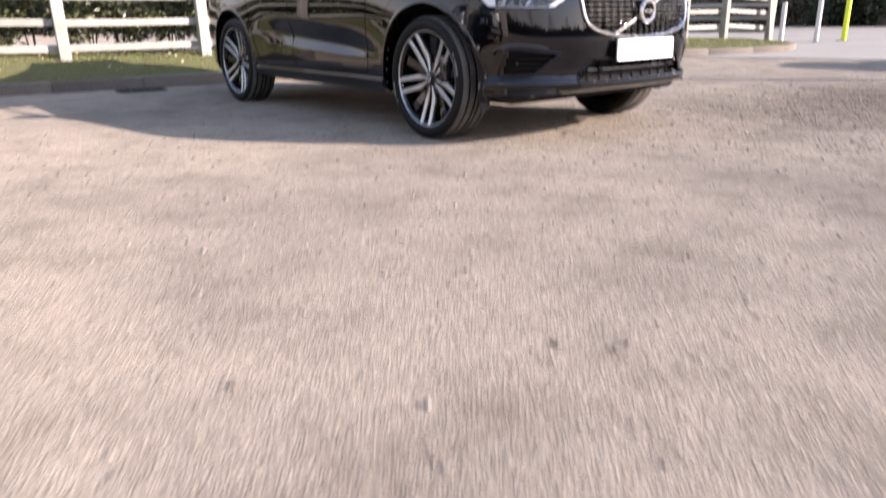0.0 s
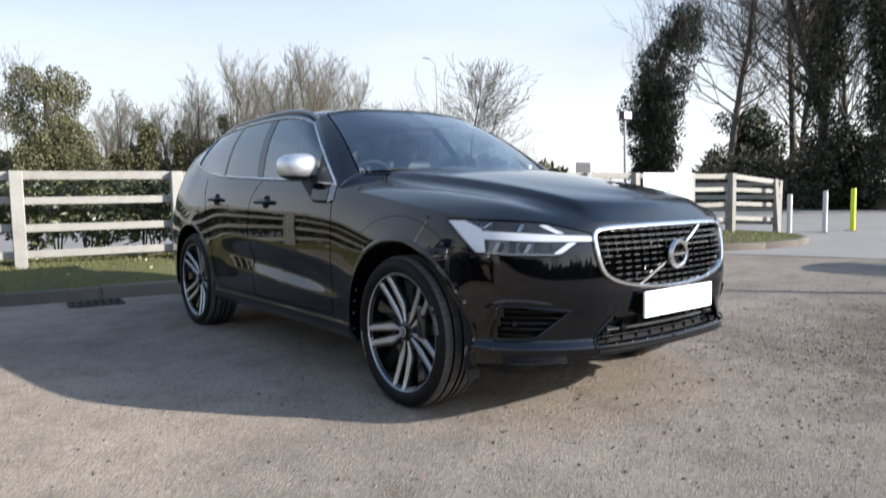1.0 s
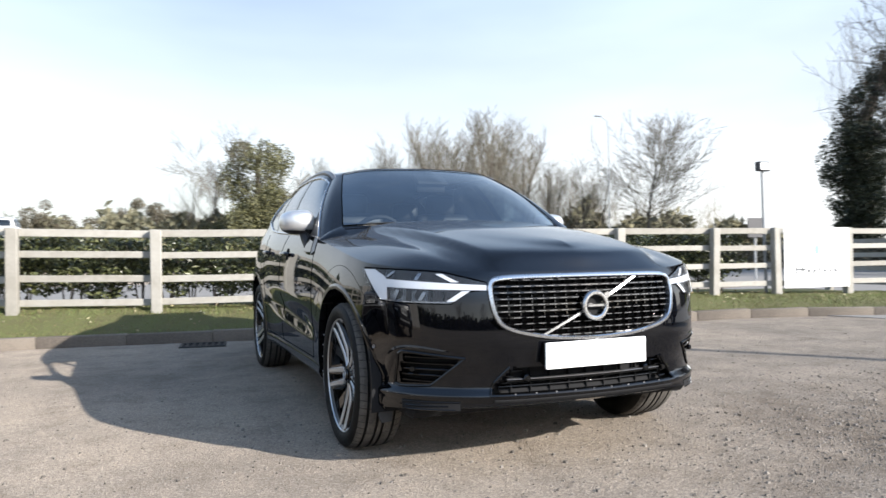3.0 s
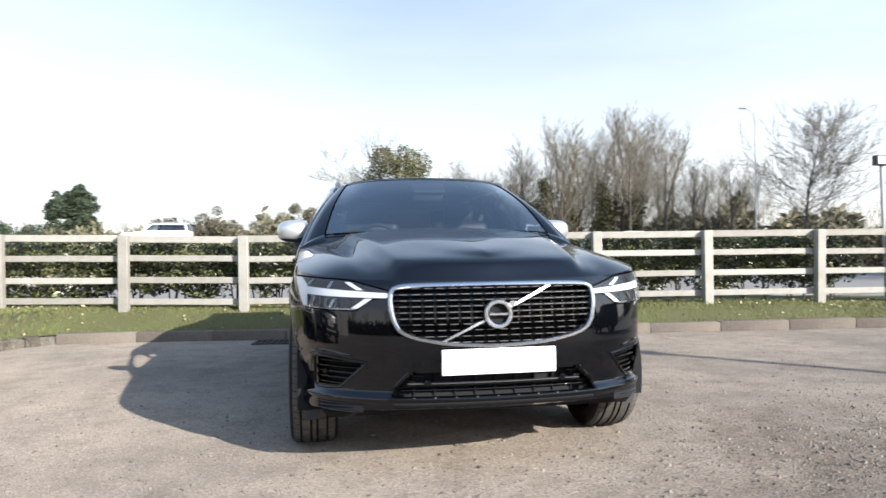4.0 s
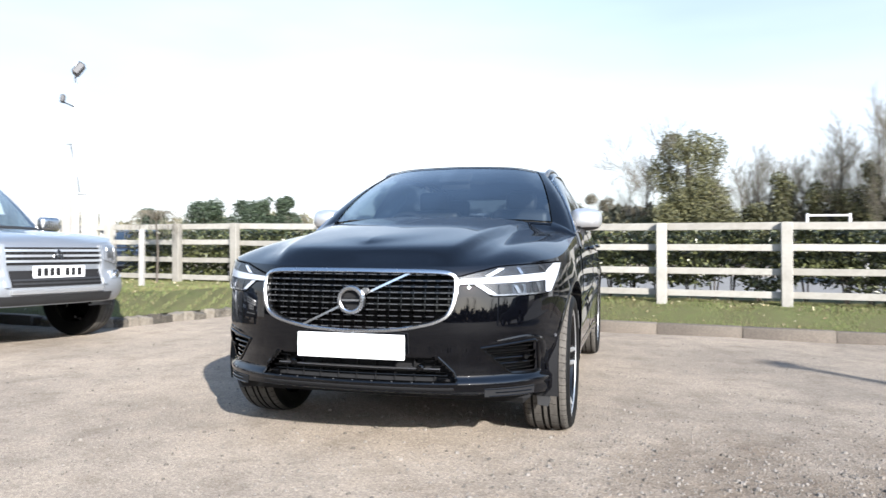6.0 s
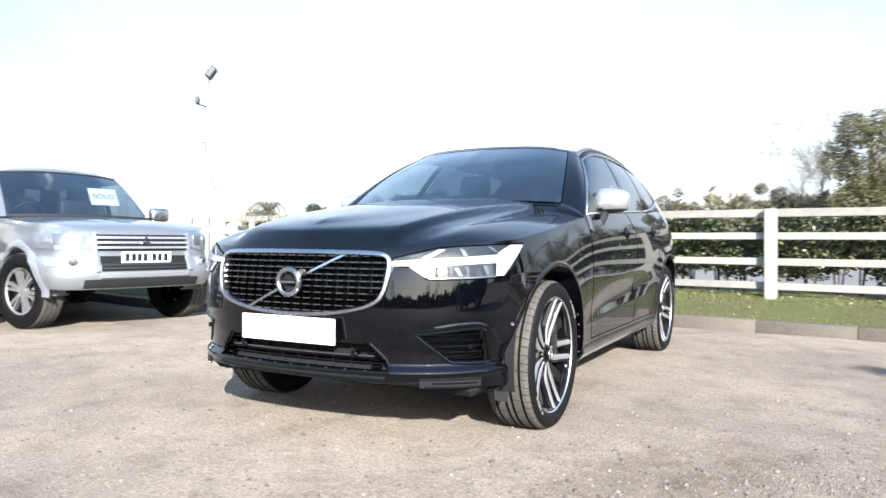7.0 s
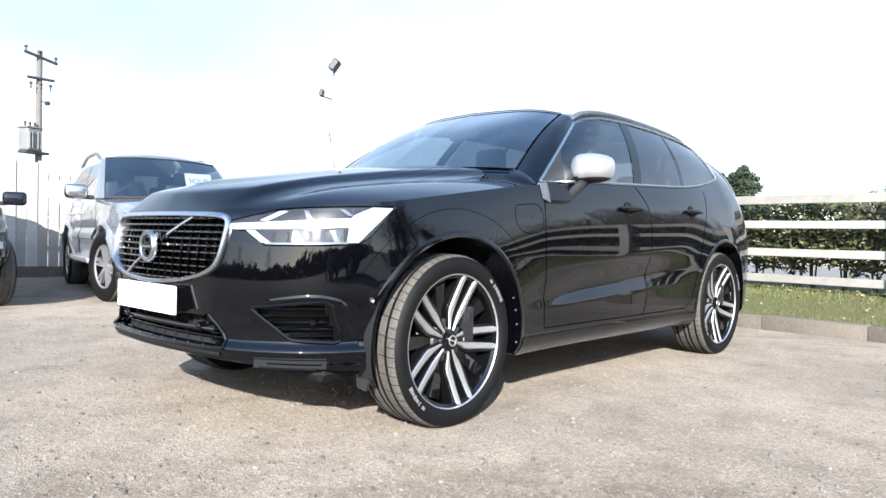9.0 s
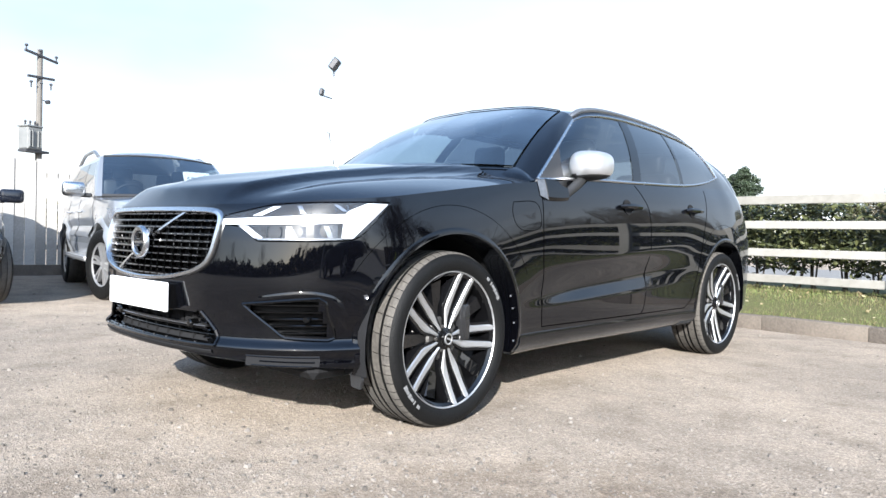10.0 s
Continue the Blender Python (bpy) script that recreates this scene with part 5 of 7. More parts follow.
SB = [Vector(p) for p in ((0, .450, 1.158), (.30, .470, 1.158), (.56, .540, 1.154), (.748, .630, 1.146))]
ST = [Vector(p) for p in ((0, 1.170, 1.572), (.28, 1.190, 1.567), (.45, 1.225, 1.557), (.575, 1.285, 1.535))]
TS = [Vector(p) for p in ((.649, 1.31, 1.490), (.655, 1.40, 1.527), (.655, 1.56, 1.556), (.656, 1.80, 1.568), (.650, 2.10, 1.569), (.640, 2.40, 1.562), (.626, 2.70, 1.548), (.610, 2.95, 1.520), (.596, 3.12, 1.486), (.580, 3.30, 1.440))]
RB = [Vector(p) for p in ((.70, 3.52, 1.17), (.55, 3.62, 1.155), (.28, 3.675, 1.145), (0, 3.685, 1.145))]
RT = [Vector(p) for p in ((.550, 3.36, 1.44), (.46, 3.42, 1.485), (.25, 3.46, 1.51), (0, 3.47, 1.515))]
NSC, NSD, NRR, NVV = 26, 84, 18, 18
SBc, STc, RBc, RTc = spline(SB, NSC), spline(ST, NSC), spline(RB, NRR), spline(RT, NRR)
YB = [.60 + 2.80 * i / NSD for i in range(NSD + 1)]
TOPY = [pch([.60, .80, 1.1, 1.59, 1.69, 2.30, 2.35, 3.06, 3.40], [1.31, 1.40, 1.52, 1.77, 1.88, 2.39, 2.45, 2.98, 3.28], y) for y in YB]
TSf = spline(TS, 240)
TSc = [min(TSf, key=lambda p: abs(p.y - ty)) for ty in TOPY]
SDb = [belt(y) for y in YB]


def dlo(y):
    """Height of the lower edge of the side glass."""
    return pch([.6, 1.0, 1.65, 2.2, 2.45, 2.75, 3.06, 3.4], [1.076, 1.101, 1.133, 1.158, 1.176, 1.212, 1.264, 1.32], y)


def pane(bot, top, bow, nv=NVV, sg=1):
    cols = []
    for i, (b, t) in enumerate(zip(bot, top)):
        j0, j1 = max(i - 1, 0), min(i + 1, len(bot) - 1)
        tan = (bot[j1] - bot[j0] + top[j1] - top[j0]).normalized()
        n = tan.cross(t - b).normalized()
        cols.append([b.lerp(t, v / nv) + n * bow * math.sin(math.pi * v / nv) for v in range(nv + 1)])
    return [[Vector((p.x * sg, p.y, p.z)) for p in c] for c in cols]


def strip(cols, flip=False, off=0.0):
    bm = bmesh.new()
    g = [[bm.verts.new(p) for p in c] for c in cols]
    for a, b in zip(g, g[1:]):
        for j in range(len(a) - 1):
            f = (a[j], b[j], b[j + 1], a[j + 1])
            bm.faces.new(f[::-1] if flip else f)
    return bm


# windscreen, one curved pane over both halves
half = pane(SBc, STc, 0.035)
full = [[Vector((-p.x, p.y, p.z)) for p in c] for c in half[:0:-1]] + half
part("windscreen", strip(full), G_SCREEN, car, "tinted windscreen", smooth=True).visible_shadow = False
# black band round the screen
bm = bmesh.new()
for cols in (full,):
    lo = [c[0] for c in cols]
    hi = [c[-1] for c in cols]
    tube(bm, [p + Vector((0, -0.004, 0.004)) for p in hi], 0.003, 5)
    tube(bm, [p + Vector((0, -0.012, 0.002)) for p in lo], 0.004, 5)
    for c in (cols[0], cols[-1]):
        tube(bm, [p + Vector((0, -0.004, 0.002)) for p in c], 0.003, 5)
part("screen_seal", bm, M_GAP, car, smooth=True)

for sg in (1, -1):
    sidec = pane(SDb, TSc, 0.028, NVV, sg)
    # A-pillar joins screen edge and side edge
    scr = [Vector((p.x * sg, p.y, p.z)) for p in half[-1]]
    sd = sidec[0]
    pil = []
    for k in range(7):
        u = k / 6
        pil.append([a.lerp(b, u) + Vector((sg * 0.014, -0.014, 0.004)) * math.sin(math.pi * u) for a, b in zip(scr, sd)])
    part("pillar", strip(pil, sg < 0), M_BLACK, car, smooth=True)
    # corner of the wing between bonnet, pillar foot and door
    rows = []
    tip, mid_ = edge[-1], Vector((0, 0.43, hood_spine_z(0.43)))
    for k in range(7):
        t = 0.19 * (1 - k / 6)
        p = tip.lerp(mid_, t)
        p.z = tip.z + (mid_.z - tip.z) * (1 - (1 - t) ** 2.6) + hood_crease(p.x, p.y, t)
        p = Vector((p.x * sg, p.y - 0.004, p.z - 0.001))
        q = pil[k][0] + Vector((0, 0.004, 0.003))
        rows.append([p.lerp(q, j / 5) + Vector((sg * 0.006, -0.004, 0.006)) * math.sin(math.pi * j / 5) for j in range(6)])
    part("wing_corner", strip(rows, sg < 0), M_BLACK, car, smooth=True)
    near = lambda y: min(range(NSD + 1), key=lambda i: abs(YB[i] - y))
    i0, iB, iB2, iC, iC2, i1 = 0, near(1.59), near(1.69), near(2.30), near(2.34), near(3.06)
    F1 = 1 - 1.1 / NVV

    def f0(i):
        c = sidec[i]
        return min(F1 - 0.02, max(0.02, (dlo(YB[i]) - c[0].z) / (c[-1].z - c[0].z)))

    def at_f(i, f, o=0.0):
        c = sidec[i]
        k = min(int(f * NVV), NVV - 1)
        return c[k].lerp(c[k + 1], f * NVV - k) + Vector((sg * o, 0, 0))

    def band(a, b, fa, fb, o=0.0, n=14):
        return [[at_f(i, fa(i) + (fb(i) - fa(i)) * j / n, o) for j in range(n + 1)] for i in range(a, b + 1)]
    ft = lambda i: F1
    for nm, a, b, mm in (("front_window", i0, iB, G_SIDE), ("rear_window", iB2, iC, G_DARK), ("quarter_window", iC2, i1, G_DARK)):
        part(nm, strip(band(a, b, f0, ft), sg < 0), mm, car, smooth=True).visible_shadow = False
    for a, b in ((iB, iB2), (iC, iC2)):
        part("pillar", strip(band(a, b, f0, ft, 0.003), sg < 0), M_GLOSS, car, smooth=True)
    # rear pillar and tailgate glass corner
    rr = pane(RBc, RTc, 0.03, NVV, sg)
    pil = [c for c in sidec[i1:]]
    for k in range(1, 7):
        u = k / 6
        pil.append([a.lerp(b, u) + Vector((sg * 0.03, 0.03, 0)) * math.sin(math.pi * u) for a, b in zip(sidec[-1], rr[0])])
    part("pillar", strip(pil, sg < 0), M_BLACK, car, smooth=True)
    part("tailgate_glass", strip(rr, sg < 0), G_DARK, car, smooth=True).visible_shadow = False
    part("window_frame", strip(band(0, i1, lambda i: 0.0, f0, 0, 3), sg < 0), M_BLACK, car, smooth=True)
    part("window_frame", strip(band(0, i1, ft, lambda i: 1.0, 0, 2), sg < 0), M_BLACK, car, smooth=True)
    # black sail panel in the front corner of the glass
    part("sail_panel", strip(band(i0, near(0.84), f0, lambda i: max(f0(i) + 0.01, f0(i) + 0.42 - 1.9 * (YB[i] - .62)), 0.004), sg < 0), M_TRIM, car)
    # bright trim round the side glass
    bm = bmesh.new()
    tube(bm, [at_f(i, f0(i), 0.006) for i in range(i0, i1 + 1)], 0.008, 6)
    tube(bm, [at_f(i, F1, 0.005) for i in range(i0, i1 + 1)], 0.0075, 6)
    tube(bm, [at_f(i0, f0(i0) + (F1 - f0(i0)) * j / 12, 0.005) for j in range(13)], 0.0075, 6)
    tube(bm, [at_f(i1, f0(i1) + (F1 - f0(i1)) * j / 12, 0.005) for j in range(13)], 0.0075, 6)
    part("window_trim", bm, M_CHROME, car, "bright chrome window surround", smooth=True)
    # roof rail
    bm = bmesh.new()
    rail = [p for p in TSf if 1.29 < p.y < 3.02][::6]
    nr_ = len(rail) - 1
    pts = [Vector((sg * (p.x - 0.026), p.y, p.z + 0.009 + 0.008 * min(1, k / nr_ * 9) * min(1, (1 - k / nr_) * 5))) for k, p in enumerate(rail)]
    tube(bm, pts, [0.012] + [0.017] * (len(pts) - 2) + [0.010], 8)
    part("roof_rail", bm, M_RAIL, car, "dull satin grey roof rail", smooth=True)

# roof
redge = STc[:-1] + [STc[-1].lerp(TSc[0], k / 5) for k in range(5)] + TSc + [TSc[-1].lerp(RTc[0], k / 4) for k in range(1, 4)] + RTc
nr = len(redge) - 1
rsp = []
for i in range(nr + 1):
    y = 1.42 + 1.86 * sm(0.0, 1.0, i / nr)
    rsp.append(Vector((0, y, pch([1.2, 1.5, 1.9, 2.4, 2.9, 3.3], [1.575, 1.602, 1.618, 1.622, 1.605, 1.572], y))))
part("roof", sheet(redge, rsp, 16, 2.7), M_BLACK, car, smooth=True)
part("spoiler", boxed((0, 3.46, 1.505), (0.90, 0.16, 0.03), 0.012, seg=2), M_BLACK, car, smooth=True)

# cowl between bonnet and screen, and wipers
bm = bmesh.new()
hood_end = [edge[-1].lerp(Vector((0, 0.43, hood_spine_z(0.43))), t / 12) for t in range(13)]
for p, t in zip(hood_end, range(13)):
    p.z = edge[-1].z + (hood_spine_z(0.43) - edge[-1].z) * (1 - (1 - t / 12) ** 2.6) - 0.012
for sg in (1, -1):
    a = [bm.verts.new((p.x * sg, p.y - 0.02, p.z)) for p in hood_end]
    b = [bm.verts.new((q.x * sg, q.y + 0.004, q.z - 0.004)) for q in [SBc[int(NSC * (1 - t / 12))] for t in range(13)]]
    for i in range(12):
        bm.faces.new((a[i], b[i], b[i + 1], a[i + 1]))
part("cowl", bm, M_BLACK, car, smooth=True)
for x0, x1 in ((-0.10, -0.62), (0.48, 0.0)):
    bm = bmesh.new()
    tube(bm, [(x0, 0.455, 1.154), ((x0 + x1) / 2, 0.475, 1.162), (x1, 0.485 + 0.10 * abs(x1), 1.160)], 0.005, 5)
    part("wiper", bm, M_TRIM, car)

# interior
part("cabin_floor", boxed((0, 2.05, 0.90), (1.62, 2.6, 0.06), 0.01), M_INTERIOR, car)
bm = boxed((0, 0.88, 1.00), (1.46, 0.46, 0.20), 0.05, seg=3)
part("dashboard", bm, M_INTERIOR, car, smooth=True)
bm = bmesh.new()
pts = [Vector((-0.37 + 0.185 * math.cos(t), 1.15 - 0.07 * math.sin(t), 1.06 + 0.17 * math.sin(t))) for t in [2 * math.pi * k / 28 for k in range(29)]]
tube(bm, pts, 0.016, 6, False)
box(bm, (-0.37, 1.15, 1.05), (0.30, 0.04, 0.06), 0.01)
part("steering_wheel", bm, M_INTERIOR, car, smooth=True)
for x, y in ((-.37, 1.78), (.37, 1.78), (-.40, 2.72), (.40, 2.72)):
    bm = boxed((x, y, 1.06), (0.48, 0.16, 0.46), 0.06, Matrix.Translation((0, 0, 0)), seg=3)
    part("seat_back", bm, M_SEAT, car, smooth=True)
    bm = boxed((x, y + 0.03, 1.36), (0.25, 0.10, 0.17), 0.045, seg=3)
    part("headrest", bm, M_SEAT, car, smooth=True)
bm = boxed((0, 1.08, 1.43), (0.22, 0.04, 0.065), 0.018, seg=2)
part("interior_mirror", bm, M_INTERIOR, car, smooth=True)
part("sensor_housing", boxed((0, 1.09, 1.492), (0.24, 0.14, 0.03), 0.012, Matrix.Translation((0, 1.09, 1.492)) @ Matrix.Rotation(radians(31), 4, "X") @ Matrix.Translation((0, -1.09, -1.492))), M_INTERIOR, car)
part("underbody", boxed((0, 1.45, 0.30), (1.56, 4.1, 0.12), 0.03), M_LINER, car)

# wheel arches
for ya in AXLES:
    for sg in (1, -1):
        bm = bmesh.new()
        prev = None
        for k in range(41):
            t = radians(-13 + 206 * k / 40)
            ring = []
            for rr_, off, inn in ((ARCH_R + 0.020, 0.0005, 0), (ARCH_R + 0.012, 0.003, 0), (ARCH_R + 0.003, 0.004, 0), (ARCH_R - 0.006, 0.003, 0), (ARCH_R - 0.004, -0.12, 0)):
                y, z = ya + rr_ * math.cos(t), HUB_Z + rr_ * math.sin(t)
                p = flank(y, max(z, 0.255), off, sg)
                ring.append(bm.verts.new((p.x, y, z)))
            if prev:
                for i in range(4):
                    bm.faces.new((prev[i], ring[i], ring[i + 1], prev[i + 1]))
            prev = ring
        part("arch_moulding", bm, M_BLACK, car, smooth=True)
        bm = bmesh.new()
        prev = None
        for k in range(25):
            t = radians(-14 + 208 * k / 24)
            y, z = ya + (ARCH_R + 0.005) * math.cos(t), HUB_Z + (ARCH_R + 0.005) * math.sin(t)
            ring = [bm.verts.new((sg * x, y, z)) for x in (0.90, 0.55)]
            if prev:
                bm.faces.new((prev[0], ring[0], ring[1], prev[1]))
            prev = ring
        box(bm, (sg * 0.56, ya, 0.53), (0.02, 0.86, 0.54))
        part("arch_liner", bm, M_LINER, car, smooth=True)


for sg in (1, -1):
    for a in (22, 14, 5, -6):
        y, z = (ARCH_R - 0.012) * math.cos(radians(a)), HUB_Z + (ARCH_R - 0.012) * math.sin(radians(a))
        bm = bmesh.new()
        bmesh.ops.create_icosphere(bm, subdivisions=1, radius=0.0055, matrix=Matrix.Translation((sg * 0.922, y, z)))
        part("rivet", bm, M_CHIP, car, smooth=True)
    bm = bmesh.new()
    prism(bm, [(.800, .205), (.850, .200), (.862, .235), (.850, .275), (.790, .275)], 0.012, Matrix.Translation((0, -0.43, 0)) @ Matrix.Diagonal((sg, 1, 1, 1)))
    part("air_deflector", bm, M_TRIM, car)


# wheels
def wheel_parts():
    out = {}
    W, R = 0.127, 0.368
    bm = bmesh.new()
    lathe(bm, [(.284, .105), (.290, .112), (.300, .119), (.320, .124), (.338, .1205), (.350, .113), (.356, .106)], 96)
    lathe(bm, [(.356, -.106), (.338, -.1205), (.30, -.122), (.262, -.10)], 48)
    out["sidewall"] = (bm_mesh(bm, "sidewall", True), M_TYRE)
    bm = bmesh.new()
    for a0 in (0.35, 0.35 + math.pi):
        for k, w_ in enumerate((.017, .006, .020, .013, .018, .018)):
            a = a0 + k * 0.062 + (0.03 if k else 0)
            box(bm, (0.1245, 0, 0.322), (0.0022, w_, 0.017 if k % 2 else 0.013), 0.0, Matrix.Rotation(-a, 4, "X"))
    out["lettering"] = (bm_mesh(bm, "lettering"), M_TYREMARK)
    bm = bmesh.new()
    prof = [(.355, .107), (.3605, .098), (.3645, .088), (.3655, .072), (.357, .071), (.357, .061), (.367, .060), (.3675, .022), (.358, .021), (.358, .010), (.368, .009), (.368, -.009), (.358, -.010), (.358, -.021), (.3675, -.022), (.367, -.060), (.357, -.061), (.357, -.071), (.3655, -.072), (.3645, -.088), (.3605, -.098), (.355, -.107)]
    rings = []
    for k in range(60):
        for q, cut in ((0.0, 0.0), (0.035, 0.006), (0.07, 0.0), (0.53, 0.0)):
            t = 2 * math.pi * (k + q) / 60
            ring = []
            for r_, x in prof:
                shoulder = abs(x) > 0.071 or (0.022 <= abs(x) <= 0.060 and k % 2 == 0)
                sweep = 0.02 * (abs(x) - 0.05) / 0.05
                rr_ = r_ - (cut if shoulder and r_ > 0.3595 else 0)
                ring.append(bm.verts.new((x, rr_ * math.cos(t + sweep), rr_ * math.sin(t + sweep))))
            rings.append(ring)
    for k in range(240):
        a, b = rings[k], rings[(k + 1) % 240]
        for i in range(len(prof) - 1):
            f = bm.faces.new((a[i], a[i + 1], b[i + 1], b[i]))
            x = (prof[i][1] + prof[i + 1][1]) / 2
            sipe = k % 4 < 2 and (abs(x) > 0.071 or (0.022 < abs(x) < 0.060 and (k // 4) % 2 == 0))
            f.material_index = 1 if sipe or min(prof[i][0], prof[i + 1][0]) < 0.3585 and abs(x) < 0.08 else 0
    tread = bm_mesh(bm, "tread", False)
    tread.materials.append(M_TREAD)
    tread.materials.append(M_TYRE)
    out["tread"] = (tread, None)
    bm = bmesh.new()
    lathe(bm, [(.280, .104), (.274, .098), (.266, .092), (.260, .05), (.246, -.08), (.264, -.10)], 72)
    lathe(bm, [(.256, .02), (.001, .0)], 48)
    out["barrel"] = (bm_mesh(bm, "barrel", True), M_RIMBLACK)
    bm = bmesh.new()
    lathe(bm, [(.2785, .0995), (.2795, .1040), (.2808, .1070), (.2832, .1092), (.2844, .1092), (.2856, .1060)], 96)
    out["rim_lip"] = (bm_mesh(bm, "rim_lip", True), M_ALLOY)
    bm = bmesh.new()
    lathe(bm, [(.172, .035), (.168, .040), (.10, .040), (.085, .055), (.001, .055)], 60)
    out["brake_disc"] = (bm_mesh(bm, "brake_disc", True), M_DISC)
    bm = bmesh.new()
    box(bm, (0.045, 0.125, 0.06), (0.06, 0.07, 0.16), 0.015, seg=2)
    out["brake_caliper"] = (bm_mesh(bm, "brake_caliper", True), M_RIMGREY)
    bm = bmesh.new()
    lathe(bm, [(.001, .088), (.024, .088), (.031, .085), (.033, .078)], 32)
    out["hub_cap"] = (bm_mesh(bm, "hub_cap", True), M_RIMBLACK)
    bm = bmesh.new()
    lathe(bm, [(.018, .0885), (.019, .0905), (.0235, .0905), (.0245, .0885)], 32)
    box(bm, (0.0895, 0, 0), (0.003, 0.022, 0.007), 0)
    out["hub_ring"] = (bm_mesh(bm, "hub_ring", True), M_ALLOY)
    bm = bmesh.new()
    lathe(bm, [(.033, .074), (.046, .070), (.052, .060), (.053, .03)], 40)
    out["hub"] = (bm_mesh(bm, "hub", True), M_RIMBLACK)

    def xoff(r_):
        return pch([.03, .10, .18, .255, .281], [.070, .066, .078, .096, .1045], r_)

    def arm(bm, side, rr, cc, ww, drop, thick, flare=0.5):
        vs = []
        for k in range(13):
            r_ = rr[0] + (rr[-1] - rr[0]) * k / 12
            c, w, x = side * pch(rr, cc, r_), pch(rr, ww, r_), xoff(r_) - drop
            vs.append([bm.verts.new(q) for q in ((x - thick, c - w * flare - 0.004, r_), (x - 0.003, c - w / 2, r_), (x, c - w / 2 + 0.002, r_), (x, c + w / 2 - 0.002, r_), (x - 0.003, c + w / 2, r_), (x - thick, c + w * flare + 0.004, r_))])
        for a, b in zip(vs, vs[1:]):
            for i in range(5):
                bm.faces.new((a[i], b[i], b[i + 1], a[i + 1]))
        bm.faces.new(vs[0])
        bm.faces.new(vs[-1][::-1])
    RA = [.034, .07, .130, .19, .279]
    bm = bmesh.new()
    for side in (1, -1):
        arm(bm, side, RA, [.012, .020, .034, .037, .041], [.020, .032, .056, .050, .046], 0.005, 0.045, 0.6)
    out["spoke"] = (bm_mesh(bm, "spoke", True), M_RIMBLACK)
    for side, nm in ((1, "spoke_face"), (-1, "spoke_edge")):
        bm = bmesh.new()
        arm(bm, side, RA, [.0100, .0180, .0315, .0345, .0390], [.005, .010, .026, .022, .021], 0.0, 0.006)
        out[nm] = (bm_mesh(bm, nm, True), M_ALLOY)
    bm = bmesh.new()
    arm(bm, 1, [.05, .12, .25], [0, 0, 0], [.034, .044, .058], .020, .03, 0.7)
    out["inner_spoke"] = (bm_mesh(bm, "inner_spoke", True), M_RIMBLACK)
    bm = bmesh.new()
    lathe(bm, [(.001, .0705), (.006, .070), (.0085, .062)], 8, Matrix.Translation((0, 0.0, 0.052)))
    out["wheel_bolt"] = (bm_mesh(bm, "wheel_bolt", True), M_DISC)
    return out


WP = wheel_parts()


def make_wheel(parent, at, wp, spin=0.0, spokes=5):
    w = new("wheel")
    w.parent = parent
    w.matrix_basis = at @ Matrix.Rotation(spin, 4, "X")
    ty = part("tyre", wp["sidewall"][0], wp["sidewall"][1], w)
    for nm in ("lettering", "tread", "barrel", "rim_lip", "brake_disc", "brake_caliper", "hub_cap", "hub_ring", "hub"):
        if nm in wp:
            m = Matrix.Rotation(-spin, 4, "X") if nm == "brake_caliper" else None
            part(nm, wp[nm][0], wp[nm][1], w, at=m)
    for k in range(spokes):
        for nm in ("spoke", "spoke_face", "spoke_edge"):
            if nm in wp:
                part(nm, wp[nm][0], wp[nm][1], w, at=Matrix.Rotation(2 * math.pi * k / spokes, 4, "X"))
        if "inner_spoke" in wp:
            part("inner_spoke", wp["inner_spoke"][0], wp["inner_spoke"][1], w, at=Matrix.Rotation(2 * math.pi * (k + 0.5) / spokes, 4, "X"))
        if "wheel_bolt" in wp:
            part("wheel_bolt", wp["wheel_bolt"][0], wp["wheel_bolt"][1], w, at=Matrix.Rotation(2 * math.pi * (k + 0.5) / spokes, 4, "X"))
    return w


TR = 0.822
for sg in (1, -1):
    for ya, sp in ((AXLES[0], radians(-20) if sg > 0 else radians(-42)), (AXLES[1], radians(-33) if sg > 0 else radians(-20))):
        m = Matrix.Translation((sg * TR, ya, HUB_Z)) @ (Matrix() if sg > 0 else Matrix.Rotation(math.pi, 4, "Z"))
        make_wheel(car, m, WP, sp)


# ---- front of the car ----
def face_patch(bm, cols, off, depth=0.0):
    """A sheet over the nose from columns of (x, z); depth turns its rim inwards."""
    g = [[bm.verts.new(nose(x, z, off)) for x, z in c] for c in cols]
    for a, b in zip(g, g[1:]):
        for j in range(len(a) - 1):
            bm.faces.new((a[j], b[j], b[j + 1], a[j + 1]))
    if depth:
        loop = [c[0] for c in cols] + cols[-1][1:-1] + [c[-1] for c in cols[::-1]] + cols[0][-2:0:-1]
        top = [c[0] for c in g] + g[-1][1:-1] + [c[-1] for c in g[::-1]] + g[0][-2:0:-1]
        low = [bm.verts.new(nose(x, z, off - depth)) for x, z in loop]
        n = len(top)
        for i in range(n):
            bm.faces.new((top[i], top[(i + 1) % n], low[(i + 1) % n], low[i]))


grille = new("grille")
grille.parent = car
GO = [(0, .874), (.20, .873), (.38, .870), (.446, .862), (.472, .842), (.479, .80), (.474, .745), (.459, .694), (.430, .658), (.362, .629), (.23, .603), (.10, .593), (0, .590)]
ring2 = spline([(x, 0, z) for x, z in GO], 60)
loop = [(p.x, p.z) for p in ring2] + [(-p.x, p.z) for p in ring2[-2:0:-1]]
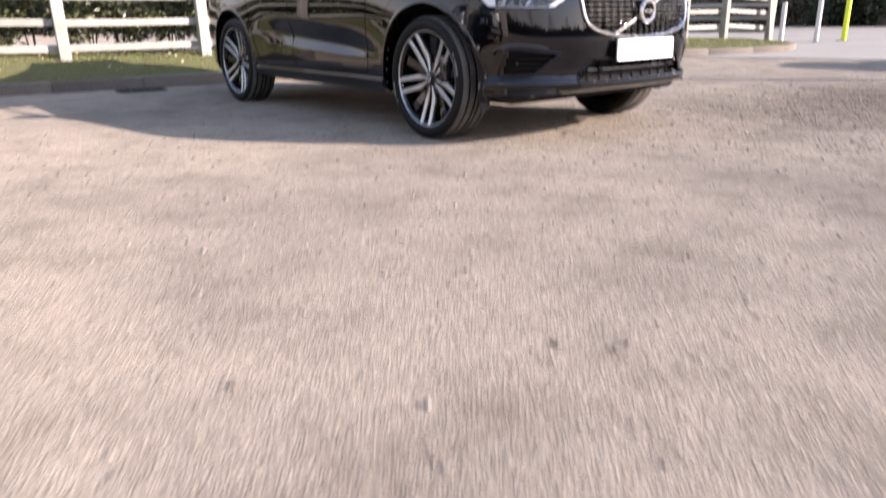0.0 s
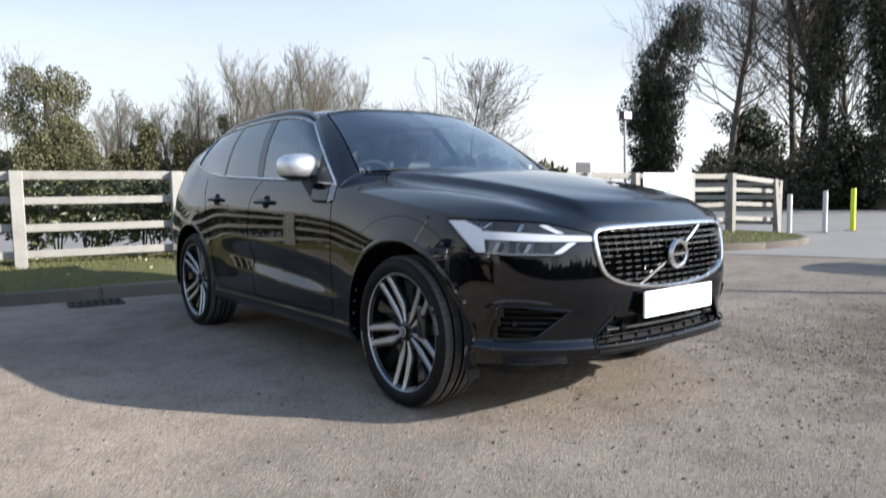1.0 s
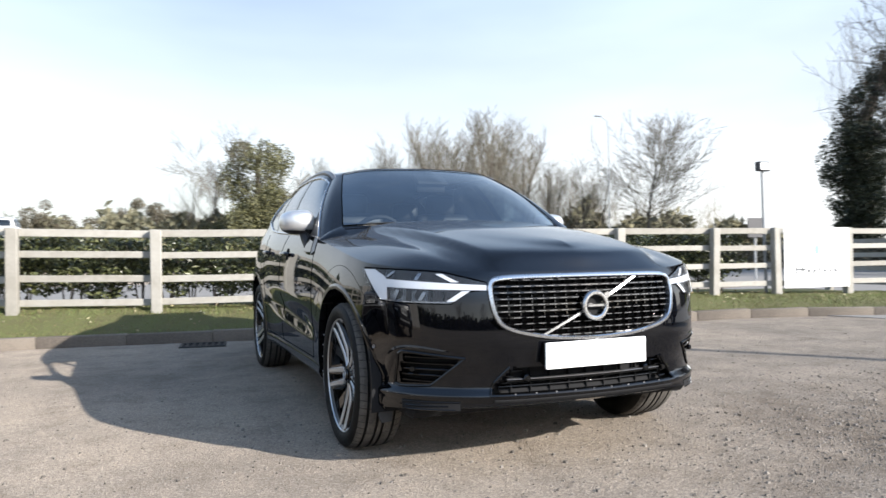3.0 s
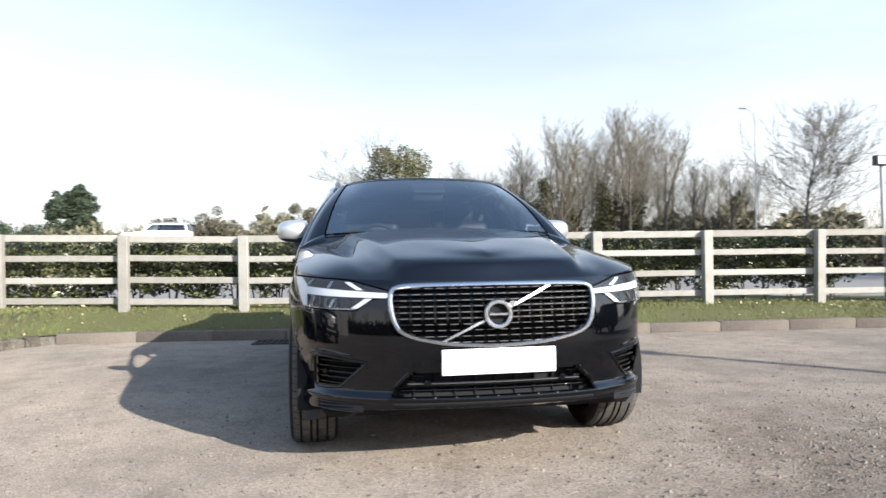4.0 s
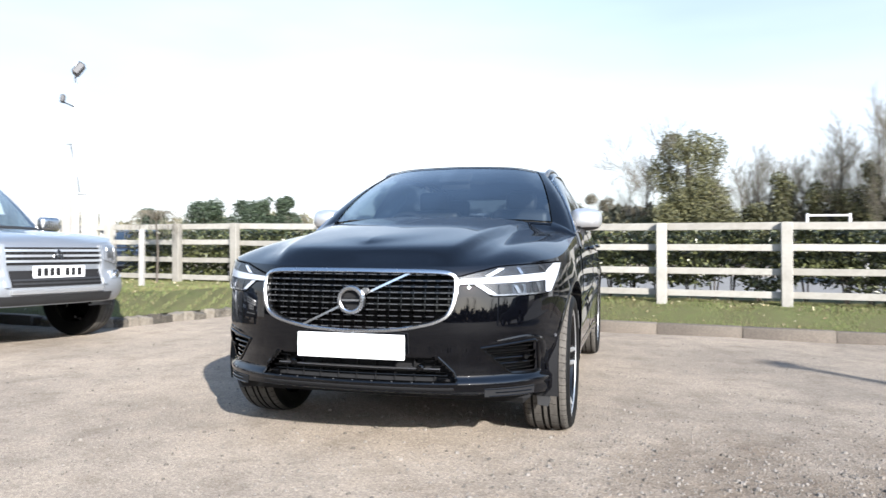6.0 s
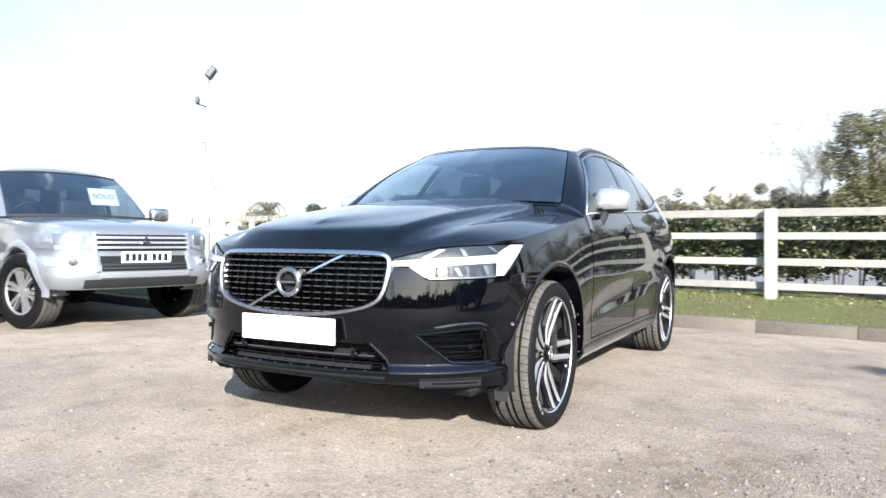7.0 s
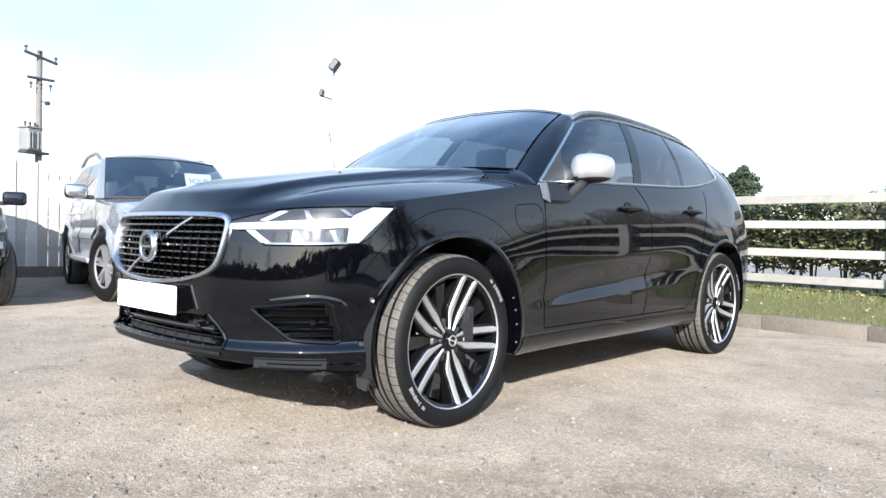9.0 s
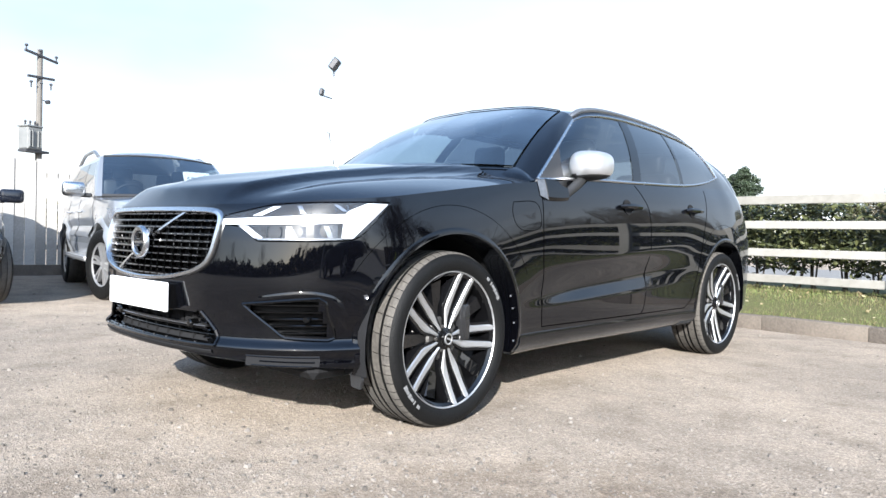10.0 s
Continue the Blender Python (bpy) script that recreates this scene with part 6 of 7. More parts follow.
# frame: a bright band with a rolled profile
bm = bmesh.new()
n = len(loop)
cx, cz = 0.0, 0.735
prof = [(0.004, -0.045), (0.004, 0.011), (0.008, 0.016), (0.019, 0.015), (0.0235, 0.008), (0.0235, -0.006)]
rings = []
for i, (x, z) in enumerate(loop):
    x0, z0 = loop[i - 1]
    x1, z1 = loop[(i + 1) % n]
    nn = Vector((z0 - z1, x1 - x0)).normalized()
    if nn.dot(Vector((x - cx, z - cz))) < 0:
        nn = -nn
    rings.append([bm.verts.new(nose(x + nn.x * (d - 0.016), z + nn.y * (d - 0.016), o)) for d, o in prof])
for i in range(n):
    a, b = rings[i], rings[(i + 1) % n]
    for j in range(len(prof) - 1):
        bm.faces.new((a[j], b[j], b[j + 1], a[j + 1]))
part("frame", bm, M_CHROME, grille, "satin chrome grille surround", smooth=True)
bm = bmesh.new()
face_patch(bm, [[(max(-grille_half(z), min(grille_half(z), 0.49 * i / 20)), z) for z in [.592 + .278 * j / 12 for j in range(13)]] for i in range(-20, 21)], -0.055)
part("backing", bm, M_LINER, grille)
for j in range(10):
    z = .612 + j * 0.0268
    bm = bmesh.new()
    w = grille_half(z) - 0.012
    prev = None
    for i in range(41):
        x = -w + 2 * w * i / 40
        ring = [bm.verts.new(nose(x, z + dz, o)) for dz, o in ((-.0065, -.040), (-.0065, -.010), (-.0035, -.004), (.0035, -.004), (.0065, -.010), (.0065, -.040))]
        if prev:
            for k in range(5):
                bm.faces.new((prev[k], ring[k], ring[k + 1], prev[k + 1]))
        prev = ring
    part("slat", bm, M_GLOSS, grille, smooth=True)
for i in range(-8, 9):
    x = i * 0.056
    zs = [z for z in [.60 + .002 * k for k in range(136)] if grille_half(z) > abs(x) + 0.01]
    if not zs:
        continue
    bm = bmesh.new()
    prev = None
    for k in range(13):
        z = zs[0] + (zs[-1] - zs[0]) * k / 12
        ring = [bm.verts.new(nose(x + dx, z, o)) for dx, o in ((-.0025, -.05), (-.0025, -.034), (.0025, -.034), (.0025, -.05))]
        if prev:
            for q in range(3):
                bm.faces.new((prev[q], ring[q], ring[q + 1], prev[q + 1]))
        prev = ring
    part("mullion", bm, M_GLOSS, grille)
# small bright chips on the slats
chip = bm_mesh(boxed((0, 0, 0), (0.036, 0.004, 0.0024)), "slat_insert")
chip.materials.append(M_CHIP)
for j in range(10):
    z = .612 + j * 0.0268
    for i in range(-8, 8):
        x = (i + 0.5) * 0.056
        if abs(x) < grille_half(z) - 0.04:
            part("slat_insert", chip, None, grille, at=Matrix.Translation(nose(x, z, -0.003)))
# badge: ring, arrow and slanting bar
badge = new("badge")
badge.parent = car
bc = nose(0, .735, 0.014)
bm = bmesh.new()
lathe(bm, [(.046, .004), (.047, .016), (.052, .020), (.062, .020), (.067, .014), (.068, .002)], 48, Matrix.Translation(bc) @ Matrix.Rotation(radians(-90), 4, "Z"))
part("ring", bm, M_CHROME, badge, smooth=True)
bm = bmesh.new()
lathe(bm, [(.001, -.012), (.047, -.010)], 32, Matrix.Translation(bc) @ Matrix.Rotation(radians(-90), 4, "Z"))
part("disc", bm, M_LINER, badge)
part("band", boxed(bc + Vector((0, -0.012, 0)), (0.10, 0.006, 0.020), 0.003), M_GLOSS, badge, "dark name band of the badge")
part("name_bar", boxed(bc + Vector((0, -0.0155, 0)), (0.082, 0.003, 0.009), 0), M_CHROME, badge)
ba = math.atan2(0.265, 0.535)
for x0, x1 in ((-.262, -.062), (.062, .262)):
    bm = bmesh.new()
    a, b = Vector((x0, 0, .735 + math.tan(ba) * x0 * 0.97)), Vector((x1, 0, .735 + math.tan(ba) * x1 * 0.97))
    prev = None
    for k in range(9):
        q = a.lerp(b, k / 8)
        nrm = Vector((-math.sin(ba), math.cos(ba)))
        ring = [bm.verts.new(nose(q.x + nrm.x * d, q.z + nrm.y * d, o)) for d, o in ((-.0062, -.012), (-.0050, .006), (.0050, .006), (.0062, -.012))]
        if prev:
            for i in range(3):
                bm.faces.new((prev[i], ring[i], ring[i + 1], prev[i + 1]))
        prev = ring
    part("slanting_bar", bm, M_CHROME, badge, smooth=True)
am = Matrix.Translation(bc + Vector((0.060, -0.006, 0.040))) @ Matrix.Rotation(-ba - radians(8), 4, "Y")
bm = bmesh.new()
prism(bm, [(-.006, -.012), (.012, -.014), (.030, .0), (.012, .014), (-.006, .012)], 0.012, am)
part("arrow", bm, M_CHROME, badge)

# number plate
part("number_plate", boxed(nose(0, .527, 0.030) + Vector((0, 0.0, 0)), (0.524, 0.012, 0.114), 0.005, seg=2), M_PLATE, car, "blanked-out white number plate")
part("plate_plinth", boxed(nose(0, .527, 0.008), (0.50, 0.05, 0.10), 0.004), M_GLOSS, car)

# lower intake
intake = new("lower_intake")
intake.parent = car
bm = bmesh.new()
face_patch(bm, [[(lower_half(z) * i / 20, z) for z in [.352 + .135 * j / 6 for j in range(7)]] for i in range(-20, 21)], -0.06)
part("backing", bm, M_LINER, intake)


def nose_bar(x0, x1, z0, z1, h, o, mm, name, parent, thick=0.03, nn_=24):
    bm = bmesh.new()
    prev = None
    for i in range(nn_ + 1):
        f = i / nn_
        x, z = x0 + (x1 - x0) * f, z0 + (z1 - z0) * f
        ring = [bm.verts.new(nose(x, z + dz, oo)) for dz, oo in ((-h / 2, o - thick), (-h / 2, o - .003), (-h / 2 + .003, o), (h / 2 - .003, o), (h / 2, o - .003), (h / 2, o - thick))]
        if prev:
            for k in range(5):
                bm.faces.new((prev[k], ring[k], ring[k + 1], prev[k + 1]))
        prev = ring
    return part(name, bm, mm, parent, smooth=True)


nose_bar(-.405, .405, .424, .424, .005, -.004, M_CHIP, "bright_strip", intake)
nose_bar(-.405, .405, .416, .416, .010, -.010, M_GLOSS, "slat", intake)
nose_bar(-.44, .44, .392, .392, .008, -.030, M_GLOSS, "slat", intake)
nose_bar(-.480, .480, .363, .363, .010, -.004, M_GLOSS, "slat", intake)
for i in range(-4, 5):
    part("fin", boxed(nose(i * 0.095, .42, -0.045), (0.005, 0.02, 0.11), 0), M_LINER, intake)
    part("stud", boxed(nose(i * 0.095, .3665, -0.002), (0.007, 0.004, 0.003), 0), M_CHIP, intake)
rimp = [(x, 0, z) for x, z in ((-.398, .482), (-.463, .415), (-.487, .362), (0, .358), (.487, .362), (.463, .415), (.398, .482))]
bm = bmesh.new()
for q0, q1 in zip(rimp, rimp[1:]):
    tube(bm, [nose(q0[0] + (q1[0] - q0[0]) * k / 14, q0[2] + (q1[2] - q0[2]) * k / 14, 0.002) for k in range(15)], 0.006, 6)
part("rim", bm, M_GLOSS, intake, smooth=True)
for sg in (1, -1):
    for zz, xa, xb in ((.462, .335, .392), (.438, .375, .412), (.410, .39, .432), (.384, .40, .446)):
        nose_bar(sg * xa, sg * xb, zz, zz, .007, -.004, M_GLOSS, "end_blade", intake, 0.03, 6)
    bm = bmesh.new()
    lathe(bm, [(.001, .006), (.012, .005), (.017, 0.0), (.018, -.03)], 16, Matrix.Translation(nose(sg * .315, .428, 0.0)) @ Matrix.Rotation(radians(-90), 4, "Z"))
    part("sensor", bm, M_GLOSS, intake, smooth=True)
nose_bar(-.47, .47, .337, .337, .014, .005, M_LINER, "splitter", car, 0.05, 36)

# side vents
for sg in (1, -1):
    vent = new("side_vent")
    vent.parent = car
    bm = bmesh.new()
    xs = [.585 + .226 * i / 16 for i in range(17)]
    vlo = lambda x: pch([.58, .70, .79, .82], [.515, .405, .397, .397], x)
    vhi = lambda x: pch([.58, .79, .82], [.528, .546, .538], x)
    face_patch(bm, [[(sg * x, vlo(x) + (vhi(x) - vlo(x)) * j / 5) for j in range(6)] for x in xs], -0.045)
    part("backing", bm, M_LINER, vent)
    for j in range(5):
        z = .415 + j * .026
        x0 = min(x for x in [.58 + .005 * k for k in range(48)] if vlo(x) < z - 0.004)
        nose_bar(sg * (x0 + .006), sg * .804, z, z + .003, .010, -.008, M_GLOSS, "blade", vent, 0.03, 12)
    out = [(.582, .521), (.690, .410), (.704, .400), (.800, .392), (.812, .400), (.815, .534), (.802, .549), (.582, .521)]
    bm = bmesh.new()
    rp_ = []
    for (xa, za), (xb, zb_) in zip(out, out[1:]):
        kk = max(2, int(math.hypot(xb - xa, zb_ - za) / 0.012))
        rp_ += [nose(sg * (xa + (xb - xa) * k / kk), za + (zb_ - za) * k / kk, 0.002) for k in range(kk)]
    tube(bm, rp_ + rp_[:1], 0.006, 6)
    part("rim", bm, M_GLOSS, vent, smooth=True)
    # brow over the vent and the pod edge beside it
    brow = spline([(.578, 0, .524), (.66, 0, .546), (.745, 0, .562), (.800, 0, .562), (.830, 0, .540), (.840, 0, .475), (.842, 0, .402)], 36)
    bm = bmesh.new()
    rings = []
    for k, p in enumerate(brow):
        t = brow[min(k + 1, 36)] - brow[max(k - 1, 0)]
        nn = Vector((-t.z, t.x)).normalized()
        fade = sm(0, 8, k) * sm(0, 4, 36 - k)
        rings.append([bm.verts.new(nose(sg * (p.x + nn.x * d), p.z + nn.y * d, o * fade - 0.001)) for d, o in ((-.016, -.03), (-.011, .002), (-.006, .0045), (.000, .0045), (.006, .003), (.013, .0003))])
    for p, q in zip(rings, rings[1:]):
        for j in range(5):
            bm.faces.new((p[j], q[j], q[j + 1], p[j + 1]))
    part("brow", bm, M_BLACK, vent, smooth=True)
    # scoop under the ledge with two dull blades
    scoop = new("bumper_scoop")
    scoop.parent = car
    bm = bmesh.new()
    face_patch(bm, [[(sg * (.60 + .20 * i / 10), zz) for zz in (.298, .308, .318, .328, .338)] for i in range(11)], 0.0015)
    part("backing", bm, M_LINER, scoop)
    for zz, xa, xb in ((.333, .60, .80), (.316, .645, .79), (.300, .62, .785)):
        nose_bar(sg * xa, sg * xb, zz, zz - .003, .007, .004, M_GLOSS, "blade", scoop, 0.006, 12)
    bm = bmesh.new()
    lathe(bm, [(.001, .008), (.010, .008), (.013, .004), (.013, -.02)], 14, Matrix.Translation(nose(sg * .765, .47, 0.002)) @ Matrix.Rotation(radians(-90 + sg * 25), 4, "Z"))
    part("sensor", bm, M_GLOSS, vent, smooth=True)
    bm = bmesh.new()
    q = skin(sg * 4.75, .555, 0.002)
    lathe(bm, [(.001, .001), (.005, .002), (.008, .003), (.009, -.02)], 16, Matrix.Translation(q) @ Matrix.Rotation(radians(-32) if sg > 0 else radians(-148), 4, "Z"))
    part("camera_eye", bm, M_CHIP, car, smooth=True)

# headlamps
HU = lambda s: pch([2.10, 2.6, 3.06, 3.74, 4.28, 4.74, 5.16], [.842, .868, .888, .897, .902, .906, .909], s)
HL = lambda s: pch([2.10, 2.5, 2.80, 3.2, 4.28, 4.48, 5.16], [.818, .808, .759, .760, .767, .772, .905], s)
BLO = lambda s: pch([2.1, 3.2, 4.34], [.813, .818, .828], s)
BHI = lambda s: pch([2.1, 3.2, 4.34], [.834, .848, .862], s)


def lamp_sheet(bm, sg, s0, s1, lo, hi, off, ns_=30, nz_=6, rim=0.0):
    """A sheet on the body between two height curves; rim turns its edge inwards."""
    cols = []
    for i in range(ns_ + 1):
        s = s0 + (s1 - s0) * i / ns_
        cols.append([(s, lo(s) + (hi(s) - lo(s)) * j / nz_) for j in range(nz_ + 1)])
    g = [[bm.verts.new(skin(sg * s, z, off)) for s, z in c] for c in cols]
    for a, b in zip(g, g[1:]):
        for j in range(nz_):
            bm.faces.new((a[j], b[j], b[j + 1], a[j + 1]))
    if rim:
        lp = [c[0] for c in cols] + cols[-1][1:-1] + [c[-1] for c in cols[::-1]] + cols[0][-2:0:-1]
        tp_ = [c[0] for c in g] + g[-1][1:-1] + [c[-1] for c in g[::-1]] + g[0][-2:0:-1]
        lw = [bm.verts.new(skin(sg * s, z, off - rim)) for s, z in lp]
        k = len(lw)
        for i in range(k):
            bm.faces.new((tp_[i], tp_[(i + 1) % k], lw[(i + 1) % k], lw[i]))


def strap(bm, sg, a, b, w, off):
    """A narrow slanting strip from one (s, z) to another."""
    pts = []
    for k in range(9):
        t = k / 8
        s, z = a[0] + (b[0] - a[0]) * t, a[1] + (b[1] - a[1]) * t
        pts.append((bm.verts.new(skin(sg * (s - w * 2.2), z, off)), bm.verts.new(skin(sg * (s + w * 2.2), z, off))))
    for p, q in zip(pts, pts[1:]):
        bm.faces.new((p[0], q[0], q[1], p[1]))


M_DRL = mat("lit_daytime_lamp", (0.52, 0.54, 0.58), 0.25, col2=(0.46, 0.48, 0.52))
M_DRL.node_tree.nodes["Principled BSDF"].inputs["Emission Color"].default_value = (0.92, 0.96, 1.0, 1)
M_DRL.node_tree.nodes["Principled BSDF"].inputs["Emission Strength"].default_value = 0.05
for sg in (1, -1):
    hl = new("headlamp")
    hl.parent = car
    bm = bmesh.new()
    lamp_sheet(bm, sg, 2.10, 5.16, HL, HU, 0.0022, 48, 10)
    part("housing", bm, M_LAMPGREY, hl, smooth=True)
    bm = bmesh.new()
    lamp_sheet(bm, sg, 2.10, 4.36, BLO, BHI, 0.007, 30, 3, 0.004)
    part("running_lamp", bm, M_DRL, hl, "white bar of a T-shaped running lamp", smooth=True)
    bm = bmesh.new()
    zs = [.772 + .134 * k / 16 for k in range(17)]
    g = []
    for z in zs:
        sl = pch([.772, .826, .864, .906], [4.28, 4.32, 4.37, 4.76], z)
        sr = 4.48 + .64 * (z - .772) / .134
        g.append([bm.verts.new(skin(sg * (sl + (sr - sl) * j / 6), z, 0.0075)) for j in range(7)])
    for p, q in zip(g, g[1:]):
        for j in range(6):
            bm.faces.new((p[j], q[j], q[j + 1], p[j + 1]))
    part("running_lamp", bm, M_DRL, hl, "white slanting head of a T-shaped running lamp", smooth=True)
    bm = bmesh.new()
    lamp_sheet(bm, sg, 2.78, 4.30, HL, lambda s: HL(s) + .0065, 0.008, 24, 1, 0.003)
    part("lower_edge", bm, M_REFLECT, hl, smooth=True)
    for a, b in (((2.50, .810), (2.80, .766)), ((2.72, .848), (3.08, .884))):
        bm = bmesh.new()
        strap(bm, sg, a, b, 0.036, 0.006)
        part("corner_strip", bm, M_DRL, hl, smooth=True)
    for a, b in (((3.36, .806), (3.46, .770)), ((4.02, .816), (4.10, .772)), ((3.52, .888), (3.60, .858)), ((4.20, .896), (4.36, .872))):
        bm = bmesh.new()
        strap(bm, sg, a, b, 0.022, 0.0075)
        part("reflector_edge", bm, M_REFLECT, hl, smooth=True)
    for s0, s1, z0, z1, mm in ((3.28, 3.66, .768, .812, M_LAMPCHROME), (3.80, 4.22, .770, .822, M_LAMPCHROME), (3.50, 3.74, .856, .890, M_LAMPCHROME), (4.18, 4.42, .872, .898, M_LAMPCHROME), (2.92, 3.22, .768, .808, M_GLOSS)):
        bm = bmesh.new()
        lamp_sheet(bm, sg, s0, s1, lambda s: z0, lambda s: z1, 0.005, 12, 8, 0.003)
        cc = sum((v.co for v in bm.verts), Vector()) / len(bm.verts)
        for v in bm.verts:
            d = (v.co - cc).length
            v.co += Vector((-sg * 0.4, 0.9, 0)) * 0.005 * math.exp(-(d / 0.035) ** 2)
        part("reflector", bm, mm, hl, smooth=True)
    bm = bmesh.new()
    lamp_sheet(bm, sg, 2.10, 5.16, lambda s: HL(s) - 0.002, lambda s: HU(s) + 0.002, 0.012, 48, 10, 0.012)
    part("lens", bm, G_LENS, hl, smooth=True).visible_shadow = False
    bm = bmesh.new()
    rim_ = [(s, HL(s) - 0.004) for s in [2.1 + 3.06 * k / 60 for k in range(61)]] + [(s, HU(s) + 0.004) for s in [5.16 - 3.06 * k / 60 for k in range(61)]]
    tube(bm, [skin(sg * s, z, -0.001) for s, z in rim_ + rim_[:1]], 0.0035, 5)
    part("shut_line", bm, M_GAP, hl)

# ---- sides: mirrors, handles, panel gaps, sill ----
for sg in (1, -1):
    mir = new("door_mirror")
    mir.parent = car
    bm = bmesh.new()
    nu, nv = 28, 18
    cen, rad = Vector((0.938, 1.052, 1.179) if sg > 0 else (0.956, 0.975, 1.184)), (0.107, 0.112, 0.076)
    grid = []
    sgnp = lambda c, e: math.copysign(abs(c) ** e, c)
    for i in range(nu):
        a = 2 * math.pi * i / nu
        row = []
        for j in range(nv + 1):
            b = -math.pi / 2 + math.pi * j / nv
            p = Vector((sgnp(math.cos(b), .62) * sgnp(math.cos(a), .72) * rad[0], sgnp(math.cos(b), .62) * sgnp(math.sin(a), .8) * rad[1], sgnp(math.sin(b), .72) * rad[2]))
            if p.y > 0.030:
                p.y = 0.030
            p.z *= 1.0 - 0.08 * p.x / rad[0]
            p.y += 0.18 * (p.x - 0) ** 2 * 3 + 0.10 * p.x * 0.5
            row.append(bm.verts.new(((cen.x + p.x) * sg, cen.y + p.y, cen.z + p.z)))
        grid.append(row)
    for i in range(nu):
        for j in range(nv):
            a, b, c, d = grid[i][j], grid[(i + 1) % nu][j], grid[(i + 1) % nu][j + 1], grid[i][j + 1]
            bm.faces.new((a, b, c, d))
    bmesh.ops.remove_doubles(bm, verts=bm.verts[:], dist=0.0004)
    me = bm_mesh(bm, "cap", True)
    me.materials.append(M_SATIN)
    me.materials.append(M_TRIM)
    for f in me.polygons:
        if f.center.z < cen.z - 0.052:
            f.material_index = 1
    part("cap", me, None, mir, "satin silver mirror cap")
    bm = bmesh.new()
    tube(bm, [(sg * (cen.x - .030), cen.y - .03, 1.128), (sg * (cen.x - .034), cen.y - .07, 1.085), (sg * 0.905, 0.86, 1.022), (sg * 0.885, 0.80, 1.010)], [0.026, 0.028, 0.030, 0.026], 10)
    part("stalk", bm, M_TRIM, mir, smooth=True)
    bm = bmesh.new()
    foot = [[bm.verts.new(flank(.664 + .180 * i / 8, .976 + .010 * (i / 8) ** 3 + (.108 - .012 * i / 8) * j / 6, 0.014 - 0.012 * (1 - min(1, j / 1.0)), sg)) for j in range(7)] for i in range(9)]
    for p, q in zip(foot, foot[1:]):
        for j in range(6):
            bm.faces.new((p[j], q[j], q[j + 1], p[j + 1]))
    for p in (foot[0], foot[-1]):
        back = [bm.verts.new(v.co - Vector((sg * 0.03, 0, 0))) for v in p]
        for j in range(6):
            bm.faces.new((p[j], back[j], back[j + 1], p[j + 1]))
    part("foot", bm, M_GLOSS, mir, smooth=True)
    bm = bmesh.new()
    front = [[bm.verts.new(flank(.612 + .052 * i / 6, (.998 - .020 * i / 6) + (.074 + .028 * i / 6) * j / 6, 0.003 + 0.008 * math.sin(math.pi / 2 * i / 6), sg)) for j in range(7)] for i in range(7)]
    for p, q in zip(front, front[1:]):
        for j in range(6):
            bm.faces.new((p[j], q[j], q[j + 1], p[j + 1]))
    part("foot_panel", bm, M_RAIL, mir, "bright satin panel before the mirror foot", smooth=True)
    bm = boxed((sg * cen.x, cen.y + 0.040, cen.z + 0.004), (0.165, 0.006, 0.105), 0.003)
    part("mirror_glass", bm, M_REFLECT, mir)
    # door handles
    for y, hz in ((1.475, .982), (2.345, .998)):
        bm = bmesh.new()
        pts = [flank(y - .105, hz, 0.004, sg), flank(y - .085, hz + .002, 0.026, sg), flank(y, hz + .004, 0.034, sg), flank(y + .085, hz + .004, 0.028, sg), flank(y + .10, hz + .003, 0.004, sg)]
        tube(bm, pts, [0.010, 0.015, 0.016, 0.016, 0.012], 8)
        h = part("door_handle", bm, M_GLOSS, car, smooth=True)
        bm = bmesh.new()
        cup = [[bm.verts.new(flank(y - .02 + q * 1.15 * math.cos(t), hz + q * math.sin(t), 0.0015 + 0.002 * q / .042, sg)) for t in [2 * math.pi * k / 24 for k in range(24)]] for q in (.042, .036, .02, .002)]
        for p, q in zip(cup, cup[1:]):
            for k in range(24):
                bm.faces.new((p[k], p[(k + 1) % 24], q[(k + 1) % 24], q[k]))
        part("handle_cup", bm, M_LINER, h)

    # panel gaps
    def gap(pts, name="shut_line"):
        bm = bmesh.new()
        P = spline([(y, z, 0) for y, z in pts], 30)
        tube(bm, [flank(p.x, p.y, -0.0008, sg) for p in P], 0.0030, 5)
        part(name, bm, M_GAP, body)
    gap([(.615, 1.065), (.628, .98), (.620, .86), (.622, .72), (.636, .60), (.640, .45), (.648, .37)])
    gap([(1.60, 1.115), (1.665, 1.05), (1.72, .95), (1.725, .65), (1.70, .42), (1.67, .366)])
    gap([(2.66, 1.15), (2.60, 1.02), (2.50, .86), (2.44, .70), (2.38, .52), (2.34, .42), (2.26, .366)])
    gap([(.648, .366), (1.4, .364), (2.26, .366)])
    # sill moulding
    bm = bmesh.new()
    prev = None
    for k in range(33):
        y = .46 + 1.95 * k / 32
        ring = []
        for z, o in ((.242, -.05), (.246, -.004), (.258, .004), (.280, .009), (.305, .009), (.330, .005), (.350, -.002), (.356, -.008)):
            ring.append(bm.verts.new(flank(y, z, o, sg)))
        if prev:
            for i in range(7):
                bm.faces.new((prev[i], ring[i], ring[i + 1], prev[i + 1]))
        prev = ring
    part("sill", bm, M_BLACK, car, smooth=True)
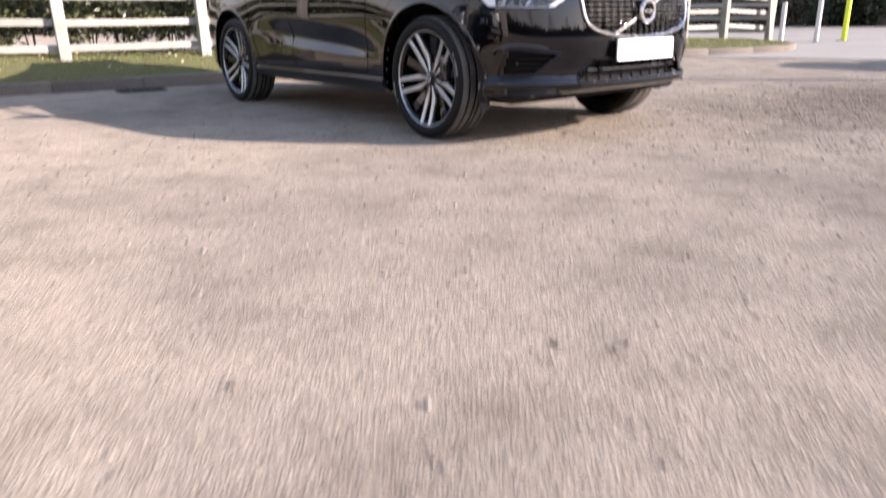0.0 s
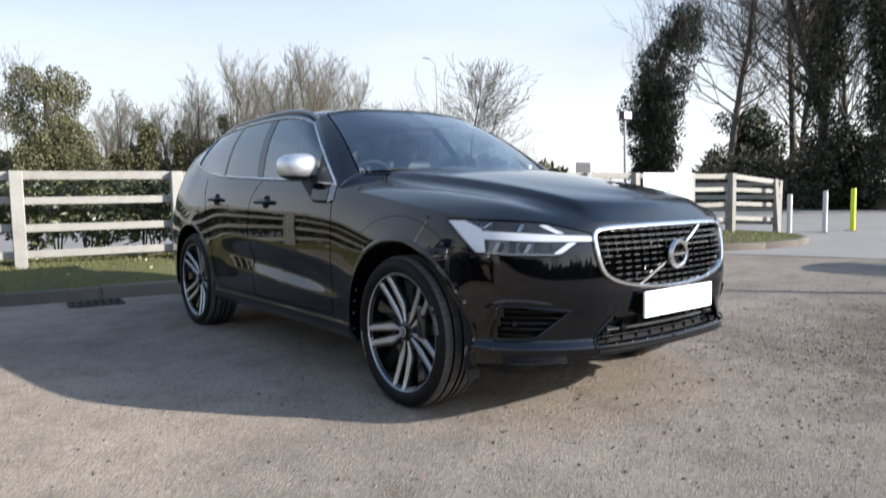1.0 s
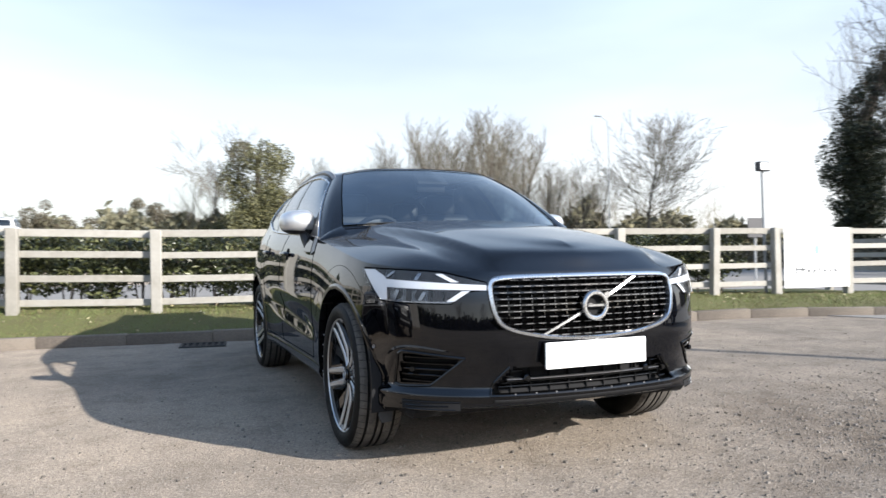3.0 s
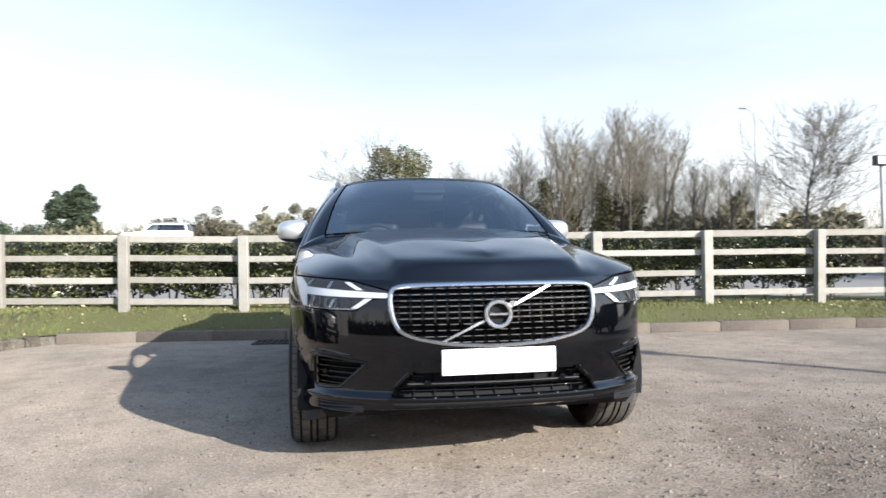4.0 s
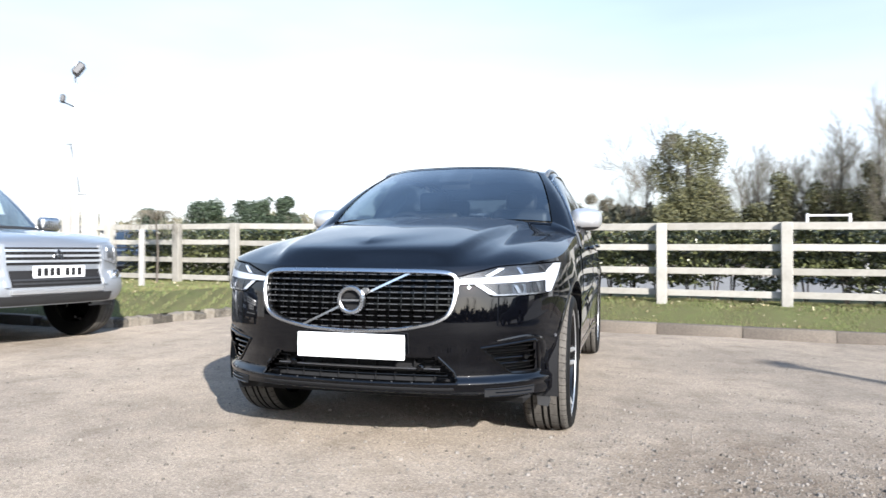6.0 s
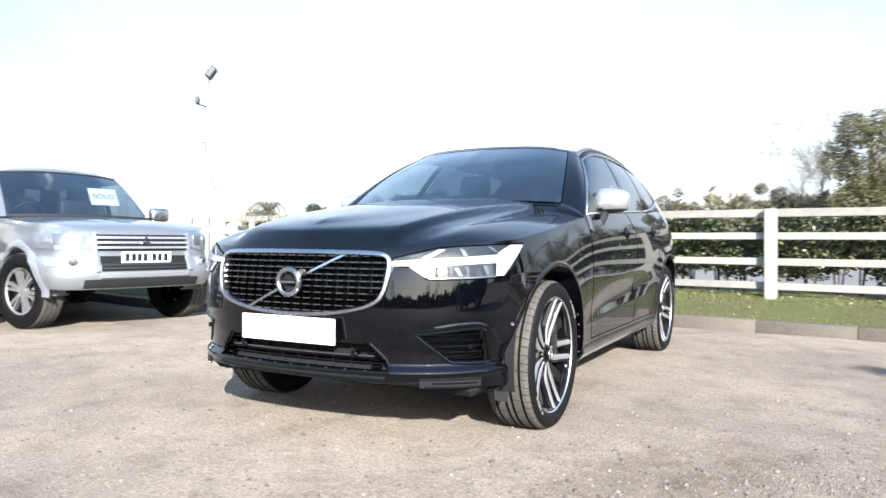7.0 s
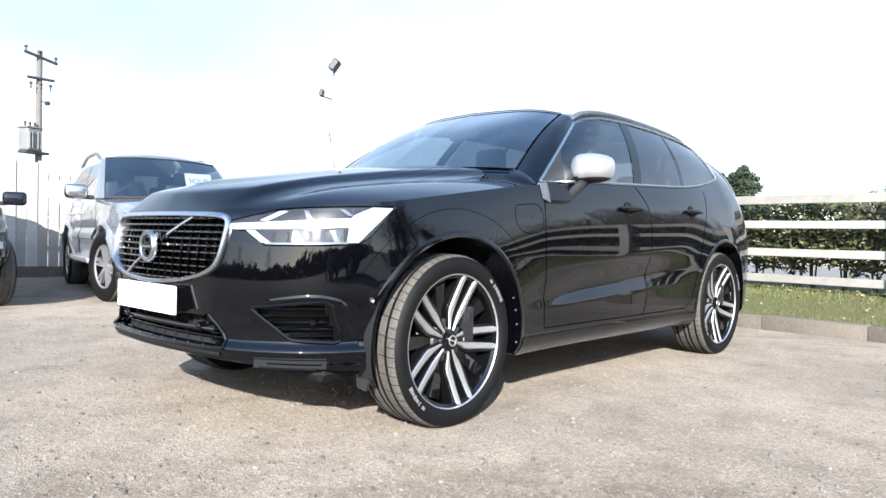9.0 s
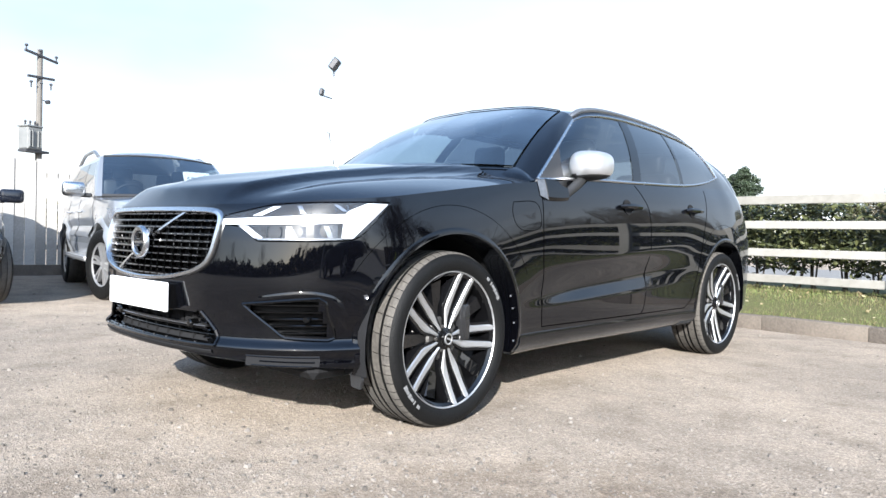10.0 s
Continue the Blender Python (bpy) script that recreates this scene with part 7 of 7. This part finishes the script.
# pressed line round each wheel arch: a flush black thread draws the crease's shade
for sg in (1, -1):
    for ya, t0, t1 in ((AXLES[0], 28, 150), (AXLES[1], 40, 152)):
        bm = bmesh.new()
        tube(bm, [flank(ya + 0.558 * math.cos(radians(t0 + (t1 - t0) * k / 40)), HUB_Z + 0.558 * math.sin(radians(t0 + (t1 - t0) * k / 40)), -0.0006, sg) for k in range(41)], 0.0016, 5)
        part("crease_shade", bm, M_GAP, body)
# charging flap on the left wing
fp = spline([(.40, .955, 0), (.55, .965, 0), (.60, .93, 0), (.60, .86, 0), (.55, .83, 0), (.45, .83, 0), (.40, .86, 0), (.385, .91, 0), (.40, .955, 0)], 48)
bm = bmesh.new()
tube(bm, [flank(p.x, p.y, -0.0006, 1) for p in fp], 0.0022, 5)
part("charging_flap", bm, M_GAP, body)

# ---- off-road cars ----
M_SILVER = mat("silver_blue_paint", (0.25, 0.262, 0.280), 0.34, 0.5, col2=(0.225, 0.237, 0.254), scale=1.0, fine=300, coat=1.0, rvar=0.05)
M_SILVERLOW = mat("silver_lower_paint", (0.28, 0.292, 0.31), 0.4, 0.45, col2=(0.25, 0.262, 0.28), scale=1.0, fine=300, coat=0.6, rvar=0.05)
M_BLUEBLACK = paint("dark_blue_paint", (0.010, 0.012, 0.018))
M_WHITE = paint("white_paint", (0.70, 0.70, 0.70))
M_CLEAR = mat("clear_lamp", (0.42, 0.43, 0.46), 0.14, 0.6, scale=9, fine=24, col2=(0.16, 0.17, 0.185), coat=1.0)
M_GREENCLOTH = mat("green_cloth", (0.10, 0.42, 0.30), 0.8)
OPX = [0, .35, .62, .78, .865, .905, .920, .925, .92, .92, .92, .92, .925, .915, .86, .70, .35, 0]
OPY = [-.84, -.825, -.775, -.68, -.54, -.36, -.1, .15, .5, 1.0, 1.7, 2.3, 2.78, 3.3, 3.75, 3.95, 4.0, 4.0]
OZT = [1.005, 1.01, 1.02, 1.04, 1.06, 1.075, 1.085, 1.10, 1.125, 1.15, 1.155, 1.16, 1.165, 1.165, 1.16, 1.14, 1.13, 1.13]
OZB = [.42, .42, .42, .42, .43, .46, .46, .44, .43, .43, .43, .43, .44, .46, .50, .52, .52, .52]


def osk(s, z, off=0.0):
    a = abs(s)

    def pl(q):
        i = min(int(q), 16)
        t = q - i

        def cr(P, mir):
            q0 = P[i - 1] if i > 0 else mir * P[1]
            q3 = P[i + 2] if i < 16 else mir * P[16]
            p1, p2 = P[i], P[i + 1]
            return 0.5 * (2 * p1 + (p2 - q0) * t + (2 * q0 - 5 * p1 + 4 * p2 - q3) * t * t + (3 * p1 - q0 - 3 * p2 + q3) * t ** 3)
        return Vector((cr(OPX, -1), cr(OPY, 1), 0))
    t = pl(min(a + .02, 17)) - pl(max(a - .02, 0))
    n = Vector((t.y, -t.x, 0)).normalized()
    if a < 1e-6 or a > 17 - 1e-6:
        n = Vector((0, -1 if a < 1 else 1, 0))
    f = pch([.40, .46, .56, .64, .72, .85, .96, 1.04], [-.06, -.005, .03, .02, -.02, -.035, -.05, -.11], z)
    d = pch([.40, .50, .58, .70, .76, .90, 1.02, 1.10, 1.17], [-.07, -.03, -.012, -.010, -.045, -.03, -.03, -.045, -.07], z)
    o = f + (d - f) * sm(3.0, 5.2, a)
    flare = 0.045 * sum(math.exp(-((pl(a).y - y) / 0.42) ** 4) for y in (0.0, 2.78)) * sm(1.02, .80, z) if a > 4.2 else 0.0
    q = pl(a) + n * (o + off + flare)
    return Vector((q.x if s >= 0 else -q.x, q.y, z))


def onose(x, z, off=0.0):
    lo, hi = 0.0, 6.0
    for _ in range(22):
        mid = (lo + hi) / 2
        if osk(mid, z).x < abs(x):
            lo = mid
        else:
            hi = mid
    return osk(math.copysign(lo, x), z, off)


def oflank(y, z, off, sg):
    lo, hi = 3.0, 15.0
    for _ in range(22):
        mid = (lo + hi) / 2
        if osk(mid, z).y < y:
            lo = mid
        else:
            hi = mid
    return osk(sg * lo, z, off)


def owheel_parts():
    out = {}
    bm = bmesh.new()
    lathe(bm, [(.235, .105), (.25, .122), (.29, .132), (.345, .130), (.368, .120), (.378, .105)], 56)
    lathe(bm, [(.378, -.105), (.368, -.12), (.29, -.13), (.235, -.10)], 40)
    out["sidewall"] = (bm_mesh(bm, "tyre", True), M_TYRE)
    bm = bmesh.new()
    lathe(bm, [(.378, .105), (.384, .09), (.386, .065), (.378, .064), (.378, .052), (.387, .051), (.387, .008), (.378, .007), (.378, -.007), (.387, -.008), (.387, -.051), (.378, -.052), (.378, -.064), (.386, -.065), (.384, -.09), (.378, -.105)], 72)
    out["tread"] = (bm_mesh(bm, "tread"), M_TREAD)
    bm = bmesh.new()
    lathe(bm, [(.24, .105), (.232, .10), (.222, .06), (.001, .03)], 40)
    out["barrel"] = (bm_mesh(bm, "barrel", True), M_RIMBLACK)
    bm = bmesh.new()
    lathe(bm, [(.222, .098), (.232, .106), (.243, .112), (.247, .106)], 48)
    out["rim_lip"] = (bm_mesh(bm, "rim_lip", True), M_ALLOY)
    bm = bmesh.new()
    lathe(bm, [(.001, .095), (.05, .093), (.062, .085), (.066, .05)], 24)
    out["hub"] = (bm_mesh(bm, "hub", True), M_ALLOY)
    bm = bmesh.new()
    prism(bm, [(-.020, .05), (-.046, .23), (-.018, .232), (0, .09), (.018, .232), (.046, .23), (.020, .05)], 0.04, Matrix.Translation((0.098, 0, 0)) @ Matrix.Rotation(radians(90), 4, "Z"))
    out["spoke_face"] = (bm_mesh(bm, "spoke"), M_ALLOY)
    return out


OWP = owheel_parts()
YC = (0.0, 2.78)


def offroad(name, label, pt, low, at, detail=True, wheels=True):
    c = thing(name, label, "car", at=at)
    ns, nz = 132, 26
    V = [[osk(s, pch(KNOTS, OZB, abs(s)) + (pch(KNOTS, OZT, abs(s)) - pch(KNOTS, OZB, abs(s))) * j / nz) for j in range(nz + 1)] for s in [(i / ns * 2 - 1) * 17 for i in range(ns)]]
    bm = bmesh.new()
    g = [[bm.verts.new(p) for p in col] for col in V]
    for i in range(ns):
        a, b = g[i], g[(i + 1) % ns]
        for j in range(nz):
            q = (a[j].co + a[j + 1].co + b[j].co + b[j + 1].co) / 4
            if abs(q.x) > .6 and any(math.hypot(q.y - y, q.z - .39) < .44 for y in YC):
                continue
            bm.faces.new((a[j], b[j], b[j + 1], a[j + 1]))
    for v in list(bm.verts):
        if not v.link_faces:
            bm.verts.remove(v)
        elif v.is_boundary and abs(v.co.x) > .6:
            for y in YC:
                d = math.hypot(v.co.y - y, v.co.z - .39)
                if .40 < d < .50 and v.co.z > .5:
                    v.co.y, v.co.z = y + (v.co.y - y) * .44 / d, .39 + (v.co.z - .39) * .44 / d
    me = bm_mesh(bm, "body", True)
    me.materials.append(pt)
    me.materials.append(low)
    for f in me.polygons:
        if f.center.z < .60 + (0.14 if f.center.y < -0.4 else 0):
            f.material_index = 1
    part("body", me, None, c)
    ed = [osk(8.4 * i / 40, pch(KNOTS, OZT, 8.4 * i / 40)) for i in range(41)]
    sp_ = [Vector((0, -.60 + 1.12 * (i / 40), pch([-.8, -.6, -.2, .55], [1.03, 1.075, 1.12, 1.175], -.60 + 1.12 * (i / 40)))) for i in range(41)]
    part("bonnet", sheet(ed, sp_, 14, 2.6), pt, c, smooth=True)
    sb = spline([(0, .56, 1.175), (.4, .60, 1.172), (.79, .71, 1.160)], 12)
    stp = spline([(0, 1.22, 1.715), (.35, 1.25, 1.71), (.675, 1.36, 1.690)], 12)
    hf = pane(sb, stp, 0.02, 8)
    fu = [[Vector((-p.x, p.y, p.z)) for p in q] for q in hf[:0:-1]] + hf
    part("windscreen", strip(fu), G_SCREEN, c, smooth=True).visible_shadow = False
    bm = bmesh.new()
    tube(bm, [q[-1] for q in fu], 0.012, 5)
    tube(bm, [q[0] + Vector((0, -0.02, 0)) for q in fu], 0.025, 5)
    part("screen_seal", bm, M_TRIM, c)
    yb = [.80 + 2.95 * i / 40 for i in range(41)]
    bots = [oflank(y, 1.155, -0.005, 1) for y in yb]
    tops = [Vector((.715 - .02 * max(0, (y - 2.6) / 1.2), pch([.80, 1.3, 3.75], [1.40, 1.62, 3.62], y), 1.675 - 0.02 * max(0, (y - 2.6)))) for y in yb]
    for sg in (1, -1):
        sc = pane(bots, tops, 0.02, 10, sg)
        scr = [Vector((p.x * sg, p.y, p.z)) for p in hf[-1]]
        sd = [sc[0][int(round(j * 10 / 8))] for j in range(9)]
        part("pillar", strip([[a.lerp(b, k / 3) + Vector((sg * .015, -.01, 0)) * math.sin(math.pi * k / 3) for a, b in zip(scr, sd)] for k in range(4)], sg < 0), pt, c, smooth=True)
        for nm, a, b, mm in (("front_window", 1, 13, G_SIDE), ("rear_window", 15, 27, G_DARK), ("quarter_window", 29, 38, G_DARK)):
            part(nm, strip([q[1:10] for q in sc[a:b + 1]], sg < 0), mm, c, smooth=True).visible_shadow = False
        for a, b, mm in ((13, 15, M_GLOSS), (27, 29, M_GLOSS), (38, 40, pt), (0, 1, pt)):
            part("pillar", strip([[p + Vector((sg * .002, 0, 0)) for p in q[1:10]] for q in sc[a:b + 1]], sg < 0), mm, c, smooth=True)
        for j0, j1 in ((0, 1), (9, 10)):
            part("window_frame", strip([q[j0:j1 + 1] for q in sc], sg < 0), pt, c, smooth=True)
        bm = bmesh.new()
        pts = [Vector((q[-1].x - sg * .03, q[-1].y, q[-1].z + .03 + .095 * min(1, k * .45, (9 - k) * .35))) for k, q in enumerate(sc[8:38:3])]
        tube(bm, pts, 0.024, 7)
        part("roof_rail", bm, M_RAIL, c, smooth=True)
        if detail:
            mr = new("door_mirror")
            mr.parent = c
            part("cap", boxed((sg * 1.06, .93, 1.235), (.25, .12, .17), .045, seg=3), M_CHROME if pt is M_SILVER else pt, mr, smooth=True)
            part("stalk", boxed((sg * .93, .95, 1.17), (.14, .07, .05), .015), M_TRIM, mr)
            for y in (1.62, 2.5):
                bm = bmesh.new()
                tube(bm, [oflank(y - .1, .985, .0, sg), oflank(y - .08, .985, .03, sg), oflank(y + .08, .985, .03, sg), oflank(y + .1, .985, 0, sg)], .013, 6)
                part("door_handle", bm, M_SATIN if pt is M_SILVER else pt, c, smooth=True)
            for pts in ([(.70, 1.12), (.66, .8), (.66, .5)], [(1.75, 1.14), (1.76, .8), (1.74, .48)], [(2.62, 1.14), (2.55, .95), (2.32, .75), (2.26, .48)]):
                bm = bmesh.new()
                tube(bm, [oflank(p.x, p.y, 0, sg) for p in spline([(a, b, 0) for a, b in pts], 16)], .0035, 4)
                part("shut_line", bm, M_LINER, c)
            for y0, y1 in ((.70, 1.71), (1.79, 2.26)):
                bm = bmesh.new()
                prev = None
                for k in range(13):
                    y = y0 + (y1 - y0) * k / 12
                    ring = [bm.verts.new(oflank(y, z, o, sg)) for z, o in ((.665, .000), (.672, .016), (.70, .020), (.775, .020), (.795, .014), (.803, .000))]
                    if prev:
                        for i in range(5):
                            bm.faces.new((prev[i], ring[i], ring[i + 1], prev[i + 1]))
                    prev = ring
                part("door_moulding", bm, low, c, smooth=True)
            bm = bmesh.new()
            tube(bm, [(sg * .80, .55, .42), (sg * .95, .62, .42), (sg * .96, 2.15, .42), (sg * .80, 2.25, .42)], .035, 8)
            box(bm, (sg * .93, 1.38, .445), (.13, 1.5, .02), .006)
            part("side_step", bm, M_SATIN, c, smooth=True)
        for y in YC:
            bm = bmesh.new()
            prev = None
            for k in range(25):
                t = radians(-5 + 190 * k / 24)
                ring = []
                for rr_, oo in ((.525, -.003), (.505, .010), (.452, .015), (.437, .002), (.44, -.25)):
                    p = oflank(y + rr_ * math.cos(t), max(.42, .39 + rr_ * math.sin(t)), oo, sg)
                    ring.append(bm.verts.new((p.x, y + rr_ * math.cos(t), .39 + rr_ * math.sin(t))))
                if prev:
                    for i in range(4):
                        bm.faces.new((prev[i], ring[i], ring[i + 1], prev[i + 1]))
                prev = ring
            part("arch_moulding", bm, low, c, smooth=True)
            part("arch_liner", boxed((sg * .60, y, .62), (.06, .9, .5), 0), M_LINER, c)
            if wheels:
                make_wheel(c, Matrix.Translation((sg * .80, y, .386)) @ Matrix.Rotation(radians(14 if y == 0 else 0), 4, "Z") @ (Matrix() if sg > 0 else Matrix.Rotation(math.pi, 4, "Z")), OWP, 0.3 + y, 6)
    rb = spline([(.74, 3.80, 1.155), (.5, 3.93, 1.15), (0, 3.97, 1.15)], 10)
    rt = spline([(.66, 3.66, 1.65), (.4, 3.74, 1.66), (0, 3.78, 1.66)], 10)
    rw = pane(rb, rt, .02, 6)
    part("tailgate_glass", strip([[Vector((-p.x, p.y, p.z)) for p in q] for q in rw] + rw[::-1]), G_DARK, c, smooth=True).visible_shadow = False
    re_ = stp + tops[1:] + rt
    n = len(re_) - 1
    rs_ = [Vector((0, 1.5 + 1.95 * sm(0, 1, i / n), 1.795 - .02 * abs(i / n - .5))) for i in range(n + 1)]
    part("roof", sheet(re_, rs_, 10, 2.8), pt, c, smooth=True)
    part("underbody", boxed((0, 1.6, .50), (1.5, 4.2, .16), .03), M_LINER, c)
    part("cabin_floor", boxed((0, 2.2, 1.0), (1.6, 3.0, .06), .01), M_INTERIOR, c)
    part("dashboard", boxed((0, .98, 1.08), (1.5, .42, .2), .05, seg=2), M_INTERIOR, c, smooth=True)
    for x, y in ((-.38, 1.75), (.38, 1.75), (-.4, 2.7), (.4, 2.7)):
        part("seat_back", boxed((x, y, 1.18), (.5, .16, .5), .06, seg=2), M_SEAT, c, smooth=True)
        part("headrest", boxed((x, y + .02, 1.50), (.26, .10, .18), .04, seg=2), M_SEAT, c, smooth=True)
    if not detail:
        return c
    bm = bmesh.new()
    tube(bm, [Vector((-.38 + .19 * math.cos(t), 1.26 - .08 * math.sin(t), 1.17 + .17 * math.sin(t))) for t in [2 * math.pi * k / 24 for k in range(25)]], .016, 6, False)
    part("steering_wheel", bm, M_INTERIOR, c, smooth=True)

    def sheet_on(x0, x1, zl, zh, off, mm, nm, depth=.03, lab=""):
        b = bmesh.new()
        cols = [[(x0 + (x1 - x0) * i / 14, zl(x0 + (x1 - x0) * i / 14) + (zh(x0 + (x1 - x0) * i / 14) - zl(x0 + (x1 - x0) * i / 14)) * j / 5) for j in range(6)] for i in range(15)]
        gg = [[b.verts.new(onose(x, z, off)) for x, z in col] for col in cols]
        for p, q in zip(gg, gg[1:]):
            for j in range(5):
                b.faces.new((p[j], q[j], q[j + 1], p[j + 1]))
        lp = [q[0] for q in cols] + cols[-1][1:-1] + [q[-1] for q in cols[::-1]] + cols[0][-2:0:-1]
        tp2 = [q[0] for q in gg] + gg[-1][1:-1] + [q[-1] for q in gg[::-1]] + gg[0][-2:0:-1]
        lw = [b.verts.new(onose(x, z, off - depth)) for x, z in lp]
        for i in range(len(lw)):
            b.faces.new((tp2[i], tp2[(i + 1) % len(lw)], lw[(i + 1) % len(lw)], lw[i]))
        return part(nm, b, mm, c, lab, smooth=True)
    # front: grille, bars, lamps, bumper
    sheet_on(-.47, .47, lambda x: .80, lambda x: .965, .006, M_LINER, "grille")
    for z in (.835, .885, .935):
        sheet_on(-.475, .475, lambda x: z - .011, lambda x: z + .011, .022, M_SATIN, "grille_bar")
    for k in range(-8, 9):
        part("grille_fin", boxed(onose(k * .055, .885, .008), (.008, .012, .15), 0), M_TRIM, c)
    bm = bmesh.new()
    for a in (90, 210, 330):
        prism(bm, [(0, 0), (.026, .03), (0, .062), (-.026, .03)], .012, Matrix.Translation(onose(0, .888, .035)) @ Matrix.Rotation(radians(a - 90), 4, "Y"))
    part("emblem", bm, M_CHROME, c, "bright three-pointed emblem")
    sheet_on(-.45, .45, lambda x: .60, lambda x: .75, .008, M_LINER, "lower_grille")
    for z in (.63, .665):
        sheet_on(-.44, .44, lambda x: z - .008, lambda x: z + .008, .016, M_TRIM, "grille_bar")
    part("number_plate", boxed(onose(0, .735, .030), (.52, .014, .112), .004), M_PLATE, c, "white number plate with dark bars")
    for x in (-.205, -.14, -.08, -.02, .075, .135, .20):
        part("plate_mark", boxed(onose(0, .735, .039) + Vector((x, 0, 0)), (.044, .002, .075), 0), M_LINER, c)
    sheet_on(-.46, .46, lambda x: .535, lambda x: .575, .022, M_SATIN, "skid_plate")
    sheet_on(-.60, .60, lambda x: .43, lambda x: .52, .002, M_TRIM, "lower_valance")
    for sg in (1, -1):
        sheet_on(sg * .52, sg * .885, lambda x: pch([.5, .7, .9], [.845, .80, .83], abs(x)), lambda x: pch([.5, .9], [.985, 1.0], abs(x)), .012, M_CLEAR, "headlamp", lab="large clear headlamp")
        for x0, x1, z0, z1 in ((.57, .68, .86, .965), (.70, .80, .86, .97)):
            sheet_on(sg * x0, sg * x1, lambda x: z0, lambda x: z1, .016, M_REFLECT, "lamp_reflector", .01)
        sheet_on(sg * .60, sg * .86, lambda x: .655, lambda x: .725, .012, M_SATIN, "foglamp_surround")
        bm = bmesh.new()
        lathe(bm, [(.001, .012), (.035, .010), (.043, .0), (.043, -.03)], 20, Matrix.Translation(onose(sg * .68, .69, .022)) @ Matrix.Rotation(radians(-90 + sg * 25), 4, "Z"))
        part("foglamp", bm, M_REFLECT, c, smooth=True)
        sheet_on(sg * .475, sg * .505, lambda x: .60, lambda x: .99, .028, low, "grille_surround")
    return c


HEAD = radians(-12.3)


def parked(x, y, heading, s=1.0, sz=1.0):
    """Pose of a car by its front axle's middle; it faces heading."""
    return Matrix.Translation((x, y, 0)) @ Matrix.Rotation(heading + math.pi / 2, 4, "Z") @ Matrix.Diagonal((s, s, s * sz, 1))


fwd = Vector((math.cos(HEAD), math.sin(HEAD), 0))
lft = Vector((-fwd.y, fwd.x, 0))
base = Vector((-4.93, 0.90, 0)) + lft * 0.90 - fwd * 0.11
offroad("offroad_car", "silver-blue off-road car with a sold notice in its windscreen", M_SILVER, M_SILVERLOW, parked(base.x, base.y, HEAD))
# sold notice behind its screen
note = thing("sold_notice", "white card reading sold behind a windscreen", "notice", at=parked(base.x, base.y, HEAD) @ Matrix.Translation((.40, 1.05, 1.44)) @ Matrix.Rotation(radians(-33), 4, "X"))
part("card", boxed((0, 0, 0), (.34, .006, .25), .002), M_PLATE, note)
fc = bpy.data.curves.new("word", "FONT")
fc.body, fc.size, fc.align_x, fc.align_y, fc.extrude = "SOLD", .105, "CENTER", "CENTER", .0015
tmp = new("word_curve", fc)
bpy.context.view_layer.update()
me = bpy.data.meshes.new_from_object(tmp.evaluated_get(bpy.context.evaluated_depsgraph_get()))
me.materials.clear()
me.materials.append(M_SIGNGREY)
bpy.data.objects.remove(tmp)
part("word", me, None, note, at=Matrix.Translation((0, -.006, 0)) @ Matrix.Rotation(radians(90), 4, "X"))
cl = thing("dash_cloth", "green cloth lying on a dashboard", "cloth", at=parked(base.x, base.y, HEAD) @ Matrix.Translation((-.1, .80, 1.185)))
bm = boxed((0, 0, 0), (.5, .16, .012), .005, seg=2)
part("cloth", bm, M_GREENCLOTH, cl)
b2 = Vector((-5.45, 0.05, 0)) - lft * 0.85 + fwd * 0.22
offroad("offroad_car", "black off-road car parked beside the silver one", M_BLUEBLACK, M_GLOSS, parked(b2.x, b2.y, HEAD, 0.95, 0.95))

# ---- vehicles beyond the hedge ----
bank = part("embankment", boxed((-22, 56.5, 0.96), (44, 9, 1.98), 0.3), M_GRASS)
tagged(bank, "low grassy bank carrying a far road", "bank", kind="structure")
offroad("parked_van", "white van standing on a road beyond the hedge", M_WHITE, M_WHITE, Matrix.Translation((0, 0, 1.95)) @ parked(-14.9, 54.5, radians(182), 1.12, 1.0), False)
offroad("parked_car", "dark blue car parked beyond the rail fence", M_BLUEBLACK, M_GLOSS, parked(-11.5, 12.0, radians(-60), 0.95, 0.86), False)
offroad("pickup_truck", "dark truck with a white ladder rack beyond the hedge", M_BLUEBLACK, M_GLOSS, parked(7.6, 19.3, radians(185), 1.0, 0.98), False)
rack = thing("ladder_rack", "white tubular ladder rack on a truck", "rack", at=Matrix.Translation((6.9, 19.4, 1.70)))
for dx in (-.58, .58):
    part("upright", boxed((dx, 0, .17), (.05, .05, .42), .008), M_SIGNWHITE, rack)
part("crossbar", boxed((0, 0, .32), (1.2, .05, .05), .008), M_SIGNWHITE, rack)

# ---- things just outside the view, whose shadows fall on the tarmac ----
lp = thing("lamp_post", "slim steel lamp post at the edge of the yard", "lamp", at=Matrix.Translation((9.4, -6.1, 0)))
bm = bmesh.new()
tube(bm, [(0, 0, 0), (0, 0, 4.95)], [0.13, 0.055], 10)
part("pole", bm, M_STEEL, lp)
part("head", boxed((0, 0.0, 5.0), (0.16, 0.30, 0.10), 0.02), M_DARKMETAL, lp)
# unseen car, added only to throw the broad shadow at the tarmac's right
offroad("parked_car", "unseen dark car added to cast a shadow across the yard", M_BLUEBLACK, M_GLOSS, parked(9.15, -4.5, radians(-80), 0.95, 0.9), False)
